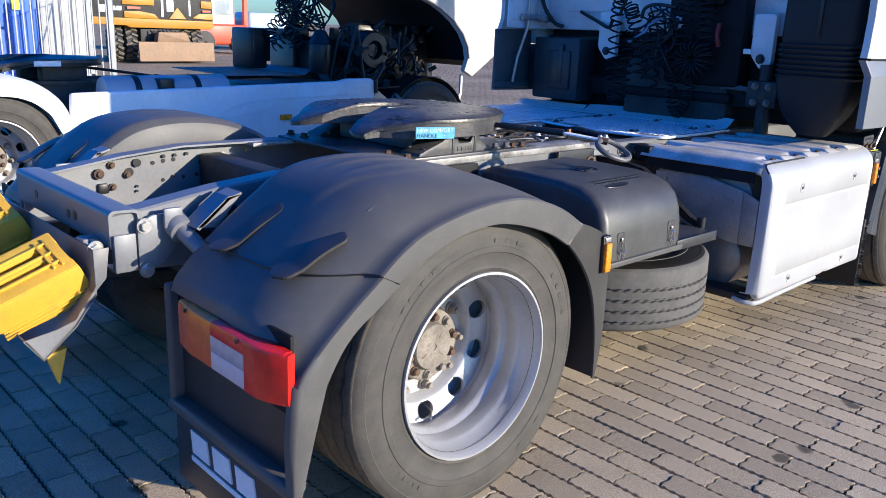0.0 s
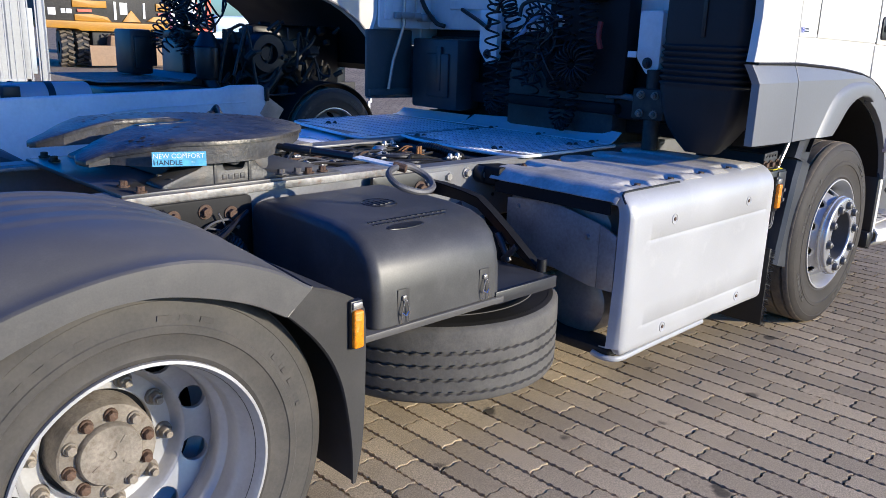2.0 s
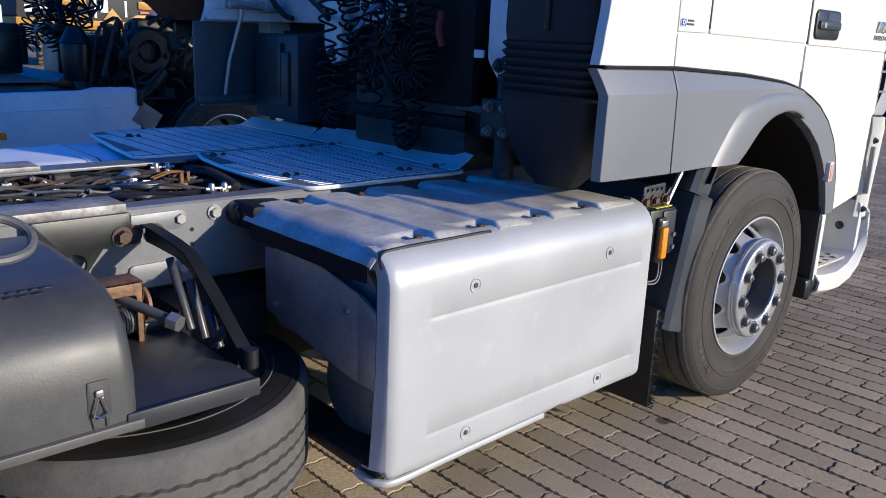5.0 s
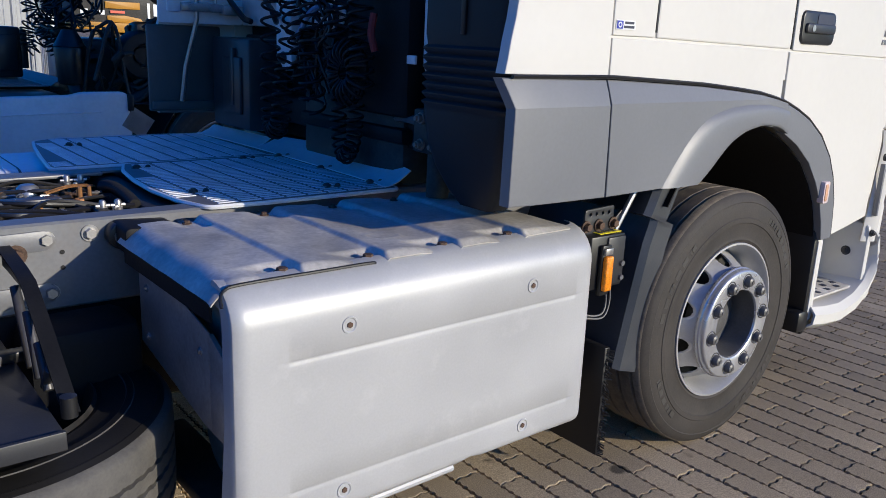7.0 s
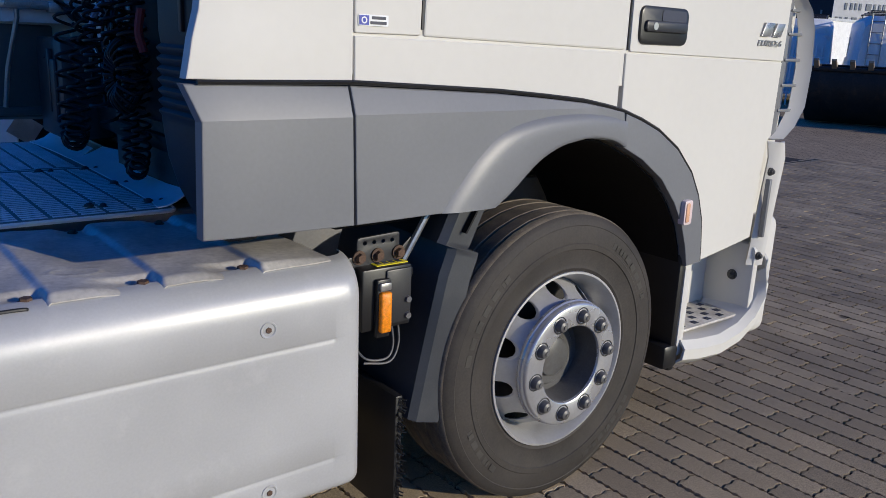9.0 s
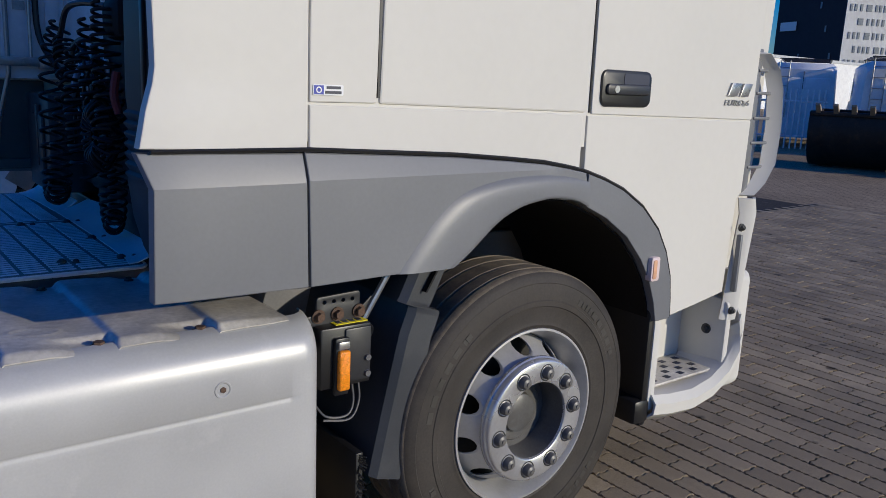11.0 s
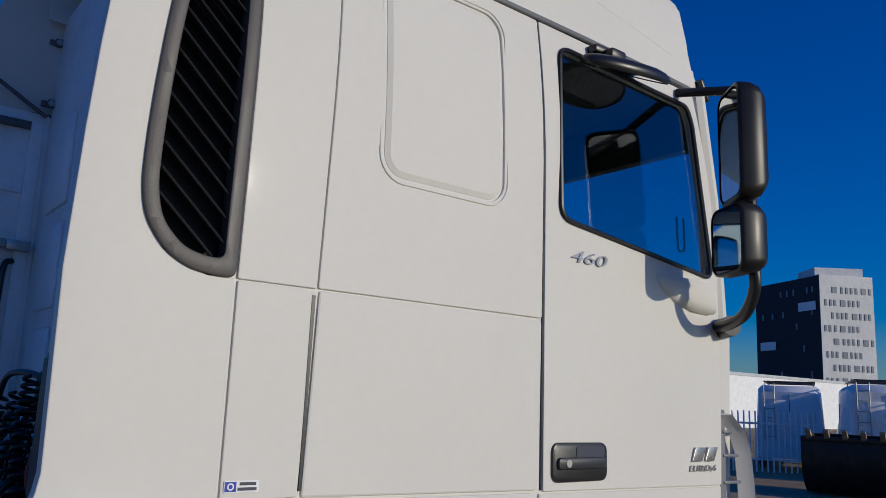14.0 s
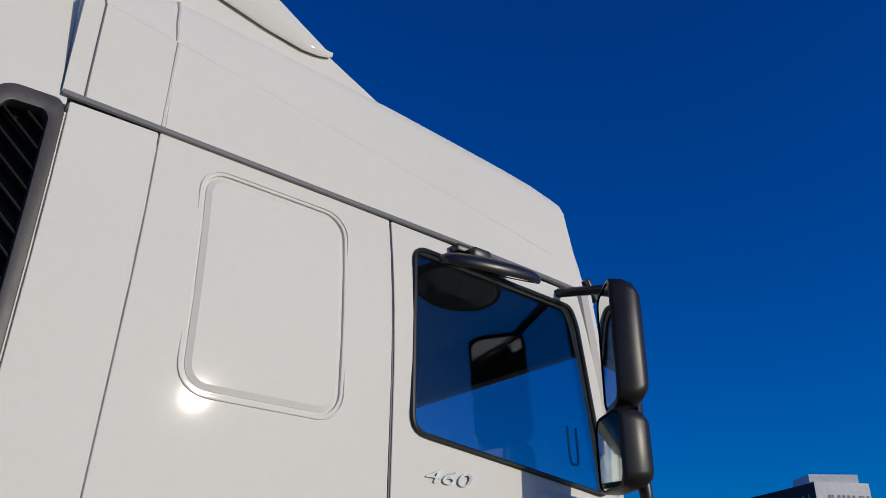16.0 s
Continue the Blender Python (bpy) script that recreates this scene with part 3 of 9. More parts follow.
def mudguard(s, parent):
    """s is -1 for the side at negative y."""
    sec = [(0.552, 0.15, 0.0, 0.85), (0.554, 0.55, 0.0, 0.45), (0.566, 0.84, 0.0, 0.16), (0.60, 0.975, 0.0, 0.025), (0.62, 1.0, 0.0, 0.0)] + [(0.632 + 0.012 * k, 1.0, 0.0, 0.0) for k in range(21)]
    for k in range(1, 27):
        u = k / 26
        w = 0.90 * u ** 3
        sec.append((0.88 + 0.325 * u, 1 - w, w, 0.0))
    sec += [(1.222, 0.045, 0.955, 0.0), (1.238, 0.010, 0.990, 0.0), (1.244, 0.0, 1.0, 0.0)]
    sec += [(1.250, 0.0, 0.93, 0.07), (1.252, 0.0, 0.5, 0.5), (1.252, 0.0, 0.0, 1.0), (1.244, 0.0, -0.03, 1.03)]
    top_rows = spread_rows([CREST, CREASE, OPENING], [(s * y, *w) for y, *w in sec])
    for row in top_rows:
        for p in row:
            if 0.60 < abs(p.y) < 1.2:
                p.z += pressing(p.x, abs(p.y))
    guard = part("mudguard", sheet(top_rows, 0.005), FENDER, parent, "dark grey plastic mudguard, three pieces, over the twin wheels", 32)
    # hood of the rear section, round at its outer corner
    rc = [(-0.594, 0.839), (-0.615, 0.820), (-0.641, 0.797), (-0.668, 0.770), (-0.692, 0.742), (-0.706, 0.705)]
    rk = [(-0.424, 0.853), (-0.512, 0.786), (-0.578, 0.732), (-0.628, 0.686), (-0.664, 0.645), (-0.684, 0.610)]
    ro = [(-0.365, 0.822), (-0.435, 0.772), (-0.500, 0.730), (-0.546, 0.686), (-0.578, 0.638), (-0.600, 0.600)]
    rear = part("rear_section", sheet(spread_rows([rc, rk, ro], [(s * (y - 0.002), *w) for y, *w in sec]), 0.005), FENDER, guard, "rear mudguard section that holds the tail lamp", 50)
    # outer post below the hood, foot and inner post of the section
    pc = [(-0.700, 0.622), (-0.708, 0.56), (-0.714, 0.48), (-0.710, 0.31)]
    pk = [(-0.684, 0.612), (-0.694, 0.52), (-0.700, 0.42), (-0.700, 0.31)]
    po = [(-0.598, 0.606), (-0.628, 0.50), (-0.652, 0.41), (-0.680, 0.30)]
    psec = [(1.214, 0.50, 0.38, 0.12), (1.218, 0.58, 0.42, 0.0), (1.230, 0.30, 0.70, 0.0), (1.243, 0.0, 1.0, 0.0), (1.248, 0.0, 0.85, 0.15), (1.250, 0.0, 0.0, 1.0), (1.243, 0.0, -0.03, 1.03)]
    part("post", sheet(spread_rows([pc, pk, po], [(s * y, *w) for y, *w in psec]), 0.006), FENDER, rear, "", 50)
    part("foot", moved(box(-0.712, -0.640, 0.552, 1.222, 0.300, 0.345, 0.015, 3), Matrix.Diagonal((1, s, 1, 1))), FENDER, rear)
    part("post", moved(box(-0.706, -0.625, 0.545, 0.580, 0.31, 0.715, 0.012, 3), Matrix.Diagonal((1, s, 1, 1))), FENDER, rear)
    # Panel is darker than its section: the recess's shade is in its colour.
    part("recessed_panel", moved(box(-0.668, -0.656, 0.560, 1.192, 0.32, 0.69, 0.003), Matrix.Diagonal((1, s, 1, 1))), GUARDPLASTIC, rear)
    # front flap, folded at its corner
    fc = [(0.398, 0.906), (0.455, 0.874), (0.520, 0.840), (0.562, 0.812), (0.577, 0.775), (0.579, 0.66), (0.576, 0.52), (0.566, 0.40), (0.545, 0.300)]
    fo = [(0.337, 0.825), (0.372, 0.793), (0.412, 0.752), (0.445, 0.710), (0.475, 0.660), (0.502, 0.590), (0.522, 0.490), (0.533, 0.390), (0.534, 0.300)]
    fk = [(0.412, 0.880), (0.460, 0.864), (0.523, 0.835), (0.564, 0.806), (0.578, 0.770), (0.580, 0.66), (0.577, 0.52), (0.567, 0.40), (0.546, 0.300)]
    fsec = [(0.56, 0.72, 0.0, 0.28), (0.565, 0.96, 0.0, 0.04), (0.60, 1.0, 0.0, 0.0), (0.84, 1.0, 0.0, 0.0)] + [(y, *w) for y, *w in sec if 0.88 < y < 1.246] + [(1.250, 0.0, 0.92, 0.08), (1.252, 0.0, 0.4, 0.6), (1.251, 0.0, 0.0, 1.0), (1.244, 0.0, -0.03, 1.03)]
    part("front_section", sheet(spread_rows([fc, fk, fo], [(s * y, *w) for y, *w in fsec]), 0.005), FLAPPLASTIC, guard, "front mudguard flap", 38)
    # dark joints between the sections
    for x0, z0, x1, z1, x2, z2 in ((-0.599, 0.842, -0.429, 0.857, -0.370, 0.826), (0.4045, 0.903, 0.4125, 0.881, 0.336, 0.822)):
        line = [(s * y, Vector((x0, 0, z0)).lerp(Vector((x1, 0, z1)), w)) for y, w in [(0.60, 0.0), (0.84, 0.0)] + [(0.88 + 0.0325 * k, 0.90 * (k / 10) ** 3) for k in range(1, 11)] + [(1.222, 0.955), (1.245, 1.0)]]
        pts = [Vector((q.x, y, q.z + 0.001)) for y, q in line] + [Vector((x2, s * 1.2525, z2))]
        part("joint", tube(pts, 0.0018, 5), BLACK, guard)
    # shallow pressed marks and the two tongues at the back
    for x, y, a in ((-0.335, 0.765, 26), (-0.337, 0.915, 26), (-0.329, 1.085, 24), (0.10, 0.82, -10)):
        dent = moved(box(-0.024, 0.024, -0.006, 0.006, -0.006, 0.0025, 0.0024, 3), Matrix.Translation((x, s * y, guard_top(x, y) + 0.001)) @ Matrix.Rotation(radians(-a), 4, "Y"))
        part("fixing_dimple", dent, FENDER, guard)
    for ya, yb in ((0.772, 0.728), (1.086, 1.058)):
        rows = []
        n = 29
        for i in range(n):
            x = -0.428 - 0.208 * i / (n - 1)
            u = (min(i, n - 1 - i) + 0.05) / 4.5
            half = 0.043 * math.sqrt(max(0.02, 1 - (1 - min(u, 1.0)) ** 2))
            k = ya + (yb - ya) * i / (n - 1)
            z = guard_top(max(x, -0.575), k) - max(0.0, -0.575 - x) * 0.35 + 0.003 + 0.011 * ease(i / 14)
            rows.append([Vector((x, s * (k + half * c), z - 0.002 * abs(c) ** 3)) for c in (-1, -0.85, -0.4, 0, 0.4, 0.85, 1)])
        part("tongue", sheet(rows, 0.008), FLAPPLASTIC, guard, "rounded plastic tongue on the mudguard")
    # tail lamp
    lamp = part("tail_lamp", moved(box(-0.712, -0.655, -1.190, -0.690, 0.560, 0.700, 0.014, 3), Matrix.Diagonal((1, s, 1, 1))), BLACK, parent, "long tail lamp with orange, clear and red lenses")
    def front(y):
        return -0.738 + 0.012 * max(0.0, 0.76 - y) / 0.07 + 1.15 * max(0.0, y - 1.125) ** 1.5

    for nm, y0, y1, z0, z1, mt, lb in (("indicator_lens", 0.690, 0.905, 0.562, 0.702, ORANGELENS, "orange-red indicator lens"), ("upper_lens", 0.905, 1.080, 0.664, 0.703, REDLENS, "red lens strip"),
                                       ("clear_strip", 0.905, 1.080, 0.618, 0.664, CLEARHOUSE, "pinkish clear lens strip"), ("reversing_lens", 0.905, 1.080, 0.562, 0.618, CLEARLENS, "clear reversing lens"),
                                       ("brake_lens", 1.080, 1.216, 0.560, 0.704, REDLENS, "red brake lens"), ("end_lens", 1.216, 1.228, 0.562, 0.702, REDLENS, "red outer end of the lamp")):
        lo, hi = (0.010 if z0 < 0.57 else 0.0005), (0.012 if z1 > 0.70 else 0.0005)
        rows = []
        for q in range(9):
            y = y0 + (y1 - y0) * q / 8
            f = front(y)
            rows.append([(-0.680, s * y, z0), (f + lo, s * y, z0), (f + 0.3 * lo, s * y, z0 + 0.3 * lo), (f, s * y, z0 + lo), (f, s * y, z1 - hi), (f + 0.3 * hi, s * y, z1 - 0.3 * hi), (f + hi, s * y, z1), (-0.680, s * y, z1)])
        lens = sheet(rows)
        for row in (rows[0], rows[-1]):
            lens.faces.new([lens.verts.new(p) for p in row])
        part(nm, lens, mt, lamp, lb)
    # Near-black plate paints the shade in the recess round the lamp.
    part("lamp_recess_shade", box(-0.674, -0.662, s * 0.575, s * 1.200, 0.515, 0.735, 0.004), VOID, rear, "near-black plate that stands for the shaded recess round the tail lamp")
    part("lens_screw", [cyl((-0.728, s * y, 0.692), (-0.742, s * y, 0.692), 0.006, None, 10) for y in (0.76, 1.05)], DARK, lamp)
    # flap with plain white bars
    flap = part("mud_flap", box(-0.692, -0.682, s * 0.56, s * 1.20, 0.07, 0.315, 0.003), GUARDPLASTIC, guard, "black mud flap with white block marking")
    for k in range(3):
        y0 = 0.665 + 0.135 * k
        part("white_marking", plate([(s * y0, 0.272), (s * (y0 + 0.10), 0.272), (s * (y0 + 0.115), 0.198), (s * (y0 + 0.01), 0.198)], -0.697, -0.691, "x"), LABELWHITE, flap)
    part("white_marking", plate([(s * 0.665, 0.186), (s * 1.06, 0.186), (s * 1.06, 0.168), (s * 0.665, 0.168)], -0.697, -0.691, "x"), LABELWHITE, flap)
    # side marker on the front section
    mk = part("side_marker", box(0.516, 0.556, s * 1.240, s * 1.262, 0.694, 0.824, 0.004), BLACK, parent, "amber side marker lamp in a black holder")
    part("lens", box(0.520, 0.552, s * 1.255, s * 1.275, 0.698, 0.799, 0.006, 3), AMBER, mk, "amber lens")
    part("clip", box(0.521, 0.551, s * 1.256, s * 1.268, 0.802, 0.820, 0.003), STEEL, mk)
    part("arm", [box(-0.53, -0.49, s * 0.40, s * 0.62, 0.80, 0.84, 0.005)], BLACK, guard)
    return guard


mudguard(-1, truck)
mudguard(1, truck)

# ---- chassis ----


def rail_top(x):
    pts = ((-0.86, 0.905), (-0.70, 0.918), (-0.45, 0.955), (-0.20, 0.978), (0.2, 0.975), (0.9, 0.958), (1.6, 0.953), (4.7, 0.945))
    for (a, za), (b, zb) in zip(pts, pts[1:]):
        if x <= b:
            return za + (zb - za) * max(0, x - a) / (b - a)
    return pts[-1][1]


def ribbed(points, r=0.018, seg=10):
    """A ribbed hose along a path."""
    path = smooth_path(points, 12)
    bm = tube(path, r, seg)
    bm.verts.ensure_lookup_table()
    for k, c in enumerate(path):
        if k % 2:
            for v in bm.verts[k * seg:(k + 1) * seg]:
                v.co = c + (v.co - c) * 1.22
    return bm


def rail(s):
    xs = [-0.80, -0.70, -0.58, -0.45, -0.32, -0.2, 0.0, 0.3, 0.7, 1.2, 1.8, 2.6, 3.6, 4.7]
    rows = []
    for x in xs:
        t = rail_top(x)
        b = 0.70 if x > -0.3 else 0.70 + (-0.3 - x) * 0.06
        rows.append([(x, s * 0.345, t), (x, s * 0.418, t), (x, s * 0.425, t - 0.007), (x, s * 0.425, b + 0.007), (x, s * 0.418, b), (x, s * 0.345, b)])
    return sheet(rows, 0.008)


for s in (-1, 1):
    rl = part("frame_rail", rail(s), RAIL, truck, "grey painted steel frame rail with bolts and holes")
    holes = [cyl((x, s * 0.415, z), (x, s * 0.4275, z), r, None, 14) for x, z, r in
                   [(-0.40, 0.875, 0.019), (-0.30, 0.905, 0.009), (-0.255, 0.91, 0.009), (-0.21, 0.912, 0.009), (-0.26, 0.83, 0.008), (-0.17, 0.835, 0.008), (-0.09, 0.89, 0.008), (-0.11, 0.84, 0.008), (-0.55, 0.80, 0.014),
                    (1.702, 0.866, 0.0065), (1.701, 0.821, 0.0065), (1.95, 0.80, 0.008)]]
    part("rail_hole", holes, BLACK, rl)
    if s > 0:
        inner = [cyl((x, 0.4125, z), (x, 0.405, z), r, None, 14) for x, z, r in
                       [(-0.369, 0.912, 0.017), (-0.255, 0.930, 0.007), (-0.206, 0.931, 0.007), (-0.154, 0.933, 0.007), (-0.217, 0.843, 0.006), (-0.114, 0.843, 0.006), (-0.006, 0.885, 0.006), (-0.373, 0.817, 0.005), (-0.375, 0.797, 0.005)]]
        part("rail_hole", inner, BLACK, rl)
        for x, z in ((-0.472, 0.911), (-0.411, 0.867), (-0.472, 0.823), (-0.081, 0.915), (0.013, 0.921), (0.123, 0.927), (-0.049, 0.83), (0.015, 0.83), (1.0, 0.90), (1.1, 0.90), (1.3, 0.9), (1.45, 0.88), (1.6, 0.9)):
            piece("bolt", RUSTBOLT if x < -0.4 else SMALLBOLT, Matrix.Translation((x, 0.408, z)) @ Matrix.Diagonal((0.58, 0.6, 0.58, 1)), rl)
        part("tow_nut", lathe([(0.020, 0.408), (0.020, 0.400), (0.012, 0.397), (0.010, 0.388), (0.002, 0.387)], 24, (-0.524, 0, 0.881), "y"), RUST, rl, "rusty round nut with washer")
    else:
        for x, z in ((1.662, 0.907), (1.778, 0.912), (2.05, 0.90), (2.30, 0.90), (1.664, 0.754), (-0.66, 0.76)):
            piece("bolt", BOLT, Matrix.Translation((x, -0.427, z)), rl)
part("rear_cross_beam", plate(soften([(-0.812, 0.925), (-0.715, 0.922), (-0.715, 0.800), (-0.812, 0.800)], 0.022), -0.440, 0.440, "y", [soften([(-0.803, 0.916), (-0.724, 0.913), (-0.724, 0.809), (-0.803, 0.809)], 0.016)]), RAIL, truck, "grey hollow rear cross beam")
part("beam_hole", [cyl((-0.808, y, z), (-0.8135, y, z), 0.016, None, 12) for y, z in ((0.22, 0.865), (-0.10, 0.855), (-0.16, 0.86))], BLACK, truck)
part("beam_plate", [plate(soften([(-0.733, 0.868), (-0.69, 0.900), (-0.61, 0.902), (-0.61, 0.80), (-0.66, 0.74), (-0.733, 0.735)], 0.012), s * 0.455, s * 0.4415, "y", (), 0.002) for s in (-1, 1)] + [box(-0.806, -0.738, s * 0.450 - 0.006, s * 0.450 + 0.006, 0.735, 0.852, 0.004) for s in (-1, 1)], RAIL, truck)
# Black plugs inside the beam's ends paint the shade in its hollow.
part("beam_shade_plug", [box(-0.800, -0.727, s * 0.40 - 0.004, s * 0.40 + 0.004, 0.812, 0.914) for s in (-1, 1)], BLACK, truck)
for x, z in ((-0.712, 0.872), (-0.712, 0.872 - 0.14)):
    piece("bolt", BOLT, Matrix.Translation((x, -0.456, z)), truck)
part("cross_member", [box(-0.10, 0.0, -0.41, 0.41, 0.72, 0.93, 0.01), box(0.95, 1.05, -0.41, 0.41, 0.72, 0.93, 0.01), box(2.0, 2.1, -0.41, 0.41, 0.70, 0.93, 0.01), box(-0.45, -0.25, -0.41, 0.41, 0.58, 0.70, 0.02)], DARK, truck)
part("rear_axle", join(cyl((0, -0.85, 0.472), (0, 0.85, 0.472), 0.085, None, 20), lathe([(0.01, -0.24), (0.12, -0.2), (0.2, -0.08), (0.21, 0), (0.2, 0.08), (0.12, 0.2), (0.01, 0.24)], 24, (0, 0, 0.472), "x"), box(-0.5, 0.5, -0.60, -0.42, 0.36, 0.44, 0.01), box(-0.5, 0.5, 0.42, 0.60, 0.36, 0.44, 0.01),
                       cyl((-0.4, -0.51, 0.44), (-0.4, -0.51, 0.69), 0.11), cyl((0.4, -0.51, 0.44), (0.4, -0.51, 0.69), 0.11), cyl((-0.4, 0.51, 0.44), (-0.4, 0.51, 0.69), 0.11), cyl((0.4, 0.51, 0.44), (0.4, 0.51, 0.69), 0.11)), DARK, truck, "dark driven axle with air springs")
part("front_axle", [box(3.78, 3.89, -0.9, 0.9, 0.40, 0.52, 0.02), box(3.2, 4.5, -0.50, -0.40, 0.60, 0.68, 0.01), box(3.2, 4.5, 0.40, 0.50, 0.60, 0.68, 0.01)], DARK, truck)
part("drive_shaft", join(cyl((0.15, 0, 0.50), (2.2, 0, 0.68), 0.06), box(2.1, 3.0, -0.28, 0.28, 0.45, 0.90, 0.08), box(2.9, 4.6, -0.38, 0.38, 0.45, 1.35, 0.06)), DARK, truck, "dark gearbox, engine and drive shaft")

# bracket of the mudguard tube at the rear
for s in (-1, 1):
    mt = part("mudguard_tube", cyl((-0.615, s * 0.455, 0.868), (-0.585, s * 0.66, 0.775), 0.026, None, 18), RAIL, truck, "grey tube that carries the mudguard")
    part("collar", cyl((-0.617, s * 0.440, 0.875), (-0.611, s * 0.500, 0.848), 0.040, None, 20, 0.004), RAIL, mt)
    part("clamp", box(-0.66, -0.60, s * 0.47, s * 0.485, 0.86, 0.922, 0.004), RAIL, mt)
    part("bracket", [plate([(-0.60, 0.870), (-0.49, 0.955), (-0.445, 0.962), (-0.53, 0.865)], s * 0.57, s * 0.562, "y", (), 0.002), plate([(-0.60, 0.870), (-0.49, 0.957), (-0.48, 0.950), (-0.59, 0.862)], s * 0.57, s * 0.48, "y"), plate([(-0.50, 0.95), (-0.445, 0.966), (-0.445, 0.958), (-0.50, 0.942)], s * 0.57, s * 0.48, "y")], RAIL, mt)

# ---- fifth wheel ----
DARKCAST = pbr("dark_cast_iron", (0.060, 0.060, 0.063), 0.5, 0.2, 0.35, 9, 90, 0.03, dirt=(0.13, 0.10, 0.075), dirt_amount=0.6)
FZ, FX, FR = 1.148, 0.680, 0.458


def ramp(bm):
    """The two horns at the back of the coupling slope down."""
    for v in bm.verts:
        v.co.z -= 0.28 * max(0.0, 0.50 - v.co.x) ** 1.15 + 0.020 * min(1.2, math.hypot(v.co.x - FX, v.co.y) / FR) ** 3
    return bm


def lift_horns(bm):
    for v in bm.verts:
        if v.co.z < FZ - 0.045:
            v.co.z += 0.26 * max(0.0, 0.46 - v.co.x)
            v.co.z += 0.16 * max(0.0, v.co.x - 0.78)
    return bm


def coupling_outline(k):
    arc = [(FX + (FR - k) * math.cos(radians(a)), (FR - k) * math.sin(radians(a))) for a in range(-141, 142, 6)]
    horn = [(0.262 + k, 0.270), (0.248 + k, 0.225), (0.262 + k, 0.175 + k), (0.34, 0.120 + k), (0.50, 0.075 + k), (0.64, 0.060 + k), (0.70, 0.035), (0.72 + k, 0.0)]
    return arc + horn + [(x, -y) for x, y in reversed(horn[:-1])]


top = plate(coupling_outline(0.0), FZ, FZ - 0.014, "z", (), 0.005, 2, [("x", x) for x in (0.30, 0.34, 0.38, 0.42, 0.46, 0.50, 0.58, 0.68, 0.78, 0.88, 1.0)] + [("y", y) for y in (-0.36, -0.24, -0.12, 0.12, 0.24, 0.36)])
fifth = part("fifth_wheel", ramp(top), GREASE, truck, "greasy black turntable plate of the fifth wheel coupling")
part("rim", ramp(lift_horns(plate(coupling_outline(0.008), FZ - 0.013, FZ - 0.074, "z", (), 0, 2, [("x", x) for x in (0.30, 0.34, 0.38, 0.42, 0.46, 0.50)]))), DARKCAST, fifth, "dark cast rim of the coupling plate")
part("slot_guide", [moved(box(-0.10, 0.10, -0.018, 0.018, -0.006, 0.001, 0.0008), Matrix.Translation((0.60, y, FZ)) @ Matrix.Rotation(radians(a), 4, "Z")) for y, a in ((0.088, -6), (-0.088, 6))], GREASE, fifth)
random.seed(77)
dirt_bm = bmesh.new()
for k in range(240):
    a, r = random.uniform(-2.4, 2.4), 0.45 * math.sqrt(random.uniform(0.03, 1.0))
    q = random.uniform(0.003, 0.011)
    merge(dirt_bm, moved(lathe([(0.004 * q / q * 0.2, 0.5), (0.6, 0.35), (1.0, 0.0)], 6, (0, 0, 0), "z"), Matrix.Translation((FX + r * math.cos(a), r * math.sin(a), FZ - 0.001 - 0.28 * max(0.0, 0.50 - FX - r * math.cos(a)) ** 1.15 - 0.020 * (r / FR) ** 3)) @ Matrix.Diagonal((q * 1.6, q, q * 0.5, 1))))
tagged(part("grease_layer", dirt_bm, GREASE, fifth), kind="stuff")
for s in (-1, 1):
    ped = plate(soften([(0.44, 0.990), (0.50, 1.012), (0.57, 1.035), (0.625, 1.078), (0.760, 1.075), (0.785, 1.030), (0.83, 1.000), (0.90, 0.985), (0.95, 0.982), (0.95, 0.968), (0.44, 0.968)], 0.015), s * 0.400, s * 0.285, "y", [soften([(0.650, 1.058), (0.738, 1.056), (0.728, 1.022), (0.660, 1.022)], 0.010)], 0.006)
    pd = part("pedestal", ped, DARKCAST, fifth, "cast grey pedestal of the coupling")
    part("cast_rib", [box(x, x + 0.012, s * 0.404, s * 0.396, 0.975, z, 0.002) for x, z in ((0.618, 1.060), (0.745, 1.060))] + [box(0.650 + 0.022 * k, 0.666 + 0.022 * k, s * 0.4025, s * 0.396, 0.990, 1.008, 0.001) for k in range(4)], DARKCAST, pd)
    part("pivot", cyl((0.69, s * 0.415, 1.068), (0.69, s * 0.26, 1.068), 0.030, None, 16, 0.004), DARKCAST, pd)
    part("rim_lug", plate(soften([(0.63, 1.125), (0.75, 1.125), (0.735, 1.085), (0.715, 1.068), (0.665, 1.068), (0.645, 1.085)], 0.010), s * 0.425, s * 0.36, "y", (), 0.006), DARKCAST, pd)
    part("mounting_angle", join(box(0.10, 1.50, s * 0.300, s * 0.436, rail_top(0.5) - 0.012, rail_top(0.5) + 0.004, 0.003), box(0.10, 1.50, s * 0.430, s * 0.440, 0.945, rail_top(0.5) + 0.004, 0.003)), RAILEDGE, truck, "worn grey mounting angle with rusty patches")
    for x, y in ((0.487, 0.290), (0.491, 0.375), (0.873, 0.405), (0.937, 0.41), (0.364, 0.415), (0.36, 0.30), (0.99, 0.40), (1.05, 0.40)):
        piece("bolt", RUSTBOLT if x < 0.4 or x > 0.95 else DARKBOLT, Matrix.Translation((x, s * y, 0.990 if 0.45 < x < 0.96 else 0.984)) @ Matrix.Rotation(radians(-90), 4, "X") @ Matrix.Diagonal((0.8, 0.8, 0.8, 1)), truck, "greasy bolt")
part("coupling_base", box(0.30, 1.12, -0.425, 0.425, 0.966, 0.981, 0.003), BASEPLATE, truck, "dark shiny base plate under the coupling")
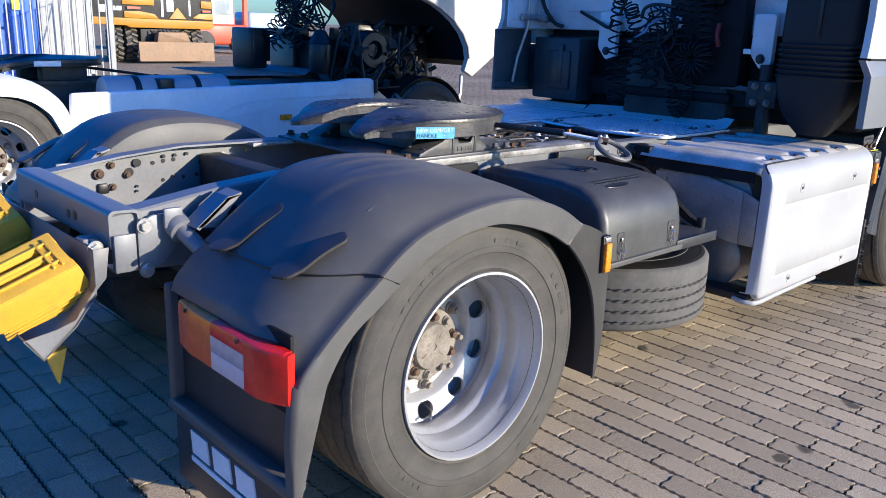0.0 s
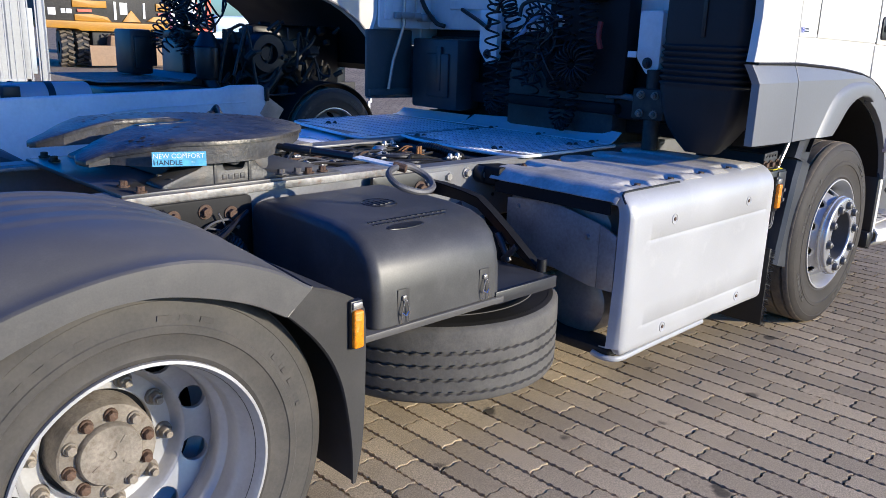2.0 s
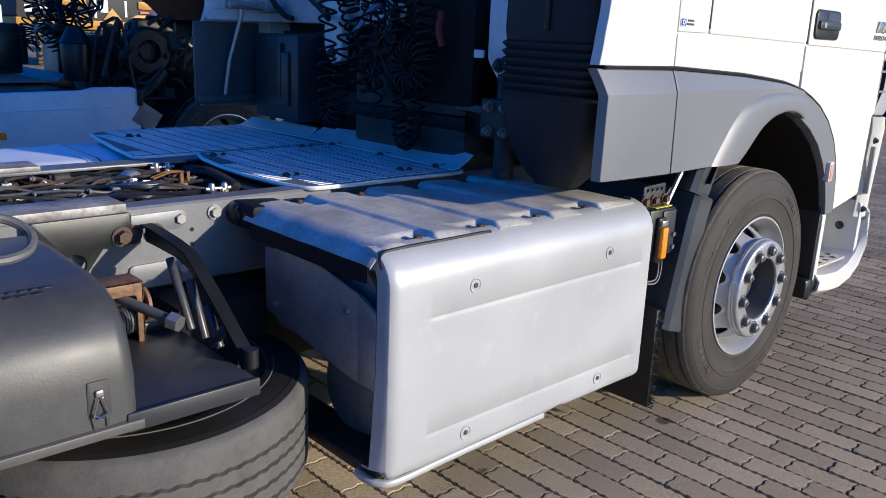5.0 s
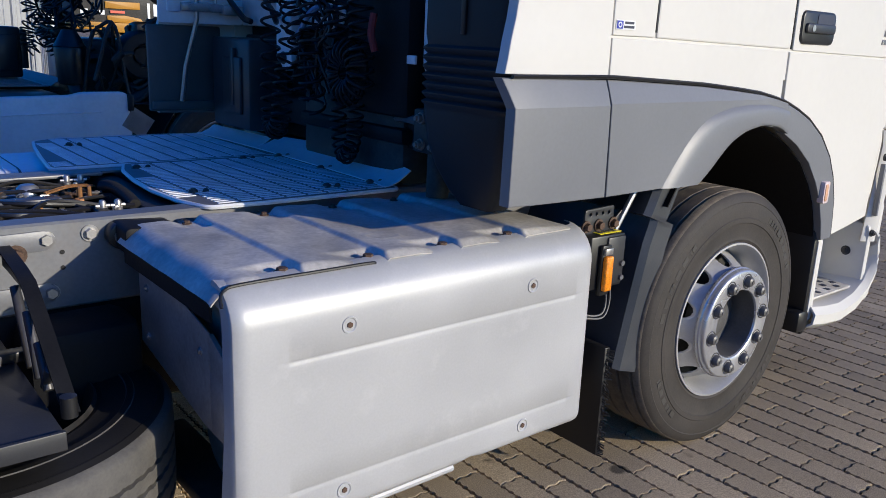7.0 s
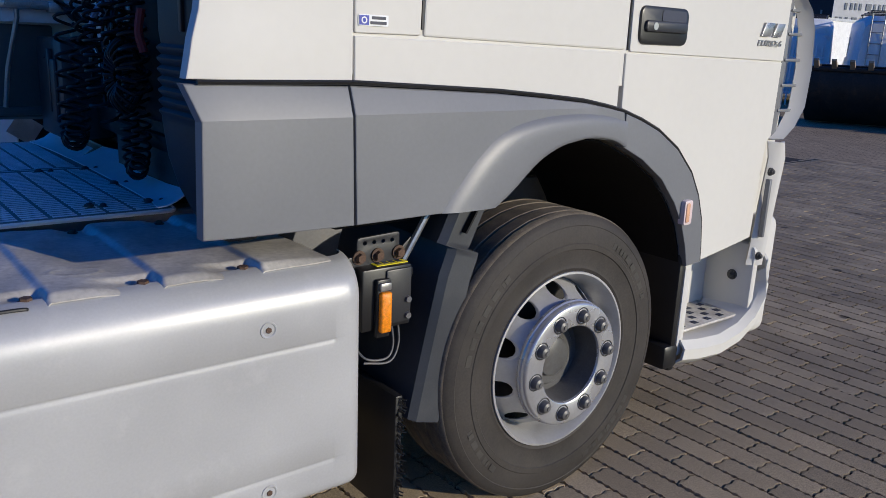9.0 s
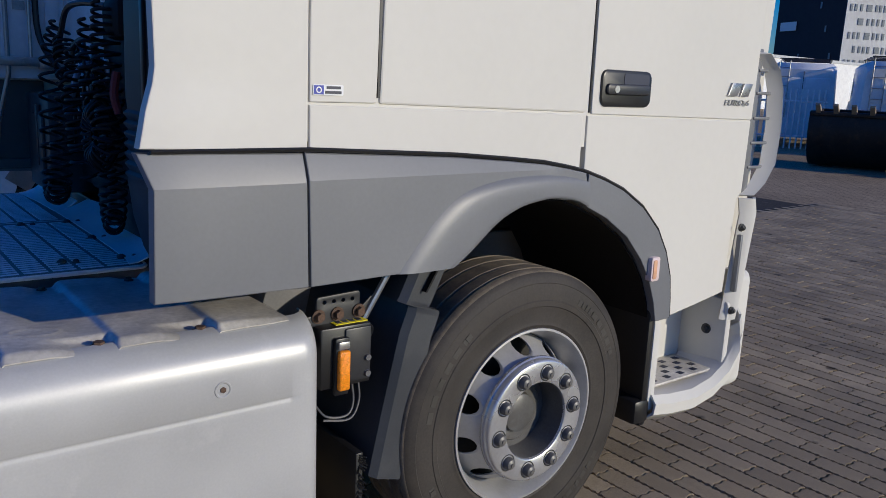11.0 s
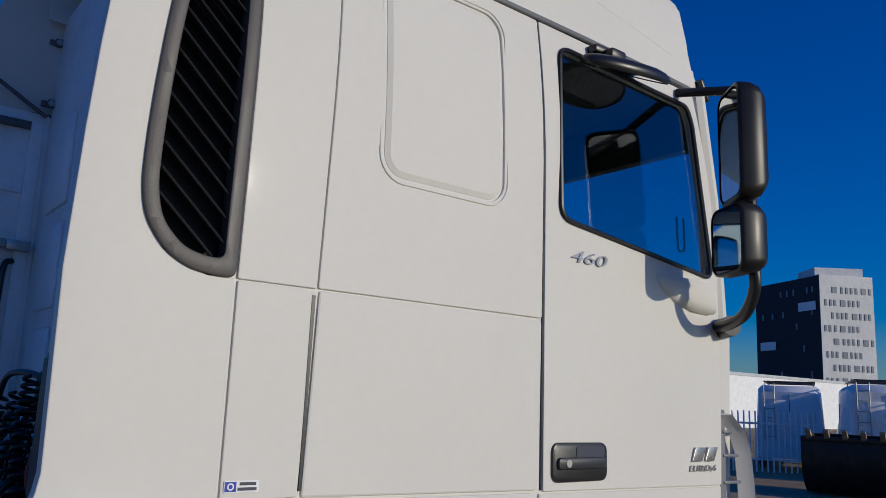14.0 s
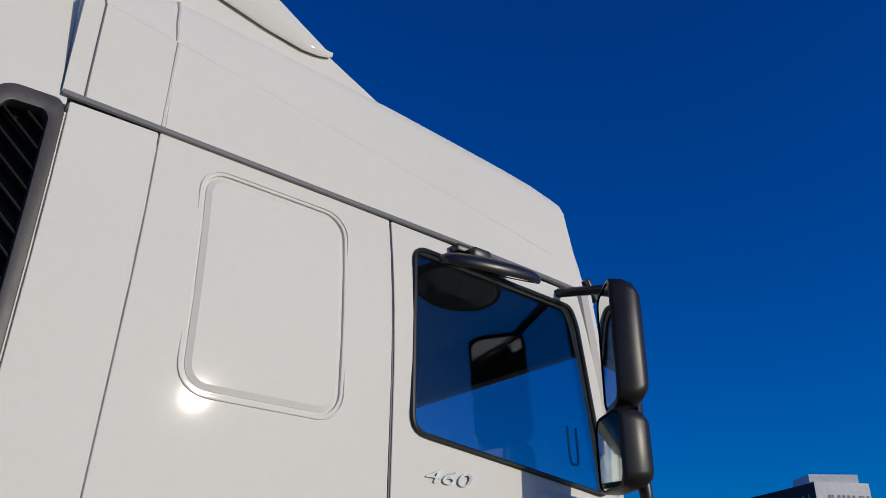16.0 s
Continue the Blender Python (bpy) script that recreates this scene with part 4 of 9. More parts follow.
part("coupling_core", box(0.52, 0.92, -0.26, 0.26, 0.98, 1.06, 0.02), CAST, truck)
TEXTY = Matrix.Rotation(radians(90), 4, "X")
lm = Matrix.Translation((0.490, -0.424, 1.080)) @ Matrix.Rotation(radians(-24.5), 4, "Z")
lab = part("label", moved(box(-0.080, 0.080, -0.0265, -0.0245, -0.0225, 0.0225), lm), LABELBLUE, fifth, "blue and white handle label")
letters("lettering", "NEW COMFORT", 0.0205, lm @ Matrix.Translation((-0.077, -0.027, 0.003)) @ TEXTY, LABELWHITE, lab, depth=0.0004)
letters("lettering", "HANDLE", 0.022, lm @ Matrix.Translation((-0.077, -0.027, -0.018)) @ TEXTY, INK, lab, depth=0.0004)
# release handle
handle = part("release_handle", tube([(0.80, -0.22, 1.092), (0.90, -0.55, 1.086)], 0.011, 10), DARK, truck, "long release handle with a ring grip")
part("bar", tube([(0.865, -0.44, 1.089), (0.965, -0.70, 1.080)], 0.014, 10), BLACK, handle)
part("flat_bar", moved(box(0, 0.15, -0.022, 0.022, -0.003, 0.003), Matrix.Translation((0.968, -0.705, 1.080)) @ Matrix.Rotation(radians(-70), 4, "Z") @ Matrix.Rotation(radians(5), 4, "Y")), LABELWHITE, handle, "white painted flat bar")
part("sleeve", tube([(1.018, -0.835, 1.066), (1.040, -0.870, 1.058)], 0.014, 8), RUST, handle)
part("ring_grip", tube(smooth_path([(1.005, -0.855, 1.062), (1.075, -0.845, 1.058), (1.115, -0.885, 1.030), (1.090, -0.945, 1.006), (1.02, -0.965, 1.000), (0.955, -0.935, 1.022), (0.955, -0.885, 1.050)], 6, True), 0.0105, 8, True), CAST, handle, "steel ring grip")

# valves, hoses and clutter between the rails
random.seed(5)
clut = bmesh.new()
for k in range(54):
    x, y, z = random.uniform(1.04, 1.96), random.uniform(-0.30, 0.30), random.uniform(0.85, 0.915)
    a, b, c = random.uniform(0.015, 0.045), random.uniform(0.015, 0.04), random.uniform(0.015, 0.035)
    turn = Matrix.Translation((x, y, z)) @ Matrix.Rotation(random.choice((0, 0.1, 1.57, 1.5)), 4, "Z")
    if k % 3:
        merge(clut, moved(box(-a, a, -b, b, -c, c, 0.005, 1), turn))
    merge(clut, moved(cyl((-a * 1.3, 0, c * 0.6), (a * 1.3, 0, c * 0.6), 0.011, 0.009, 8, 0.001), turn))
tagged(part("valve_clutter", clut, DARK, truck, "dark air valves and connectors between the rails"), "dark air valves and connectors between the rails", kind="stuff")
for mt, n, r in ((BLACK, 16, 0.008), (RUST, 5, 0.005), (DARK, 8, 0.006), (CAST, 4, 0.005)):
    for k in range(n):
        x0, y0 = random.uniform(0.95, 1.15), random.uniform(-0.28, 0.28)
        pts = [(x0 + 0.17 * i + random.uniform(-0.04, 0.04), y0 + random.uniform(-0.09, 0.09), 0.925 + random.uniform(-0.03, 0.025)) for i in range(6)]
        part("air_line", tube(smooth_path(pts, 5), r, 6), mt, truck)
for nm, mt, n, lift in (("steel_fitting_rest", STEEL, 26, 0.945), ("brass_fitting_rest", BRASS, 16, 0.94), ("grey_fitting_rest", CAST, 30, 0.945)):
    fb = bmesh.new()
    for k in range(n):
        x, y, z = random.uniform(1.12, 1.95), random.uniform(-0.30, 0.30), random.uniform(0.90, lift)
        a, q = random.choice((0.0, 0.15, 1.57, 1.4)), random.uniform(0.008, 0.022)
        dx, dy = q * math.cos(a), q * math.sin(a)
        rr = random.uniform(0.004, 0.009)
        merge(fb, cyl((x - dx, y - dy, z), (x + dx, y + dy, z), rr, None, 8, 0.001))
        merge(fb, cyl((x - dx * 0.3, y - dy * 0.3, z), (x + dx * 0.3, y + dy * 0.3, z), rr * 1.5, None, 6))
    tagged(part(nm, fb, mt, truck), kind="stuff")
# the pieces that stand out: a ribbed hose, a silver valve with its blue-lit plate, copper pipes and clear filters
part("ribbed_hose", ribbed([(1.965, 0.075, 0.945), (1.975, 0.0, 0.955), (1.985, -0.09, 0.945), (1.985, -0.19, 0.93)]), BLACK, truck, "black ribbed hose across the rails")
sv = part("air_valve", join(lathe([(0.004, 0.968), (0.022, 0.966), (0.034, 0.955), (0.040, 0.935), (0.040, 0.89)], 20, (1.735, 0.10, 0), "z"), box(1.66, 1.80, 0.075, 0.125, 0.905, 0.935, 0.008)), STEEL, truck, "silver cast air valve")
part("port", [cyl((1.66, 0.10, 0.92), (1.635, 0.10, 0.92), 0.014, None, 10), cyl((1.80, 0.10, 0.92), (1.825, 0.10, 0.92), 0.014, None, 10)], STEEL, sv)
part("valve_lid", box(1.60, 1.80, -0.075, -0.015, 0.925, 0.948, 0.006), BASEPLATE, truck, "flat dark valve lid")
part("copper_pipe", [tube(smooth_path([(1.76, -0.03 + d, 0.955), (1.84, 0.02 + d, 0.962), (1.90, 0.06 + d, 0.955), (1.95, 0.12 + d, 0.94)], 5), 0.0035, 6) for d in (0.0, 0.022)] + [cyl((1.865, -0.02, 0.93), (1.865, -0.02, 0.968), 0.008, None, 8), cyl((1.90, 0.0, 0.93), (1.90, 0.0, 0.965), 0.007, None, 8)], BRASS, truck, "copper coloured pipe ends")
for x, y in ((1.895, 0.255), (1.94, 0.25), (1.875, -0.225), (1.92, -0.228)):
    fc = part("clear_connector", lathe([(0.003, 0.962), (0.008, 0.960), (0.011, 0.954), (0.011, 0.938), (0.015, 0.936), (0.015, 0.92)], 12, (x, y, 0), "z"), STEEL, truck, "dull metal connector")
    part("collar", cyl((x - 0.022, y, 0.942), (x + 0.022, y, 0.942), 0.006, None, 8), STEEL, fc)
part("grey_beam", join(box(1.30, 2.03, 0.285, 0.335, 0.945, 0.957, 0.003)), RAIL, truck, "thin grey cross strip")
part("valve_plate", join(box(1.10, 1.95, -0.33, 0.33, 0.80, 0.83, 0.005)), DARK, truck)
# air tank beyond the far rail
fuel = part("fuel_tank", plate(rounded(0.50, 1.20, 0.36, 0.930, 0.15, 8), 1.10, 2.72, "x", (), 0.02, 3), SMOOTHALU, truck, "aluminium fuel tank with strap seams")
part("tank_strap", [plate(rounded(0.495, 1.205, 0.355, 0.935, 0.155, 8), x - w, x + w, "x", [rounded(0.501, 1.199, 0.361, 0.929, 0.149, 8)]) for x, w in ((1.38, 0.022), (1.79, 0.022), (2.4, 0.022))], SMOOTHALU, fuel)
part("strap_gap", [plate(rounded(0.4975, 1.2025, 0.3575, 0.9325, 0.152, 8), x, x + 0.009, "x", [rounded(0.501, 1.199, 0.361, 0.929, 0.149, 8)]) for x in (1.403, 1.813)], BLACK, fuel)

for k in range(7):
    q = 0.05 + 0.012 * k
    pts = [(1.18 + 0.05 * math.cos(a) * (1 + 0.1 * k), 0.62 + 0.13 * math.sin(a + 0.2 * k), 1.02 + 0.012 * k + 0.02 * math.cos(2 * a)) for a in [2 * math.pi * i / 9 for i in range(9)]]
    part("hose_bundle", tube(smooth_path(pts, 4, True), 0.008, 6, True), BLACK, truck)

# Black plate added where the rail lies in shadow; it carries the bolts.
rp = part("rail_plate", plate(soften([(0.22, 0.945), (0.72, 0.945), (0.72, 0.70), (0.22, 0.70)], 0.02), -0.462, -0.446, "y", (), 0.003), VOID, truck, "black plate added for the shadow on the rail, with bolts")
for x, z in ((0.549, 0.907), (0.640, 0.891), (0.44, 0.90)):
    piece("bolt", RUSTBOLT, Matrix.Translation((x, -0.463, z)) @ Matrix.Diagonal((0.95, 0.95, 0.95, 1)), rp)
part("cable_tie", [tube(smooth_path([(0.52, -0.478, 0.84), (0.56, -0.485, 0.87), (0.62, -0.480, 0.875), (0.66, -0.475, 0.84)], 5), 0.004, 6), tube([(0.585, -0.483, 0.90), (0.61, -0.485, 0.85), (0.655, -0.482, 0.80)], 0.0035, 6), tube([(0.54, -0.482, 0.86), (0.60, -0.487, 0.84), (0.66, -0.482, 0.85)], 0.0035, 6)], CAST, rp)
part("cable_sleeve", ribbed([(0.50, -0.50, 0.80), (0.57, -0.52, 0.83), (0.62, -0.53, 0.80), (0.66, -0.52, 0.72)], 0.020), BLACK, rp)
for k in range(3):
    part("cable", tube(smooth_path([(0.30 + 0.05 * k, -0.47, 0.93), (0.42 + 0.04 * k, -0.53, 0.86 - 0.02 * k), (0.55, -0.52 - 0.02 * k, 0.84), (0.68, -0.50, 0.90)], 6), 0.007, 6), BLACK, truck)

# ---- battery box, shelf and spare carrier ----


def box_section(x, grow=0.0):
    """Outline of the battery cover across y and z."""
    return [(-0.50, 0.66), (-0.50, 0.925), (-0.54, 0.940), (-0.70, 0.944), (-0.90, 0.940), (-1.00, 0.930), (-1.06, 0.908), (-1.10, 0.872), (-1.122, 0.82), (-1.132, 0.76), (-1.136, 0.665)]


rows = []
for x, inset in ((0.700, 0.030), (0.704, 0.014), (0.716, 0.003), (0.735, 0.0), (1.195, 0.0), (1.214, 0.003), (1.226, 0.014), (1.230, 0.030)):
    rows.append([(x, y + (inset if y < -0.9 else 0), z - (inset if z > 0.8 else 0)) for y, z in box_section(x)])
cover = sheet(rows)
for row in (rows[0], rows[-1]):
    cover.faces.new([cover.verts.new(p) for p in row])
bmesh.ops.remove_doubles(cover, verts=cover.verts, dist=0.0005)
battery = part("battery_box", cover, BOXPLASTIC, truck, "black moulded battery cover with two wire latches", 40)
part("base_tray", join(box(0.635, 1.235, -1.145, -0.45, 0.640, 0.662, 0.004)), FENDER, battery)
for x in (0.806, 1.146):
    lt = part("latch_recess", plate(soften([(x - 0.026, 0.662), (x - 0.022, 0.768), (x + 0.022, 0.768), (x + 0.026, 0.662)], 0.004, 2), -1.1350, -1.120, "y", (), 0.001), FLAPPLASTIC, battery)
    part("latch", join(tube([(x - 0.013, -1.142, 0.668), (x - 0.015, -1.146, 0.70), (x - 0.004, -1.146, 0.735)], 0.0020, 6), tube([(x + 0.013, -1.142, 0.668), (x + 0.015, -1.146, 0.70), (x + 0.004, -1.146, 0.735)], 0.0020, 6),
                       tube([(x - 0.013, -1.144, 0.700), (x, -1.148, 0.690), (x + 0.013, -1.144, 0.700)], 0.0022, 6)), CHROME, lt, "wire latch")
    part("latch_plate", box(x - 0.008, x + 0.008, -1.143, -1.133, 0.735, 0.750, 0.003), STEEL, lt)
badge = lathe([(0.052, 0.940), (0.054, 0.9448), (0.059, 0.9448), (0.062, 0.940)], 40, (0.986, -0.80, 0), "z")
part("moulded_badge", badge, BLACK, battery)
part("moulded_badge", [box(0.945 + 0.021 * k, 0.960 + 0.021 * k, -0.822 - 0.010 * (k in (1, 2)), -0.778 + 0.010 * (k in (1, 2)), 0.940, 0.9446, 0.001) for k in range(4)], BLACK, battery)
random.seed(31)
lines = []
for y, z, tilt in ((-0.975, 0.9329, 8), (-0.998, 0.9300, 12)):
    x = 0.80
    while x < 1.10:
        w = random.uniform(0.008, 0.024)
        lines.append(moved(box(0, w, -0.0045, 0.0045, -0.004, 0.0018, 0.0005), Matrix.Translation((x, y, z)) @ Matrix.Rotation(radians(tilt), 4, "X")))
        x += w + 0.006
part("moulded_text_bar", lines, BLACK, battery)
part("moulded_oval", moved(lathe([(0.003, 0.0012), (0.030, 0.0012), (0.034, 0.0022), (0.039, 0.0022), (0.042, 0.0)], 30, (0, 0, 0), "z"), Matrix.Translation((0.905, -1.026, 0.9208)) @ Matrix.Rotation(radians(20), 4, "X") @ Matrix.Diagonal((1.8, 0.36, 1, 1))), BLACK, battery)
shelf = part("shelf", join(box(1.20, 1.515, -1.135, -0.45, 0.640, 0.672, 0.005), box(1.20, 1.515, -1.140, -1.128, 0.635, 0.678, 0.003)), GUARDPLASTIC, truck, "black steel shelf beside the battery box")
arm = [(-0.45, 0.905), (-0.52, 0.905), (-0.64, 0.895), (-0.725, 0.882), (-0.80, 0.838), (-0.88, 0.785), (-0.95, 0.735), (-1.00, 0.700), (-1.045, 0.668)]
bracket = part("carrier_arm", plate(arm + [(-1.020, 0.662), (-0.965, 0.682), (-0.915, 0.712), (-0.855, 0.752), (-0.785, 0.798), (-0.715, 0.838), (-0.64, 0.852), (-0.52, 0.855), (-0.45, 0.855)], 1.546, 1.554, "x"), BLACK, shelf, "black webbed arm that carries the shelf")
part("flange", sheet([[(1.532, y, z + 0.003), (1.568, y, z + 0.003)] for y, z in arm], 0.005), VOID, bracket)
part("stud", cyl((1.545, -1.045, 0.665), (1.545, -1.045, 0.712), 0.018, None, 12), BLACK, bracket)
for y0, z0, y1, z1 in ((-0.62, 0.845, -0.735, 0.668), (-0.74, 0.815, -0.815, 0.668), (-0.83, 0.765, -0.895, 0.668), (-0.93, 0.735, -0.865, 0.668)):
    part("stay", cyl((1.540, y0, z0), (1.540, y1, z1), 0.0125, None, 12, 0.002), BASEPLATE, bracket)
GREASYRUST = pbr("greasy_rusty_steel", (0.20, 0.105, 0.055), 0.55, 0.2, 0.4, 14, 120, 0.04, dirt=(0.03, 0.026, 0.022), dirt_amount=0.9, spread=0.2)
winch = part("winch", plate(rounded(1.30, 1.41, 0.650, 0.835, 0.008, 2), -0.745, -0.741, "y", [rounded(1.318, 1.392, 0.66, 0.80, 0.008, 2)], 0.001), GREASYRUST, shelf, "rusty spare wheel winch with a long bolt")
part("side_plate", [box(1.30, 1.305, -0.745, -0.66, 0.65, 0.835, 0.001), box(1.405, 1.41, -0.745, -0.66, 0.65, 0.835, 0.001), box(1.30, 1.41, -0.745, -0.66, 0.830, 0.835, 0.001)], GREASYRUST, winch)
part("drum", [cyl((1.31 + 0.007 * k, -0.70, 0.72), (1.316 + 0.007 * k, -0.70, 0.72), 0.036 - 0.0008 * (k % 2), None, 18, 0.002) for k in range(14)], CAST, winch, "wound steel rope")
part("disc", cyl((1.415, -0.72, 0.765), (1.425, -0.72, 0.765), 0.045, None, 24, 0.002), GREASYRUST, winch)
part("long_bolt", cyl((1.35, -0.72, 0.795), (1.425, -0.885, 0.762), 0.013, None, 12), CAST, winch)
part("bolt_head", cyl((1.42, -0.875, 0.764), (1.433, -0.900, 0.758), 0.024, 0.022, 6), STEEL, winch)
# Plain black boxes added to keep light and view out below the rail.
part("under_rail_filler", join(box(1.20, 2.60, -0.40, 0.42, 0.34, 0.70, 0.03), box(1.55, 1.86, -0.62, -0.40, 0.36, 0.70, 0.05)), VOID, truck, "plain black boxes added to block light and view under the rail")
part("cross_piece", box(1.24, 1.54, -0.70, -0.66, 0.672, 0.70, 0.004), BLACK, shelf)
part("rail_bracket", plate(soften([(1.23, 0.95), (1.50, 0.95), (1.50, 0.90), (1.42, 0.86), (1.30, 0.70), (1.23, 0.70)], 0.01), -0.47, -0.455, "y", [circle(1.34, 0.82, 0.03)], 0.002), BLACK, shelf)
for x, z in ((1.47, 0.885), (1.515, 0.877), (1.583, 0.873)):
    piece("bolt", RUSTBOLT, Matrix.Translation((x, -0.470 if x < 1.5 else -0.43, z)) @ Matrix.Diagonal((1.15, 1.2, 1.15, 1)), truck, "rusty bolt on the rail")
boss = part("rail_boss", cyl((1.855, -0.425, 0.903), (1.855, -0.475, 0.903), 0.040, None, 20, 0.005), BLACK, truck)
piece("bolt", BOLT, Matrix.Translation((1.855, -0.475, 0.903)), boss)
part("rail_lug", [plate(soften([(1.50, z + 0.026), (1.668, z + 0.028), (1.692, z), (1.668, z - 0.028), (1.50, z - 0.030)], 0.018), -0.4335, -0.426, "y", (), 0.001) for z in (0.905, 0.754)], RAIL, truck, "flat grey lugs bolted to the rail")

# ---- silver side panel over the exhaust box ----
PX0, PX1, PZ0, PZ1 = 1.852, 3.058, 0.298, 0.940


def panel_depth(x, z):
    """How far the panel's skin falls back from its outer face near the edges."""
    e = min(x - PX0 + 0.02, PX1 - x)
    d = 0.0
    if e < 0.055:
        d = 0.055 - math.sqrt(max(0.0, 0.055 ** 2 - (0.055 - e) ** 2))
    top = PZ1 - z
    if top < 0.10:
        d = max(d, 0.0) + (0.10 - math.sqrt(max(0.0, 0.10 ** 2 - (0.10 - top) ** 2)))
    low = z - PZ0
    if low < 0.03:
        d += 0.03 - math.sqrt(max(0.0, 0.03 ** 2 - (0.03 - low) ** 2))
    for gz in (0.747, 0.404):
        q = z - gz
        if 1.985 < x < 2.965 and -0.014 < q < 0.0035:
            d += 0.0026 * ((1 + q / 0.014) if q < 0 else (1 - q / 0.0035))
    return d


def spaced(a, b, fine_a, fine_b, n):
    return sorted(set([a + fine_a * (1 - math.cos(math.pi / 2 * k / 7)) for k in range(8)] + [b - fine_b * (1 - math.cos(math.pi / 2 * k / 7)) for k in range(8)] + list(np.linspace(a + fine_a, b - fine_b, n))))


xs = spaced(PX0, PX1, 0.055, 0.055, 26) + [1.983, 1.987, 2.963, 2.967]
zs = spaced(PZ0, PZ1, 0.06, 0.10, 5) + [g + k for g in (0.747, 0.404) for k in (-0.0145, -0.010, -0.005, 0.0, 0.0018, 0.0038)]
xs, zs = sorted(set(xs)), sorted(set(zs))


def lower_edge(x):
    """The panel is cut away along its foot towards the front."""
    r = 0.03
    turn = r - math.sqrt(max(0.0, r * r - max(0.0, r - (x - PX0)) ** 2))
    return PZ0 + turn + 0.010 * math.sin((x - PX0) * 2.2) + (0.012 if 2.55 < x < 2.60 else 0)


rows = []
for z in zs:
    k = (z - PZ0) / (PZ1 - PZ0)
    foot = 0.020 * max(0.0, 1 - 2.2 * k)
    back_y = -1.213 + panel_depth(PX0, z)
    rows.append([(PX0 - 0.004 - foot, min(back_y + 0.045, -1.10), min(max(z, lower_edge(PX0)), PZ1 - 0.055)), (PX0 - 0.002 - 0.5 * foot, min(back_y + 0.02, -1.09), min(max(z, lower_edge(PX0)), PZ1 - 0.02))] + [(x + 0.06 * max(0, 0.09 - (PX1 - x)) * (1 - k), -1.213 + panel_depth(x, z), max(z, lower_edge(x))) for x in xs])
side_panel = part("side_panel", sheet(rows, 0.004), SILVER, truck, "silver painted sheet side panel with two pressed lines", 50)
part("panel_return", box(PX1 - 0.005, PX1 - 0.001, -1.158, -1.10, PZ0 + 0.04, PZ1 - 0.10), SILVER, side_panel)
for x, z in ((2.150, 0.808), (2.775, 0.806), (2.772, 0.362), (2.140, 0.362)):
    part("fixing_cup", lathe([(0.024, -1.209), (0.0215, -1.2155), (0.0185, -1.2155), (0.014, -1.2115)], 24, (x, 0, z), "y"), SILVER, side_panel)
    piece("bolt", RUSTBOLT, Matrix.Translation((x, -1.206, z)) @ Matrix.Diagonal((0.5, 0.45, 0.5, 1)), side_panel, "rusty screw")
part("foot_rail", tube(smooth_path([(1.842, -1.09, 0.290), (1.842, -1.12, 0.284), (1.856, -1.160, 0.280), (1.905, -1.184, 0.278), (2.10, -1.186, 0.284), (2.52, -1.186, 0.290)], 6), 0.0120, 10), SILVER, truck, "rounded steel rail under the panel")
# top cover with pressed ribs
TX0, TX1, TY0, TY1 = 1.825, 2.985, -1.150, -0.515
nx, ny = 232, 78


def cover_z(x, y):
    """Sections that each climb a soft step behind a bolt and fall to the next; a pocket round each bolt."""
    back = max(0.0, 1.90 - x) / 0.075
    z = 0.9445 - 0.045 * back ** 2
    bolts = (2.03, 2.275, 2.52, 2.765)
    for px in bolts:
        rise = ease((x - px - 0.020) / 0.022) * (1 - ease((x - px - 0.045) / 0.19))
        z += 0.0085 * rise * ease((y + 1.150) / 0.03)
        u = ease((x - px + 0.125) / 0.10) * (1 - ease((x - px - 0.020) / 0.014))
        v = 1 - ease((y + 1.072) / 0.024)
        z -= 0.0125 * u * v
        back_pocket = ease((x - px + 0.07) / 0.05) * (1 - ease((x - px - 0.016) / 0.014)) * ease((y + 0.635) / 0.03)
        z -= 0.010 * back_pocket
    z -= 0.006 * (max(0.0, -1.125 - y) / 0.025) ** 2
    ring = math.hypot(x - 2.40, (y + 0.98) * 1.7)
    z += 0.0016 * math.exp(-((ring - 0.055) / 0.007) ** 2)
    return z + 0.0006 * math.sin(23 * x + 9 * y) + 0.0005 * math.sin(47 * x - 31 * y + 1.0)


xs2 = list(np.linspace(TX0, TX1, nx))
rows = [[(x, y, cover_z(x, y)) for x in xs2] for y in np.linspace(TY0, TY1, ny)]
top_cover = part("top_cover", sheet(rows, 0.004), ALUTOP, truck, "scuffed aluminium heat cover with pressed ribs", 50)
for x in (2.03, 2.275, 2.52, 2.765):
    piece("bolt", RUSTBOLT, Matrix.Translation((x - 0.006, -1.108, 0.9320)) @ Matrix.Rotation(radians(-90), 4, "X") @ Matrix.Diagonal((0.85, 0.6, 0.85, 1)), top_cover, "rusty cover bolt")
for x in (2.017, 2.262, 2.507, 2.752):
    piece("bolt", RUSTBOLT, Matrix.Translation((x, -0.540, 0.9365)) @ Matrix.Rotation(radians(-90), 4, "X") @ Matrix.Diagonal((0.55, 0.4, 0.55, 1)), top_cover, "small cover bolt")
ENDSHEET = pbr("brushed_end_sheet", (0.36, 0.345, 0.33), 0.38, 0.4, 0.2, 5, 80, 0.004, dirt=(0.16, 0.12, 0.09), dirt_amount=0.4)
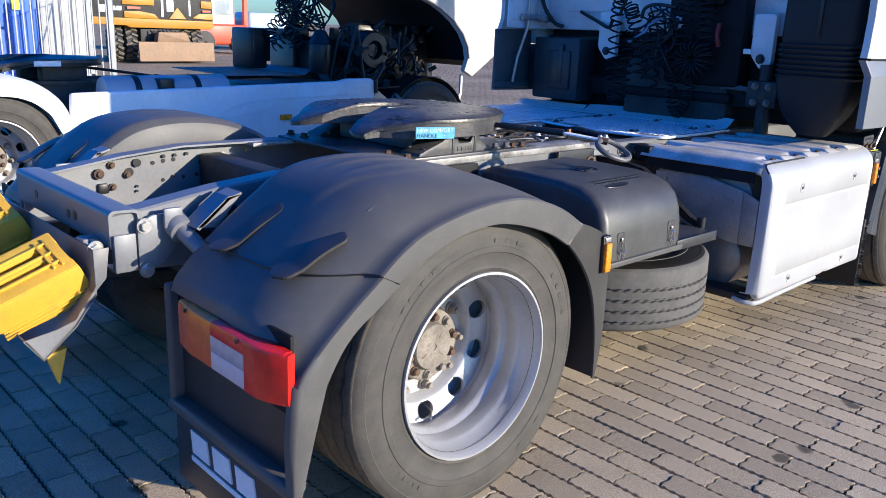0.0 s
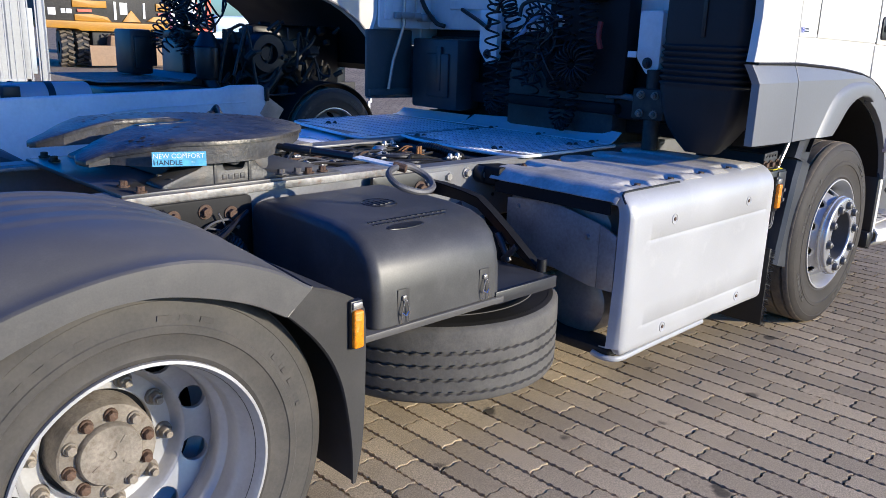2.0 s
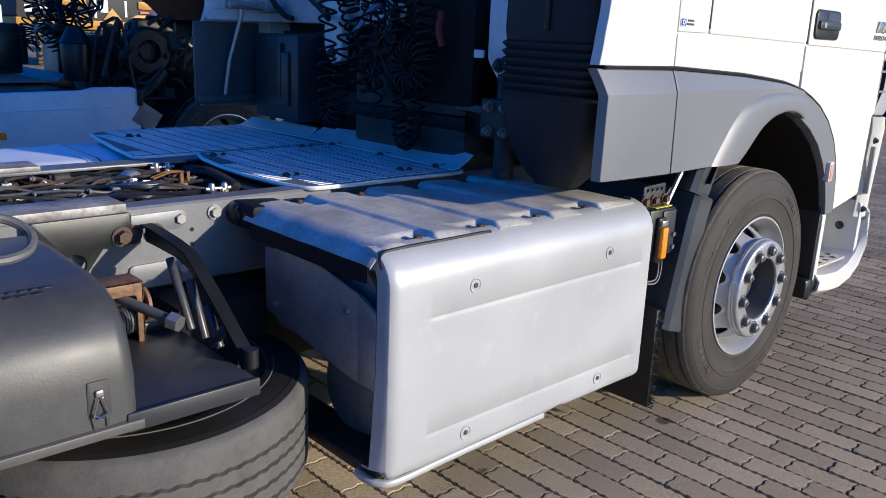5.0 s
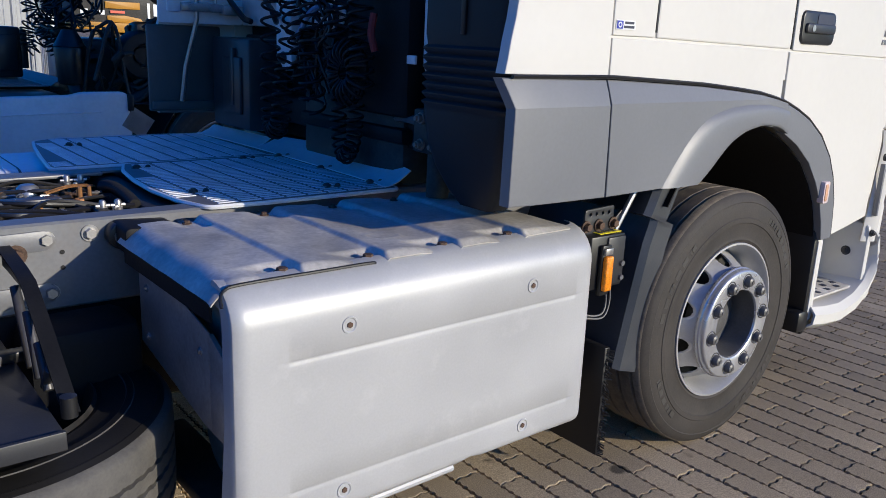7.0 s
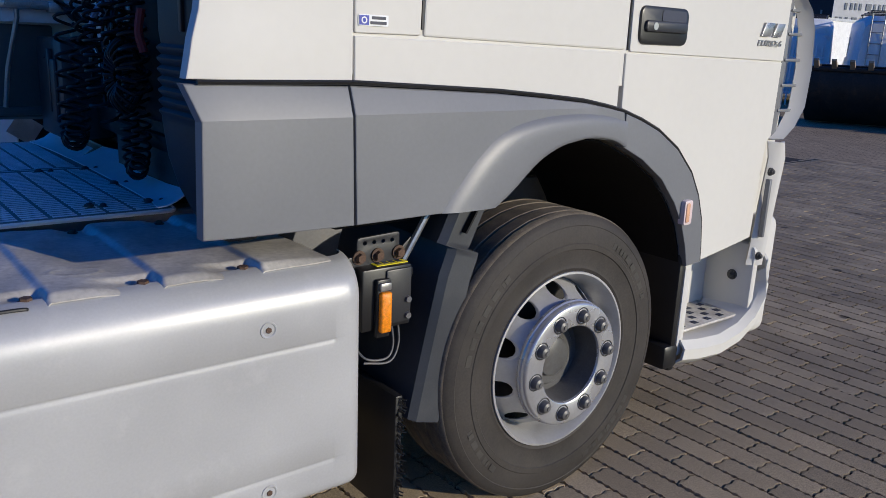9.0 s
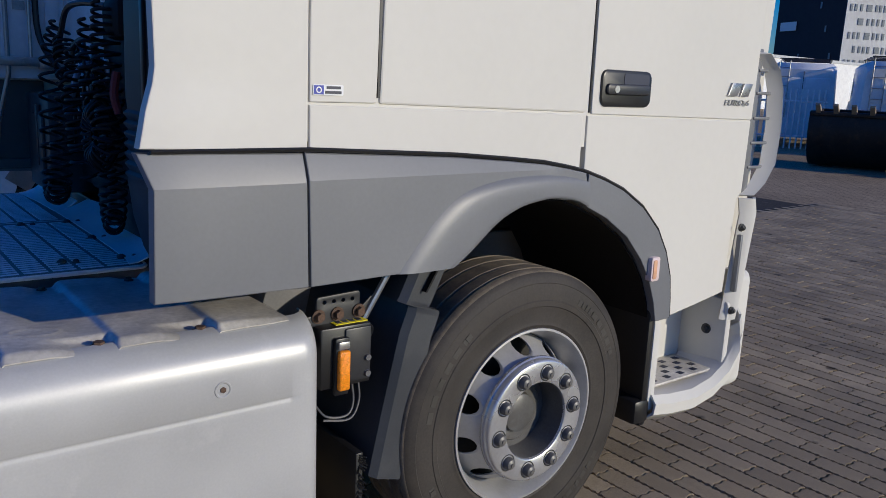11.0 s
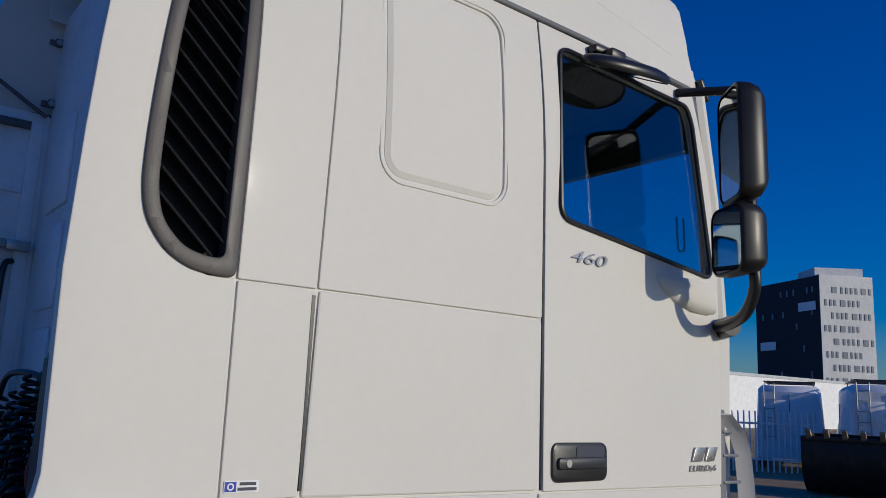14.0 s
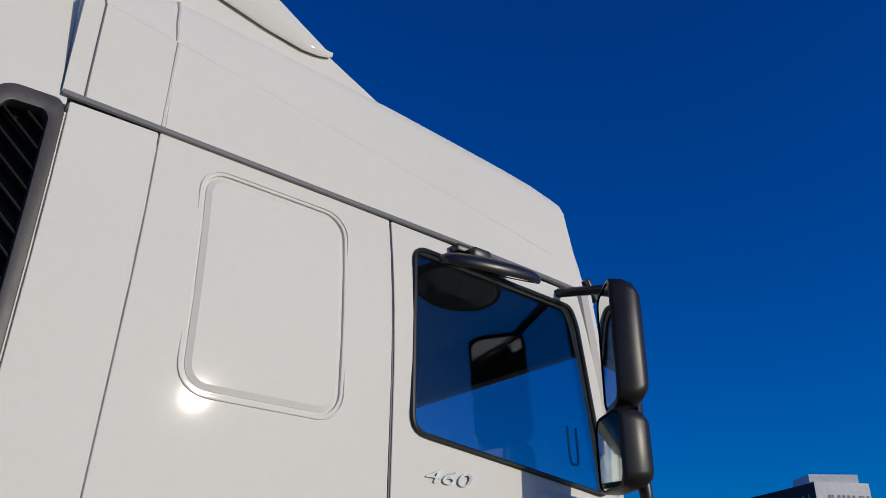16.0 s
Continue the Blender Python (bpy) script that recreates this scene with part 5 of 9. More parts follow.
# Black tube added along the edge in place of the dark slit.
part("cover_gap_line", tube(smooth_path([(1.836, -1.186, 0.900), (1.840, -1.172, 0.917), (1.856, -1.158, 0.930), (1.90, -1.1535, 0.9355), (2.10, -1.1535, 0.9358), (2.245, -1.1535, 0.9355), (2.262, -1.150, 0.930)], 6), 0.0042, 8), BLACK, top_cover, "thin black line added for the dark gap at the cover edge")
muff = plate(soften([(-1.09, 0.56), (-1.09, 0.80), (-1.04, 0.86), (-0.62, 0.88), (-0.58, 0.84), (-0.58, 0.56)], 0.03), 1.90, 2.95, "x", (), 0.006)
muffler = part("exhaust_box", muff, STAINLESS, truck, "stainless exhaust box behind the side panel")
part("exhaust_drum", lathe([(0.003, 1.955), (0.125, 1.960), (0.142, 1.972), (0.148, 1.995), (0.148, 2.95), (0.003, 2.96)], 48, (0, -0.90, 0.430), "x"), STAINLESS, muffler)
part("end_plate", plate([(-0.60, 0.828), (-0.60, 0.630), (-1.035, 0.548), (-1.072, 0.548), (-1.072, 0.800), (-0.84, 0.848)], 1.852, 1.856, "x", (), 0.001), ENDSHEET, muffler, "dull dark sheet end plate of the exhaust box")
part("end_flange", plate([(-1.074, 0.548), (-1.150, 0.548), (-1.150, 0.765), (-1.074, 0.800)], 1.850, 1.862, "x", (), 0.002), ENDSHEET, muffler)
for y, z in ((-0.66, 0.800), (-0.66, 0.660), (-1.02, 0.74)):
    piece("bolt", SMALLBOLT, Matrix.Translation((1.851, y, z)) @ Matrix.Rotation(radians(-90), 4, "Z") @ Matrix.Diagonal((0.7, 0.7, 0.7, 1)), muffler)
# Near-black strip stands for the shade under the cover.
part("cover_back", box(1.835, 1.842, -1.12, -0.54, 0.845, 0.905), VOID, truck)
part("cover_bracket", plate(soften([(1.835, 0.945), (2.00, 0.935), (2.00, 0.880), (1.90, 0.855), (1.835, 0.865)], 0.02), -0.56, -0.43, "y", (), 0.006), VOID, truck, "black cover bracket on the rail")
part("foot_bracket", box(1.86, 2.0, -1.15, -0.5, 0.27, 0.31, 0.01), DARK, truck)

# ---- tread plates behind the cab ----


def tread_plate(poly, z, name, label):
    pl = part(name, plate(poly, z, z - 0.006, "z"), DECK, truck, label)
    (x0, x1), (y0, y1) = [(min(c), max(c)) for c in zip(*poly)]

    def inside(x, y):
        hit = False
        for i in range(len(poly)):
            (xa, ya), (xb, yb) = poly[i - 1], poly[i]
            if (ya > y) != (yb > y) and x < (xb - xa) * (y - ya) / (yb - ya) + xa:
                hit = not hit
        return hit
    verts, faces = [], []
    i = 0
    x = x0 + 0.050
    while x < x1 - 0.06:
        y = y0 + 0.035
        while y < y1 - 0.03:
            if all(inside(x + a, y + b) for a in (-0.037, 0.037) for b in (-0.014, 0.014)):
                k = len(verts)
                a, b, c, d, h = 0.0340, 0.0066, 0.0325, 0.0050, 0.0024
                verts += [(x - a, y - b, z), (x + a, y - b, z), (x + a, y + b, z), (x - a, y + b, z), (x - c, y - d, z + h), (x + c, y - d, z + h), (x + c, y + d, z + h), (x - c, y + d, z + h)]
                faces += [(k, k + 1, k + 5, k + 4), (k + 1, k + 2, k + 6, k + 5), (k + 2, k + 3, k + 7, k + 6), (k + 3, k, k + 4, k + 7), (k + 4, k + 5, k + 6, k + 7)]
            y += 0.0285
        x += 0.0800
        i += 1
    me = bpy.data.meshes.new("raised_treads")
    me.from_pydata(verts, [], faces)
    me.materials.append(TREADBAR)
    tagged(under(new("raised_treads", me), pl), kind="stuff")
    rim_pts = [(a, b, z - 0.006) for a, b in poly]
    part("folded_edge", tube(rim_pts, 0.008, 6, True), SMOOTHALU, pl)
    return pl


DZ = 0.9605
PA = soften([(2.122, -0.447), (2.30, -0.458), (2.835, -0.458), (2.838, 0.428), (2.150, 0.428), (2.103, 0.287), (2.075, 0.083), (2.066, -0.110), (2.080, -0.311)], 0.03)
PB = soften([(1.888, 0.438), (2.838, 0.438), (2.825, 1.24), (2.60, 1.262), (2.075, 1.252), (2.000, 1.20), (1.968, 1.033), (1.920, 0.70)], 0.03)
ta = tread_plate(PA, DZ, "tread_plate", "aluminium tread plate behind the cab, shaded blue by the sky")
tread_plate(PB, DZ - 0.002, "tread_plate", "aluminium tread plate over the far rail")
kick = [[(x - 0.03, y, DZ + 0.0008), (x, y, DZ + 0.004), (x + (t - x) * 0.35, y, DZ + 0.016 * q), (x + (t - x) * 0.7, y, DZ + 0.034 * q), (t, y, DZ + 0.052 * q)] for x, t, y, q in ((2.815, 2.900, -0.44, 1), (2.826, 2.925, -0.36, 1), (2.832, 2.952, -0.20, 1), (2.835, 2.966, 0.05, 1), (2.835, 2.970, 0.35, 1), (2.832, 2.935, 0.645, 0.85))]
part("kick_plate", sheet(kick, 0.004), SMOOTHALU, ta, "bent smooth edge of the tread plate")
kick = [[(x - 0.03, y, DZ + 0.0008), (x, y, DZ + 0.004), (x + 0.035, y, DZ + 0.018), (x + 0.065, y, DZ + 0.040)] for x, y in ((2.830, 0.648), (2.822, 0.90), (2.800, 1.22))]
part("kick_plate", sheet(kick, 0.004), SMOOTHALU, ta, "bent smooth edge of the far tread plate")
for x, y in ((2.165, -0.225), (2.61, -0.33), (2.79, -0.335), (2.62, 0.365), (2.785, 0.368), (2.16, 0.31), (2.79, 0.02), (2.10, 1.0)):
    piece("bolt", CAPNUT, Matrix.Translation((x, y, DZ)) @ Matrix.Rotation(radians(-90), 4, "X") @ Matrix.Diagonal((0.75, 0.5, 0.75, 1)), ta, "black button bolt")
    piece("bolt", CAPNUT, Matrix.Translation((x + 0.040, y - 0.008, DZ)) @ Matrix.Rotation(radians(-90), 4, "X") @ Matrix.Diagonal((0.5, 0.45, 0.5, 1)), ta, "black button bolt")
part("deck_support", [box(2.12, 2.16, -0.34, 0.34, 0.915, 0.951, 0.004), box(2.76, 2.80, -0.34, 0.34, 0.915, 0.951, 0.004)], DARK, truck)

# ---- cab ----


def SY(x, z):
    """The y of the cab's outer skin at negative y."""
    y = -1.245 + 0.025 * (x - 3) + 0.014 * (z - 1.5) + 0.14 * max(0.0, z - 2.48) ** 2
    y += 0.55 * max(0.0, 2.70 - x) ** 2
    y += 0.012 * ((x - 3.6) / 1.2) ** 2
    y += 0.03 * max(0.0, x - 4.85)
    return y


def skin(outer, d0=0.0, d1=0.035, holes=(), bevel=0.003, s=-1, nx=7, nz=7, flare=None):
    """A body panel that follows the cab's skin, between depths d0 and d1 behind it."""
    us, vs = [u for u, v in outer], [v for u, v in outer]
    cuts = [("x", u) for u in np.linspace(min(us), max(us), nx + 2)[1:-1]] + [("z", v) for v in np.linspace(min(vs), max(vs), nz + 2)[1:-1]]
    bm = plate(outer, d0, d1, "y", holes, bevel, 2, cuts)
    for v in bm.verts:
        k = flare(v.co.x, v.co.z) if flare else 0
        v.co.y = (SY(v.co.x, v.co.z) + v.co.y + k) * -s
    return bm


def both(name, outer, material, parent, label="", **kw):
    """The same panel on both sides of the cab."""
    first = part(name, skin(outer, s=-1, **kw), material, parent, label, 14)
    part(name, skin(outer, s=1, **kw), material, parent, label, 14)
    return first


SILL = [(2.985, 1.402), (3.20, 1.392), (3.45, 1.380), (3.65, 1.364), (3.80, 1.350), (3.90, 1.334), (3.985, 1.318)]


# shell behind the panels
cab = part("cab", skin([(2.98, 1.42), (5.02, 1.36), (5.00, 2.20), (4.06, 2.30), (4.06, 3.00), (2.98, 3.00)], 0.007, 0.05, bevel=0), WHITE, truck, "white high-roof sleeper cab", 40)
part("far_shell", skin([(2.98, 1.42), (5.02, 1.36), (5.00, 2.20), (4.06, 2.30), (4.06, 3.00), (2.98, 3.00)], 0.007, 0.05, bevel=0, s=1), WHITE, cab)
GR = [(2.986, 2.016), (3.004, 2.995), (2.990, 3.028), (2.87, 3.024), (2.828, 2.975), (2.804, 2.84), (2.784, 2.70), (2.768, 2.56), (2.757, 2.42), (2.751, 2.30), (2.750, 2.20), (2.764, 2.126), (2.812, 2.060), (2.87, 2.026), (2.935, 2.016)]
GRS = soften(GR, 0.045, 5)
both("side_fairing", [(2.618, 1.585), (2.612, 1.548), (2.594, 1.490), (2.578, 1.408), (2.985, 1.400), (2.988, 2.018), (2.92, 2.016), (2.87, 2.030), (2.814, 2.062), (2.772, 2.128), (2.758, 2.20), (2.759, 2.30), (2.765, 2.42), (2.776, 2.56), (2.792, 2.70), (2.812, 2.84), (2.836, 2.97), (2.87, 3.016), (3.005, 3.02), (3.005, 3.06), (2.70, 3.06), (2.672, 2.90), (2.650, 2.70), (2.634, 2.50), (2.623, 2.30), (2.612, 2.0)], WHITE, cab, "white rear side fairing", nx=9, nz=60, flare=lambda x, z: -0.009 * ease((1.575 - z) / 0.12) * ease((3.02 - x) / 0.38))
both("column_panel", soften([(2.991, 1.516), (3.186, 1.516), (3.204, 2.013), (2.994, 2.013)], 0.005, 2), WHITE, cab, "white panel strip", bevel=0.003)
both("column_panel", soften([(2.993, 2.017), (3.206, 2.017), (3.244, 3.040), (3.012, 3.036)], 0.005, 2), WHITE, cab, bevel=0.003)
both("sill_panel", [(2.991, 1.402)] + [(x, z) for x, z in SILL[1:]] + [(3.985, 1.486), (3.97, 1.494), (2.991, 1.509)], WHITE, cab, "white sill panel", bevel=0.003)
both("locker_door", soften([(3.196, 1.514), (3.995, 1.500), (4.008, 1.510), (4.014, 2.003), (4.00, 2.012), (3.213, 2.013)], 0.008, 2), WHITE, cab, "white locker door below the sleeper", bevel=0.006)
PRESS = rounded(3.387, 3.842, 2.350, 2.978, 0.07, 6)
both("sleeper_panel", soften([(3.210, 2.018), (4.014, 2.018), (4.021, 3.040), (3.248, 3.045)], 0.006, 2), WHITE, cab, "white sleeper side with a pressed blank window", holes=[PRESS])
both("pressed_window", PRESS, WHITE, cab, d0=-0.001, d1=0.03, bevel=0.022)
for s in (-1, 1):
    lip = [Vector((x, (SY(x, z) - 0.001) * -s, z)) for x, z in rounded(3.375, 3.855, 2.338, 2.990, 0.08, 6)]
    part("pressed_rim", tube(lip, 0.0030, 8, True), WHITE, cab)
    # Black strip laid on the skin for the dark gap beside the locker.
    part("locker_gap", skin([(3.188, 1.53), (3.194, 1.53), (3.203, 2.0), (3.193, 2.0)], -0.0015, 0.03, s=s, bevel=0, nx=0, nz=3), BLACK, cab, "black strip put in for the dark gap beside the locker door")
# door, upper and lower skin
WIN = soften([(4.095, 2.355), (4.118, 2.972), (4.885, 2.960), (4.905, 2.90), (4.985, 2.262)], 0.055, 5)
both("door", soften([(4.024, 1.496), (5.018, 1.480), (5.052, 2.22), (4.965, 2.95), (4.955, 3.035), (4.028, 3.040)], 0.008, 2), WHITE, cab, "white cab door with window", holes=[WIN], nx=9, nz=9)
LOWD = [(4.008, 1.490), (5.012, 1.474), (5.000, 1.19), (4.965, 1.165), (4.93, 0.78), (4.56, 0.735), (4.545, 0.80), (4.53, 0.90), (4.49, 1.00), (4.43, 1.09), (4.33, 1.18), (4.20, 1.25), (4.10, 1.288), (4.008, 1.314)]
both("door_foot", LOWD, WHITE, cab, "white lower door skin")
for s in (-1, 1):
    wl_ = [Vector((x, (SY(x, z) - 0.004) * -s, z)) for x, z in WIN]
    fr = part("window_frame", tube(wl_, 0.009, 8, True), BLACK, cab, "black rubber window seal")
    part("window_glass", skin(WIN, 0.012, 0.018, s=s, bevel=0, nx=0, nz=0), GLASS, fr, "tinted door window").visible_shadow = False
# grey skirt
ARCH = [(3.455, 1.070), (3.52, 1.115), (3.60, 1.178), (3.70, 1.220), (3.82, 1.236), (3.93, 1.225), (4.01, 1.198), (4.12, 1.150), (4.24, 1.075), (4.33, 0.985), (4.39, 0.90), (4.43, 0.81), (4.45, 0.735)]


def skirt_step(x, z):
    return -0.028 * max(0.0, min(1.0, (1.405 - z) / 0.075)) - 0.004


both("rear_skirt", [(2.572, 1.398), (2.968, 1.393), (2.974, 1.06), (2.592, 1.066), (2.598, 1.32)], SKIRT, cab, "grey skirt panel", flare=skirt_step, nz=8)
S2 = [(2.974, 1.394)] + [(x, z - 0.008) for x, z in SILL[1:]] + [(4.008, 1.202)] + ARCH[5::-1] + [(3.42, 1.070), (3.25, 1.062), (2.981, 1.060), (2.974, 1.32)]


both("wheel_arch_skirt", S2, SKIRT, cab, "grey skirt with a raised wheel arch lip", flare=skirt_step, nx=16, nz=9)
S3 = [(4.014, 1.304), (4.10, 1.278), (4.20, 1.240), (4.32, 1.172), (4.42, 1.083), (4.48, 0.995), (4.52, 0.898), (4.535, 0.80), (4.54, 0.735)] + ARCH[:5:-1]
both("arch_front", S3, SKIRT, cab, "grey front of the wheel arch", flare=lambda x, z: -0.018, nx=5, nz=6)
LIP_OUT = [(3.248, 1.062), (3.275, 1.098), (3.320, 1.150), (3.38, 1.212), (3.46, 1.268), (3.56, 1.297), (3.68, 1.310), (3.82, 1.310), (3.93, 1.298), (4.005, 1.280)]
LIP_IN = [(3.440, 1.062), (3.458, 1.073), (3.505, 1.105), (3.555, 1.145), (3.605, 1.181), (3.66, 1.207), (3.72, 1.225), (3.82, 1.237), (3.93, 1.226), (4.005, 1.200)]
for s in (-1, 1):
    rows = []
    for po, pi in zip(smooth_path([(x, 0, z) for x, z in LIP_OUT], 4), smooth_path([(x, 0, z) for x, z in LIP_IN], 4)):
        row = []
        for w, d in ((0.0, 0.001), (0.06, -0.004), (0.18, -0.011), (0.30, -0.014), (0.5, -0.015), (0.85, -0.014), (0.96, -0.012), (1.0, -0.006), (1.0, 0.02)):
            p = po.lerp(pi, w)
            fade = min(1.0, max(0.0, (4.02 - p.x) / 0.25)) * 0.75 + 0.25
            row.append(((p.x), (SY(p.x, p.z) + skirt_step(p.x, p.z) + (d * fade if d < 0 else d)) * -s, p.z))
        rows.append(row)
    part("arch_lip", sheet(rows), SKIRT, cab, "raised lip along the wheel arch", 50)
for s in (-1, 1):
    lin = []
    for x, z in [(3.40, 0.98)] + ARCH + [(4.47, 0.55), (4.46, 0.40)]:
        lin.append([(x, s * 1.20, z - 0.005), (x, s * 0.80, z - 0.005), (x, s * 0.55, z - 0.01)])
    # Liner takes the near-black, so the arch's shade is in its colour.
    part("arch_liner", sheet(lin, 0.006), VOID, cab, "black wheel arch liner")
    seam = [Vector((x, (SY(x, z) - 0.012) * -s, z)) for x, z in SILL]
    part("sill_seal", tube([Vector((2.60, (SY(2.60, 1.4) - 0.012) * -s, 1.402))] + seam + [Vector((x, (SY(x, z) - 0.012) * -s, z + 0.006)) for x, z in S3[:9]], 0.006, 6), BLACK, cab)
    sl = part("side_lamp", skin(rounded(4.375, 4.425, 0.90, 0.99, 0.01, 2), -0.036, -0.01, s=s, bevel=0.004, nx=0, nz=0), CLEARLENS, cab, "small clear and amber side lamp")
    part("amber_insert", skin(rounded(4.383, 4.405, 0.91, 0.98, 0.006, 2), -0.039, -0.03, s=s, bevel=0.002, nx=0, nz=0), PALEAMBER, sl)
    # side grille with slanted slats
    hole = soften([(2.952, 2.058), (2.970, 2.955), (2.958, 2.976), (2.880, 2.972), (2.862, 2.94), (2.840, 2.82), (2.820, 2.69), (2.804, 2.56), (2.793, 2.42), (2.787, 2.30), (2.786, 2.20), (2.802, 2.126), (2.856, 2.072), (2.91, 2.058)], 0.045, 5)
    gf = part("side_grille", skin(GRS, -0.010, 0.03, holes=[hole], s=s, bevel=0.004, nx=2, nz=8), GRILLEFRAME, cab, "tall side grille with dark slanted slats")
    # Near-black backing paints the shade behind the slats.
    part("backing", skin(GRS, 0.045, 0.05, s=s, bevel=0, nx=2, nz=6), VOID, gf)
    for k in range(19):
        z0 = 1.96 + 0.060 * k
        ends = []
        for q in range(41):
            x = 2.785 + 0.19 * q / 40
            z = z0 + 0.95 * (2.975 - x)
            left = 2.792 + max(0.0, 2.17 - z) * 0.75 if z < 2.5 else 2.797 + (z - 2.53) * 0.16
            if left < x < 2.957 + (z - 2.056) * 0.02 and 2.062 < z < 2.968:
                ends.append((x, z))
        if len(ends) > 8:
            rr_ = [[(x, (SY(x, z) + 0.001) * -s, z - 0.004), (x, (SY(x, z) + 0.004) * -s, z), (x, (SY(x, z) + 0.042) * -s, z + 0.012)] for x, z in (ends[0], ends[len(ends) // 2], ends[-1])]
            part("slat", sheet(rr_, 0.004), GUARDPLASTIC, gf)
    # door handle
    hd = part("door_handle", skin(rounded(4.058, 4.318, 1.520, 1.640, 0.028, 4), -0.010, 0.02, s=s, bevel=0.006, nx=0, nz=0), BLACK, cab, "dark recessed door handle")
    part("pull", skin(rounded(4.075, 4.300, 1.560, 1.595, 0.012, 3), -0.022, -0.008, s=s, bevel=0.005, nx=0, nz=0), GUARDPLASTIC, hd)
    part("recess", skin(rounded(4.165, 4.300, 1.592, 1.630, 0.010, 3), -0.0115, -0.006, s=s, bevel=0, nx=0, nz=0), INK, hd)
    part("lock", cyl((4.118, (SY(4.118, 1.578) - 0.024) * -s, 1.578), (4.118, (SY(4.118, 1.578) - 0.02) * -s, 1.578), 0.012, None, 16), STEEL, hd)
    # drip rail
    part("drip_rail", tube([Vector((x, (SY(x, 3.048) - 0.004) * -s, 3.052 + 0.002 * math.sin(x * 3))) for x in np.linspace(2.99, 4.96, 12)], 0.0095, 8), SKIRT, cab, "grey drip rail")
    part("door_gap", skin([(4.015, 1.50), (4.020, 1.50), (4.026, 3.03), (4.022, 3.03)], 0.002, 0.02, s=s, bevel=0, nx=0, nz=6), BLACK, cab)

# badges on the near side
sy = SY(3.04, 1.55)
stick = part("sticker", plate(rounded(2.999, 3.084, 1.533, 1.559, 0.002, 1), sy - 0.0035, sy - 0.0015, "y"), LABELWHITE, cab, "small white and blue dealer sticker")
part("blue_field", plate([(3.001, 1.535), (3.028, 1.535), (3.028, 1.557), (3.001, 1.557)], sy - 0.0045, sy - 0.003, "y"), BLUE, stick)
part("ring_mark", lathe([(0.005, sy - 0.005), (0.008, sy - 0.005), (0.008, sy - 0.004), (0.005, sy - 0.004)], 20, (3.0145, 0, 1.546), "y", True), LABELWHITE, stick)
part("grey_bar", join(box(3.036, 3.076, sy - 0.0045, sy - 0.003, 1.5485, 1.5555), box(3.032, 3.078, sy - 0.0045, sy - 0.003, 1.537, 1.544)), INK, stick)
letters("number_badge", "460", 0.072, Matrix.Translation((4.140, SY(4.22, 2.24) - 0.005, 2.218)) @ Matrix.Rotation(radians(1.4), 4, "Z") @ TEXTY @ Matrix.Diagonal((1.66, 0.80, 1, 1)), BADGE, cab, "chrome power figure", 0.004, 0.25)
for k, (x0, w_) in enumerate(((4.806, 0.074), (4.894, 0.068))):
    yb = SY(x0, 1.60) - 0.005
    part("model_badge", plate([(x0, 1.570), (x0 + w_ * 0.80, 1.570), (x0 + w_ + 0.012, 1.620), (x0 + 0.022, 1.620)], yb - 0.004, yb + 0.004, "y", (), 0.002), BADGE, cab, "chrome badge block")
letters("emission_badge", "EURO 6", 0.034, Matrix.Translation((4.788, SY(4.86, 1.54) - 0.005, 1.535)) @ TEXTY @ Matrix.Diagonal((1.45, 0.90, 1, 1)), BADGE, cab, "chrome lettering", 0.003, 0.2)

# ---- roof ----


def roof_section(x):
    """(y, z) from the drip rail to the middle of the roof."""
    f = max(0.0, (x - 4.55) / 0.55)
    drop = 0.05 * (x - 4.0) * (1 if x > 4.0 else 0.3)
    base = -SY(min(x, 4.9), 3.05) - 0.03 * f ** 3
    t = 3.600 - drop - 0.03 * f ** 4
    c = max(3.165, 3.352 - 0.117 * (x - 3.35))
    return [(base - 0.004, 3.058), (base - 0.010, 3.12), (base - 0.016, c), (base - 0.030, c + 0.008), (base - 0.046, max(3.30, c + 0.06)), (base - 0.066, t - 0.14), (base - 0.078, t - 0.08), (base - 0.100, t - 0.035), (base - 0.14, t - 0.005), (base - 0.3, t + 0.035), (0.5, t + 0.06), (0.0, t + 0.07)]


stations = [2.99, 3.10, 3.250, 3.256, 3.262, 3.5, 3.8, 4.1, 4.4, 4.65, 4.82, 4.90, 4.95, 4.985, 5.01]
rows = []
for x in stations:
    half = roof_section(x)
    sink = 0.0
    if x == 3.256:
        sink = 0.006
    rows.append([(x, -y + sink, z) for y, z in half] + [(x, y - sink, z) for y, z in reversed(half[:-1])])
last = rows[-1]
rows.append([(p[0] + 0.030, p[1] * 0.985, 3.058 + (p[2] - 3.058) * 0.88) for p in last])
rows.append([(p[0] + 0.070, p[1] * 0.975, 3.058 + (p[2] - 3.058) * 0.62) for p in last])
rows.append([(p[0] + 0.105, p[1] * 0.965, 3.058 + (p[2] - 3.058) * 0.28) for p in last])
rows.append([(p[0] + 0.12, p[1] * 0.96, 3.058 - (p[2] - 3.058) * 0.10) for p in last])
roof = part("roof", sheet(rows, 0.012), WHITE, cab, "white high roof", 28)
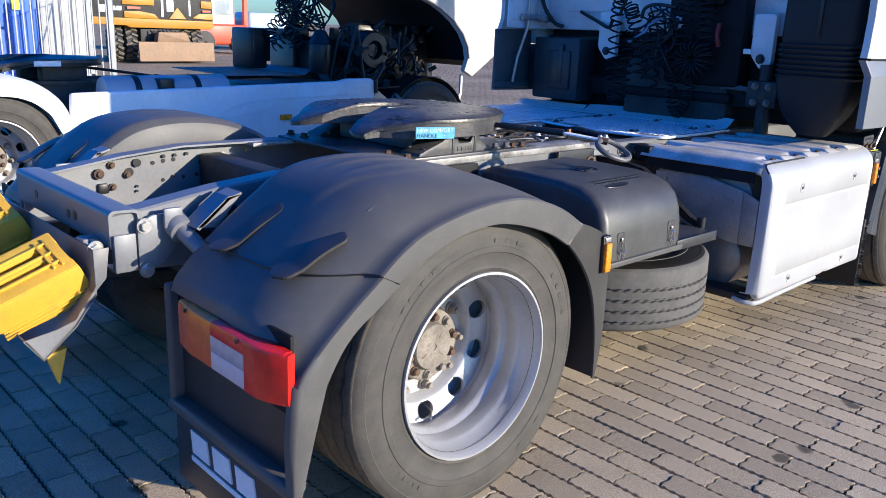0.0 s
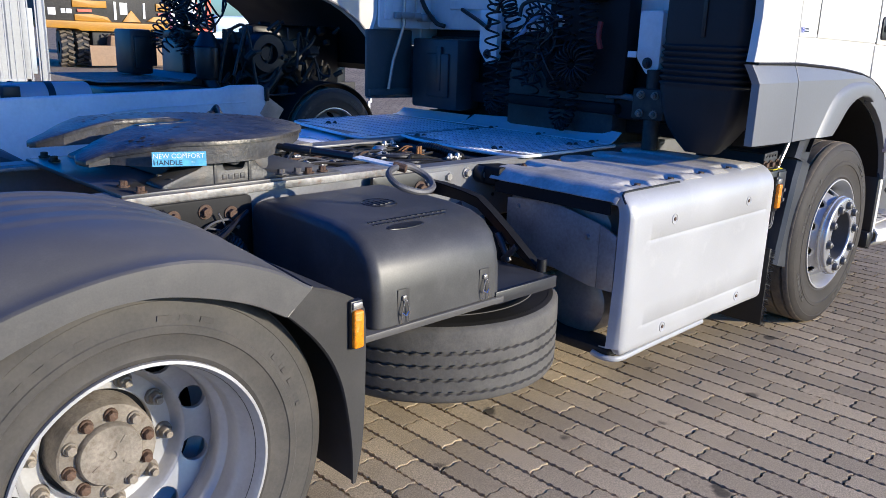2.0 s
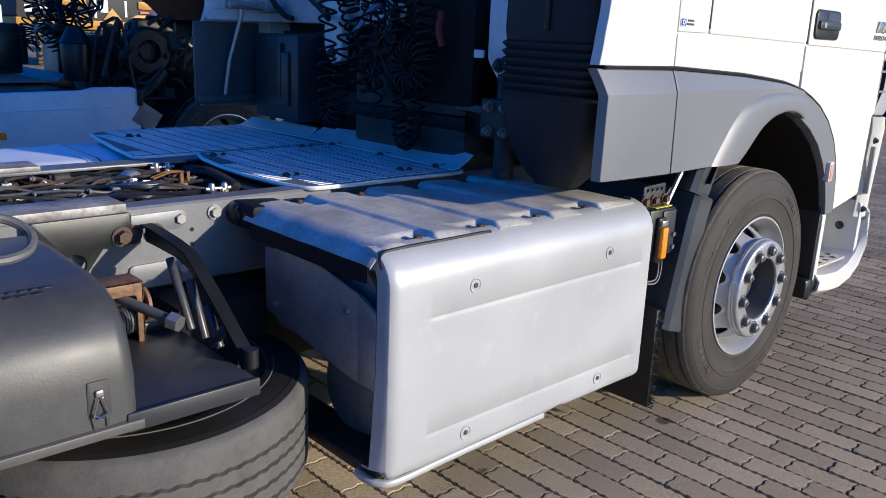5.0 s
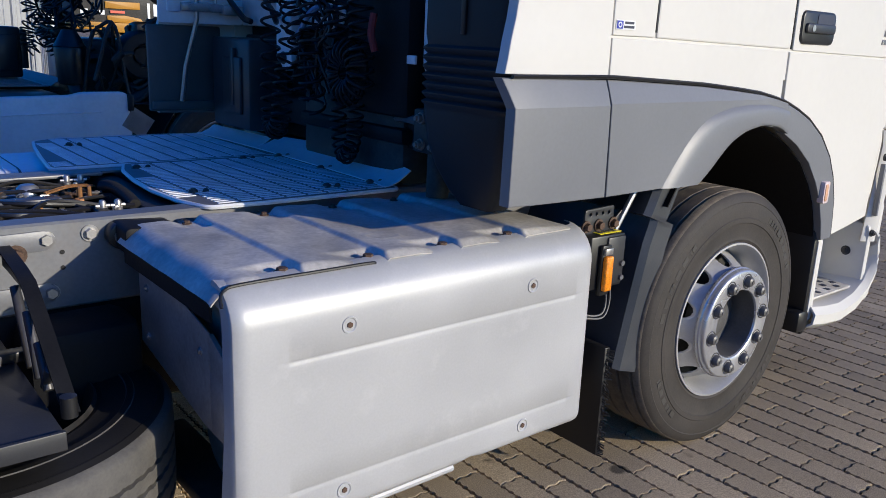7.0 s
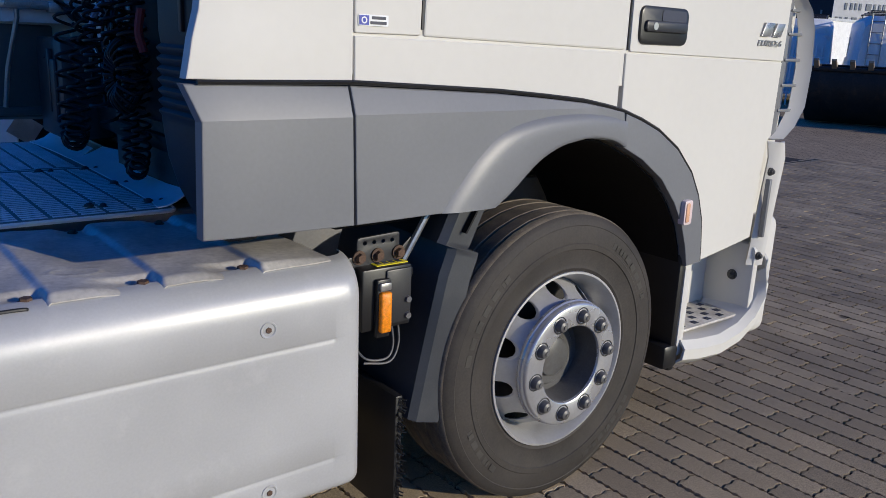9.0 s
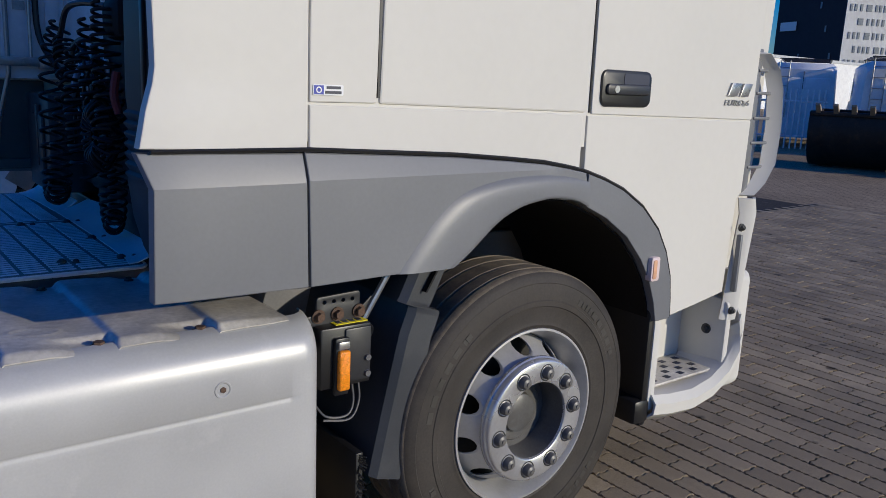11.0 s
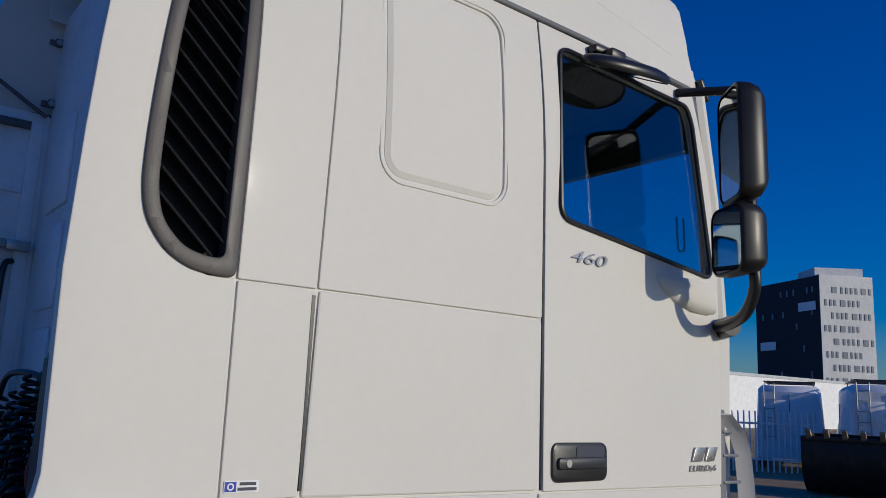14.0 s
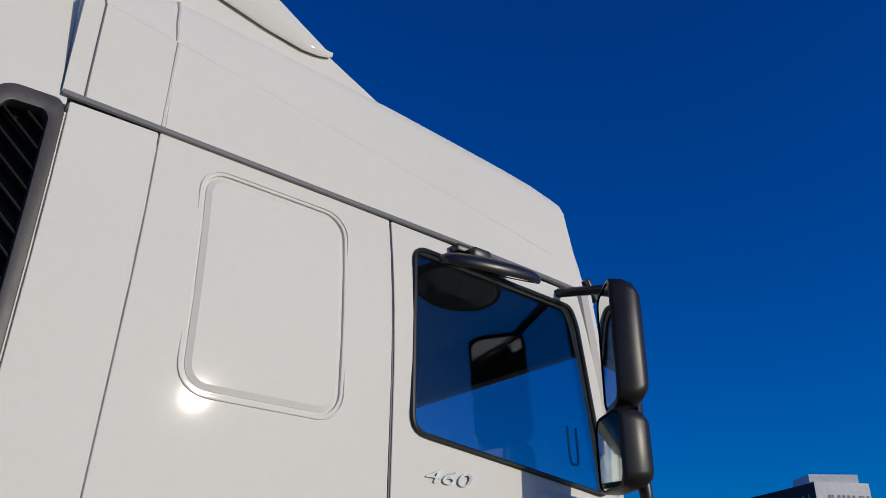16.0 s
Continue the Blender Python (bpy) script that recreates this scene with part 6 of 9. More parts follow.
for s in (-1, 1):
    part("roof_rib", tube([Vector((3.253 + 0.02 * (z - 3.06), s * (y - 0.002), z)) for y, z in roof_section(3.253)[:9]], 0.006, 6), WHITE, roof)
    crease = []
    for x in np.linspace(3.06, 4.84, 14):
        half = roof_section(x)
        crease.append(Vector((x, s * (half[2][0] - 0.004), half[2][1] + 0.004)))
    part("roof_crease", tube(crease, 0.0045, 6), WHITE, roof)
    part("roof_joint", tube([Vector((3.045, s * (y + 0.001), z)) for y, z in roof_section(3.045)[:9]], 0.003, 5), SKIRT, roof)
    fr_rows = []
    for z in (3.06, 3.25, 3.45, 3.62, 3.75):
        k = (z - 3.06)
        fr_rows.append([(2.985, s * (1.165 - 0.16 * k), z), (2.80, s * (1.165 - 0.15 * k), z), (2.66 + 0.10 * k, s * (1.16 - 0.14 * k), z)])
    for z, xr in ((3.86, 2.80), (3.95, 2.87), (4.00, 2.95)):
        y = s * (1.165 - 0.15 * (z - 3.06))
        fr_rows.append([(3.06, y, z), ((3.06 + xr) / 2, y, z), (xr, y, z)])
    part("roof_side_fairing", sheet(fr_rows, 0.02), WHITE, cab, "white upper side fairing")
# air deflector on the roof
rows = []
for x, z in ((4.20, 3.52), (4.12, 3.556), (3.98, 3.622), (3.837, 3.690), (3.70, 3.76), (3.40, 3.900), (3.10, 3.985), (2.90, 4.01)):
    hw = 1.05 - 0.02 * (4.16 - x)
    rows.append([(x, -hw, 3.46), (x, -hw + 0.004, z - 0.035), (x, -hw + 0.03, z - 0.005), (x - 0.01, -0.5, z + 0.035), (x - 0.01, 0, z + 0.045), (x - 0.01, 0.5, z + 0.035), (x, hw - 0.03, z - 0.005), (x, hw - 0.004, z - 0.035), (x, hw, 3.46)])
defl = part("roof_deflector", sheet(rows, 0.012), WHITE, cab, "white roof air deflector", 40)
for s in (-1, 1):
    wing = []
    for x, z0, z1 in ((3.815, 3.664, 3.690), (3.80, 3.652, 3.698), (3.76, 3.640, 3.722), (3.70, 3.636, 3.757), (3.56, 3.654, 3.842), (3.40, 3.690, 3.912), (3.10, 3.75, 3.998), (2.90, 3.77, 4.025)):
        hw = 1.066 - 0.02 * (4.16 - x)
        wing.append([(x, s * (hw - 0.006), z0), (x, s * hw, z0 + 0.008), (x, s * hw, (z0 + z1) / 2), (x, s * (hw - 0.004), z1 - 0.025), (x, s * (hw - 0.04), z1 + 0.005), (x, s * (hw - 0.10), z1 + 0.012)])
    part("deflector_wing", sheet(wing, 0.010), WHITE, defl, "", 40)

# rear wall, floor, front and interior
rear_wall = part("rear_wall", box(2.985, 3.02, -1.13, 1.13, 1.50, 3.50, 0.01), WHITE_OLD, cab, "white pressed rear cab wall in shade")
for y in (-0.75, -0.25, 0.25, 0.75):
    for z0, z1 in ((1.62, 1.98), (2.06, 2.42), (2.5, 2.9)):
        part("pressed_panel", box(2.972, 2.99, y - 0.19, y + 0.19, z0, z1, 0.012), WHITE_OLD, rear_wall)
part("cab_floor", join(box(3.0, 5.05, -1.12, 1.12, 1.40, 1.46, 0.01)), DARK, cab)
part("front_panel", join(plate(soften([(-1.10, 0.75), (1.10, 0.75), (1.13, 2.10), (-1.13, 2.10)], 0.05), 5.05, 5.16, "x", (), 0.02), box(5.0, 5.18, -1.18, 1.18, 0.32, 0.85, 0.05, 3)), WHITE, cab, "white cab front and bumper")
part("windscreen", plate(soften([(-1.08, 2.12), (1.08, 2.12), (1.02, 3.06), (-1.02, 3.06)], 0.06), 5.07, 5.08, "x"), GLASS, cab, "windscreen").visible_shadow = False
for s in (-1, 1):
    part("door_pillar", tube([(5.06, s * 1.13, 2.10), (5.05, s * 1.11, 2.6), (5.01, s * 1.08, 3.06)], 0.045, 10), WHITE, cab)
part("sun_visor", box(4.98, 5.04, -1.04, 1.04, 2.815, 3.06, 0.01), BLACK, cab, "dark visor band over the windscreen")
part("head_liner", join(box(3.05, 4.98, -1.08, 1.08, 3.03, 3.05), box(3.03, 3.06, -1.1, 1.1, 1.46, 3.04), box(3.05, 4.02, -1.12, -1.10, 1.5, 3.03), box(3.05, 4.02, 1.10, 1.12, 1.5, 3.03)), LINER, cab, "grey cab lining")
part("dashboard", box(4.60, 5.04, -1.05, 1.05, 1.55, 2.12, 0.06, 3), BLACK, cab, "dark dashboard")
part("steering_wheel", moved(join(lathe([(0.225, -0.014), (0.239, 0.0), (0.225, 0.014), (0.211, 0.0)], 40, (0, 0, 0), "z", True), box(-0.21, 0.21, -0.02, 0.02, -0.01, 0.01, 0.005), cyl((0, 0, -0.2), (0, 0, 0), 0.05)), Matrix.Translation((4.52, 0.60, 2.16)) @ Matrix.Rotation(radians(-28), 4, "Y")), BLACK, cab, "black steering wheel")
for s in (-1, 1):
    st = part("seat", join(box(3.75, 4.22, s * 0.62 - 0.25, s * 0.62 + 0.25, 1.62, 1.82, 0.06, 3), moved(box(-0.08, 0.08, -0.25, 0.25, 0, 0.62, 0.06, 3), Matrix.Translation((3.82, s * 0.62, 1.78)) @ Matrix.Rotation(radians(-10), 4, "Y"))), SEAT, cab, "dark cloth seat")
    part("headrest", box(3.68, 3.76, s * 0.62 - 0.14, s * 0.62 + 0.14, 2.36, 2.56, 0.04, 3), SEAT, st)
part("grab_strap", tube(smooth_path([(4.92, -1.05, 2.52), (4.93, -1.05, 2.40), (4.95, -1.05, 2.385), (4.97, -1.05, 2.40), (4.965, -1.05, 2.52)], 5), 0.005, 6), BLACK, cab)

# mirrors
HOUSING = pbr("black_mirror_housing", (0.014, 0.013, 0.012), 0.36, 0, 0.2, 4, 200, 0.004, spec=0.28)
for s in (-1, 1):
    def M(bm):
        return moved(bm, Matrix.Diagonal((1, -s, 1, 1)))
    for nm, (x0, x1), (z0, z1), lb in (("main_mirror", (4.765, 4.965), (2.490, 2.930), "tall black mirror housing"), ("wide_mirror", (4.735, 4.985), (2.228, 2.478), "square black wide-angle mirror")):
        zc, h = (z0 + z1) / 2, (z1 - z0) / 2
        rows = []
        for k, (dx, sc) in enumerate(((0.0, 0.93), (0.004, 0.985), (0.015, 1.0), (0.05, 1.0), (0.085, 0.94), (0.108, 0.80), (0.118, 0.5), (0.12, 0.1))):
            ring = []
            for u, v in rounded(-0.112 * sc, 0.112 * sc, -h * sc, h * sc, 0.045 * sc, 5):
                ring.append((x0 + dx, -1.395 + u + 0.02 * v, zc + v))
            ring.append(ring[0])
            rows.append(ring)
        hs = M(sheet(rows))
        turn = Matrix.Translation((x0, s * 1.395, 0)) @ Matrix.Rotation(radians(s * (38 if nm == "main_mirror" else 29)), 4, "Z") @ Matrix.Translation((-x0, -s * 1.395, 0))
        hob = part(nm, moved(hs, turn), HOUSING, cab, lb, 50)
        gl = plate([(-1.395 + u + 0.02 * v, zc + v) for u, v in rounded(-0.098, 0.098, -h * 0.90, h * 0.90, 0.04, 5)], x0 + 0.004, x0 + 0.008, "x")
        part("mirror_glass", moved(M(gl), turn), MIRROR, hob, "mirror glass")
    part("mirror_arm", [M(tube(smooth_path([(4.83, -1.13, 3.005), (4.86, -1.25, 2.985), (4.90, -1.40, 2.955), (4.90, -1.43, 2.90)], 6), 0.018, 10)), M(tube(smooth_path([(4.855, -1.43, 2.28), (4.865, -1.425, 2.19), (4.905, -1.36, 2.11), (4.96, -1.26, 2.08), (5.0, -1.18, 2.078)], 6), 0.022, 12)),
                                  M(tube([(4.87, -1.42, 2.53), (4.87, -1.42, 2.45)], 0.018, 10)), M(tube(smooth_path([(5.02, -1.23, 2.08), (5.06, -1.15, 2.07)], 4), 0.04, 12))], BLACK, cab, "black mirror arms")
    kt = Matrix.Translation((4.400, s * 1.225, 2.945)) @ Matrix.Rotation(radians(-s * 24), 4, "X") @ Matrix.Rotation(radians(-5), 4, "Y")
    rows = []
    for dz, sc in ((0.040, 0.10), (0.038, 0.40), (0.034, 0.68), (0.025, 0.88), (0.014, 0.98), (0.0, 1.0), (-0.010, 0.98), (-0.010, 0.90)):
        rows.append([(0.215 * sc * math.cos(a), 0.098 * sc * math.sin(a), dz) for a in [2 * math.pi * i / 32 for i in range(33)]])
    kerb = part("kerb_mirror", moved(sheet(rows), kt), BLACK, cab, "oval black kerb mirror over the window", 50)
    part("mirror_glass", moved(plate(circle(0, 0, 0.090, 28, 2.15), -0.008, -0.005, "z"), kt), MIRROR, kerb)
    part("bracket", M(join(box(4.28, 4.42, -1.19, -1.13, 3.000, 3.030, 0.008), box(4.32, 4.40, -1.23, -1.16, 2.975, 3.015, 0.010))), BLACK, kerb)
    cover = []
    for x, z0, z1, d in ((4.615, 2.215, 2.235, 0.0), (4.65, 2.182, 2.236, 0.010), (4.73, 2.140, 2.240, 0.024), (4.84, 2.116, 2.242, 0.034), (4.95, 2.114, 2.240, 0.034), (4.99, 2.120, 2.236, 0.022)):
        y = SY(x, 2.17)
        cover.append([(x, y + 0.01, z0), (x, y - d * 0.6, z0 + 0.006), (x, y - d, z0 + 0.3 * (z1 - z0)), (x, y - d * 0.95, z0 + 0.75 * (z1 - z0)), (x, y - d * 0.5, z1), (x, y + 0.01, z1)])
    part("mirror_cover", M(sheet(cover, 0.008)), WHITE, cab, "white cover of the mirror arm", 60)
part("wiper_fin", moved(box(-0.01, 0.01, -0.02, 0.02, 0, 0.10, 0.006), Matrix.Translation((5.10, -1.08, 3.05)) @ Matrix.Rotation(radians(-30), 4, "Y")), BLACK, cab)

# front corner deflector, step well and bumper corner
for s in (-1, 1):
    def M(bm):
        return moved(bm, Matrix.Diagonal((1, -s, 1, 1)))
    rows = []
    for z, x in ((1.175, 5.06), (1.22, 5.13), (1.30, 5.19), (1.45, 5.20), (1.60, 5.18), (1.68, 5.14), (1.74, 5.06)):
        rows.append([(x - 0.045, -1.155, z), (x - 0.01, -1.185, z), (x, -1.20, z), (x + 0.008, -1.185, z), (x - 0.01, -1.16, z)])
    cd = part("corner_deflector", M(sheet(rows, 0.008)), WHITE, cab, "white air deflector fin at the cab corner")
    for z in (1.28, 1.38, 1.48, 1.58, 1.67):
        part("fin_rib", M(box(5.05, 5.17, -1.165, -1.15, z, z + 0.012, 0.003)), SKIRT, cd)
    part("fin_back", M(box(5.03, 5.07, -1.16, -1.12, 1.17, 1.76, 0.005)), SKIRT, cd)
    rows = []
    for z, x in ((0.66, 4.99), (0.75, 5.005), (0.95, 5.03), (1.10, 5.05), (1.165, 5.03)):
        rows.append([(x - 0.055, -1.185, z), (x - 0.02, -1.215, z), (x + 0.01, -1.22, z), (x + 0.06, -1.19, z)])
    fe = part("front_edge", M(sheet(rows, 0.012)), WHITE, cab, "white front edge below the door")
    part("slot", M(box(4.968, 4.985, -1.222, -1.20, 0.78, 1.02, 0.004)), SKIRT, fe)
    for z in (1.05, 0.70):
        piece("bolt", CAPNUT, Matrix.Translation((4.975, s * 1.215, z)) @ (Matrix() if s < 0 else Matrix.Rotation(math.pi, 4, "Z")) @ Matrix.Diagonal((0.6, 0.6, 0.6, 1)), fe)
    # step well
    rows = []
    prof = [(4.49, 0.352), (4.60, 0.335), (4.75, 0.325), (4.88, 0.350), (4.97, 0.40), (5.03, 0.48), (5.045, 0.56), (5.02, 0.64)]
    for x, z in prof:
        rows.append([(x, -1.00, z + 0.06), (x, -1.17, z + 0.075), (x, -1.215, z + 0.070), (x, -1.235, z + 0.045), (x - 0.003, -1.232, z + 0.01), (x - 0.01, -1.20, z - 0.015), (x - 0.01, -1.05, z - 0.03)])
    step = part("step", M(sheet(rows, 0.01)), WHITE, cab, "white cab step with a perforated tread")
    part("tread", M(box(4.52, 4.93, -1.19, -0.98, 0.440, 0.452, 0.004)), ALUTOP, step)
    hl = bmesh.new()
    for i in range(8):
        for j in range(4):
            if (i + j) % 2 == 0:
                merge(hl, box(4.56 + 0.044 * i, 4.588 + 0.044 * i, -1.17 + 0.042 * j, -1.145 + 0.042 * j, 0.4515, 0.4535))
    tagged(part("tread_holes", M(hl), INK, step), kind="stuff")
    part("well_back", M(box(4.50, 5.0, -0.99, -0.97, 0.40, 0.80, 0.01)), WHITE, step)
    part("well_front", M(plate(soften([(-1.21, 0.40), (-1.21, 0.74), (-0.98, 0.76), (-0.98, 0.42)], 0.03), 4.955, 4.985, "x", (), 0.01)), WHITE, step)
    part("well_rear", M(plate(soften([(-1.215, 0.36), (-1.215, 0.735), (-0.98, 0.735), (-0.98, 0.36)], 0.02), 4.475, 4.51, "x", (), 0.006)), WHITE, step)
    piece("bolt", CAPNUT, Matrix.Translation((4.953, s * 1.12, 0.60)) @ Matrix.Rotation(radians(-90), 4, "Z") @ Matrix.Diagonal((0.8, 0.8, 0.8, 1)), step)
    part("arch_flap", M(join(box(4.44, 4.475, -1.215, -0.6, 0.31, 0.80, 0.01), box(4.40, 4.49, -1.22, -1.0, 0.32, 0.42, 0.02))), BLACK, cab)

# wheel guard behind the front wheel and the switch box
gp = [(3.428, 1.085), (3.402, 1.03), (3.370, 0.962), (3.362, 0.950), (3.404, 0.934), (3.400, 0.915), (3.376, 0.852), (3.345, 0.72), (3.318, 0.60), (3.280, 0.42)]
rows = [[(x - 0.040, -0.62, z), (x - 0.040, -1.10, z), (x - 0.036, -1.160, z - 0.002), (x - 0.016, -1.178, z - 0.010), (x + 0.062, -1.184, z - 0.03), (x + 0.068, -1.15, z - 0.03)] for x, z in gp]
FRONTGUARD = pbr("slate_guard_plastic", (0.046, 0.050, 0.058), 0.36, 0, 0.12, 4, 200, 0.005, dirt=(0.10, 0.10, 0.10), dirt_amount=0.3)
gd = part("front_guard", sheet(rows, 0.008), FRONTGUARD, truck, "dark plastic guard behind the front wheel")
part("far_guard", [box(3.22, 3.25, 0.62, 1.17, 0.38, 1.05, 0.01), box(3.20, 3.225, 0.62, 1.16, 0.10, 0.50, 0.004), box(2.96, 3.22, 0.66, 1.10, 0.55, 1.0, 0.02)], BLACK, truck, "black guard and box before the far front wheel")
fl = part("rubber_flap", box(3.20, 3.225, -1.16, -0.62, 0.10, 0.50, 0.004), BLACK, gd, "frayed black rubber flap")
random.seed(9)
fray = bmesh.new()
for k in range(60):
    z = 0.10 + 0.40 * k / 60
    merge(fray, tube([(3.21, -1.158, z), (3.212 + random.uniform(-0.01, 0.02), -1.172 - random.uniform(0, 0.012), z - random.uniform(0, 0.014))], 0.0025, 4))
part("frayed_edge", fray, BLACK, fl)
part("guard_stay", tube([(3.24, -1.12, 0.90), (3.34, -1.13, 1.07)], 0.010, 8), STEEL, gd)
sb = part("switch_box", box(3.075, 3.238, -1.165, -1.03, 0.722, 0.900, 0.006), BLACK, truck, "black switch box with amber marker and yellow label")
part("cover", box(3.150, 3.234, -1.172, -1.160, 0.735, 0.892, 0.004), GUARDPLASTIC, sb)
part("cover_screw", [cyl((3.222, -1.170, z), (3.222, -1.180, z), 0.011, 0.009, 8) for z in (0.752, 0.80)], CAST, sb)
part("yellow_label", plate([(3.13, -1.15), (3.235, -1.15), (3.235, -1.09), (3.13, -1.09)], 0.9005, 0.9025, "z"), LABELYELLOW, sb)
part("dark_bar", join(*[box(3.14 + 0.022 * k, 3.155 + 0.022 * k, -1.14, -1.10, 0.9025, 0.9035) for k in range(4)]), INK, sb)
mk = part("marker_holder", box(3.113, 3.157, -1.182, -1.165, 0.705, 0.872, 0.004), BLACK, sb)
part("amber_lens", box(3.118, 3.153, -1.198, -1.178, 0.722, 0.838, 0.006, 3), AMBER, mk, "amber side marker lens")
part("clip", box(3.118, 3.153, -1.192, -1.178, 0.842, 0.864, 0.003), STEEL, mk)
part("bracket", plate(soften([(3.05, 0.885), (3.05, 0.925), (3.085, 0.930), (3.085, 0.978), (3.225, 0.984), (3.225, 0.930), (3.265, 0.965), (3.285, 0.965), (3.235, 0.885)], 0.01), -1.120, -1.112, "y", [circle(x, 0.962, 0.006, 8) for x in (3.11, 3.14, 3.17, 3.20)], 0.002), GUARDPLASTIC, sb)
for x in (3.105, 3.165, 3.235):
    piece("bolt", RUSTBOLT, Matrix.Translation((x - 0.015, -1.122, 0.925)) @ Matrix.Diagonal((0.8, 0.8, 0.8, 1)), sb)
part("wire", join(tube(smooth_path([(3.19, -1.14, 0.73), (3.195, -1.145, 0.66), (3.17, -1.15, 0.625), (3.11, -1.14, 0.63), (3.09, -1.10, 0.66)], 6), 0.0035, 6), tube(smooth_path([(3.212, -1.14, 0.73), (3.214, -1.145, 0.66), (3.18, -1.15, 0.612), (3.10, -1.14, 0.62)], 6), 0.0035, 6)), CAST, sb)
part("wire_loop", tube(smooth_path([(3.238, -1.12, 0.89), (3.262, -1.13, 0.872), (3.255, -1.13, 0.845), (3.238, -1.12, 0.845)], 5), 0.004, 6), BLACK, sb)

# ---- the gap behind the cab ----
# air intake with bellows
rows = []
levels = [(0.985, 0.35), (1.03, 0.55), (1.10, 0.78), (1.18, 0.93), (1.27, 1.0)]
for k in range(7):
    z = 1.285 + 0.027 * k
    levels += [(z, 1.0), (z + 0.009, 1.045), (z + 0.014, 1.045), (z + 0.022, 0.97)]
levels += [(1.50, 1.0), (1.82, 0.98)]
for z, k in levels:
    ring = [(2.80 + u * k, -0.945 + v * k, z) for u, v in rounded(-0.11, 0.13, -0.205, 0.205, 0.05, 4)]
    rows.append(ring + [ring[0]])
HOSE = pbr("black_rubber_hose", (0.010, 0.010, 0.011), 0.5, 0, 0.2, 8, 200, 0.004, spec=0.3)
SKYHOSE = pbr("pale_blue_hose", (0.20, 0.32, 0.48), 0.5)
REDHOSE = pbr("dusty_red_hose", (0.20, 0.02, 0.02), 0.6)
INTAKE = pbr("black_intake_plastic", (0.018, 0.018, 0.020), 0.5, 0, 0.2, 4, 200, 0.006, spec=0.3)
intake = part("air_intake", sheet(rows), INTAKE, truck, "black plastic air intake with rubber bellows", 30)
part("intake_cap", box(2.70, 2.93, -1.14, -0.75, 1.80, 1.84, 0.02), BLACK, intake)
part("intake_rib", box(2.682, 2.695, -0.96, -0.94, 1.50, 1.80, 0.003), BLACK, intake)
# far inner fairing, in shade, with rods and rails
part("inner_flap", join(box(2.53, 2.90, 1.19, 1.215, 1.08, 1.49, 0.01), box(2.54, 2.89, 1.17, 1.195, 1.09, 1.13, 0.006)), FENDER, truck, "dark inner skirt flap")
for z in (1.575, 2.375):
    br = part("rod_bracket", join(box(2.66, 2.86, 1.065, 1.10, z - 0.020, z + 0.020, 0.004), box(2.86, 2.96, 1.05, 1.112, z - 0.03, z + 0.015, 0.004)), STEEL, truck, "steel bracket on the inner fairing")
    for x in (2.70, 2.80, 2.92):
        piece("bolt", SMALLBOLT, Matrix.Translation((x, 1.063, z)), br)
part("rod", [tube([(2.672, 1.150, 1.13), (2.690, 1.130, 1.30), (2.735, 1.085, 1.52), (2.735, 1.085, 3.0)], 0.011, 10), tube([(2.83, 1.085, 1.58), (2.83, 1.085, 2.36)], 0.008, 8)], STEEL, truck, "bare steel rod on the inner fairing")
part("cable", join(tube(smooth_path([(2.90, 1.09, 2.30), (2.865, 1.08, 2.26), (2.86, 1.08, 2.0), (2.865, 1.08, 1.70), (2.93, 1.02, 1.55), (2.95, 0.95, 1.52)], 6), 0.014, 8)), BLACK, truck, "black cable on the inner fairing")
inner = join(plate(soften([(2.56, 1.50), (2.985, 1.50), (2.985, 3.02), (2.60, 3.02)], 0.02), 1.115, 1.128, "y", (), 0.003))
for x0, x1, z0, z1 in ((2.60, 2.66, 1.55, 2.98), (2.90, 2.96, 1.55, 2.98), (2.66, 2.90, 1.92, 1.945), (2.66, 2.90, 2.62, 2.645)):
    merge(inner, box(x0, x1, 1.102, 1.120, z0, z1, 0.008))
part("inner_fairing", inner, WHITE_OLD, truck, "white inside of the far side fairing")
part("maker_plate", box(2.77, 2.82, 1.110, 1.114, 1.80, 1.84), STEEL, truck)
for z in (3.07, 3.38):
    cl = part("rod_clip", join(box(2.93, 3.0, 1.085, 1.112, z - 0.014, z + 0.014, 0.004), box(2.955, 2.985, 1.07, 1.09, z - 0.020, z + 0.020, 0.004)), CAST, truck, "grey clip on the inner fairing")
    piece("bolt", SMALLBOLT, Matrix.Translation((2.97, 1.069, z)), cl)
part("strut", tube([(2.74, 1.085, 3.13), (2.96, 1.085, 3.00)], 0.010, 8), CAST, truck, "thin strut on the inner fairing")
part("strut_bracket", box(2.72, 2.90, 1.08, 1.112, 2.93, 2.965, 0.004), CAST, truck)
# black box and white legs
sbx = part("storage_box", box(2.80, 3.0, 0.675, 1.075, 1.03, 1.445, 0.015), GUARDPLASTIC, truck, "black plastic box behind the cab")
part("box_lid", box(2.785, 2.805, 0.74, 0.93, 1.10, 1.36, 0.008), GUARDPLASTIC, sbx)
part("box_rib", box(2.780, 2.800, 0.80, 0.84, 1.14, 1.40, 0.004), GUARDPLASTIC, sbx)
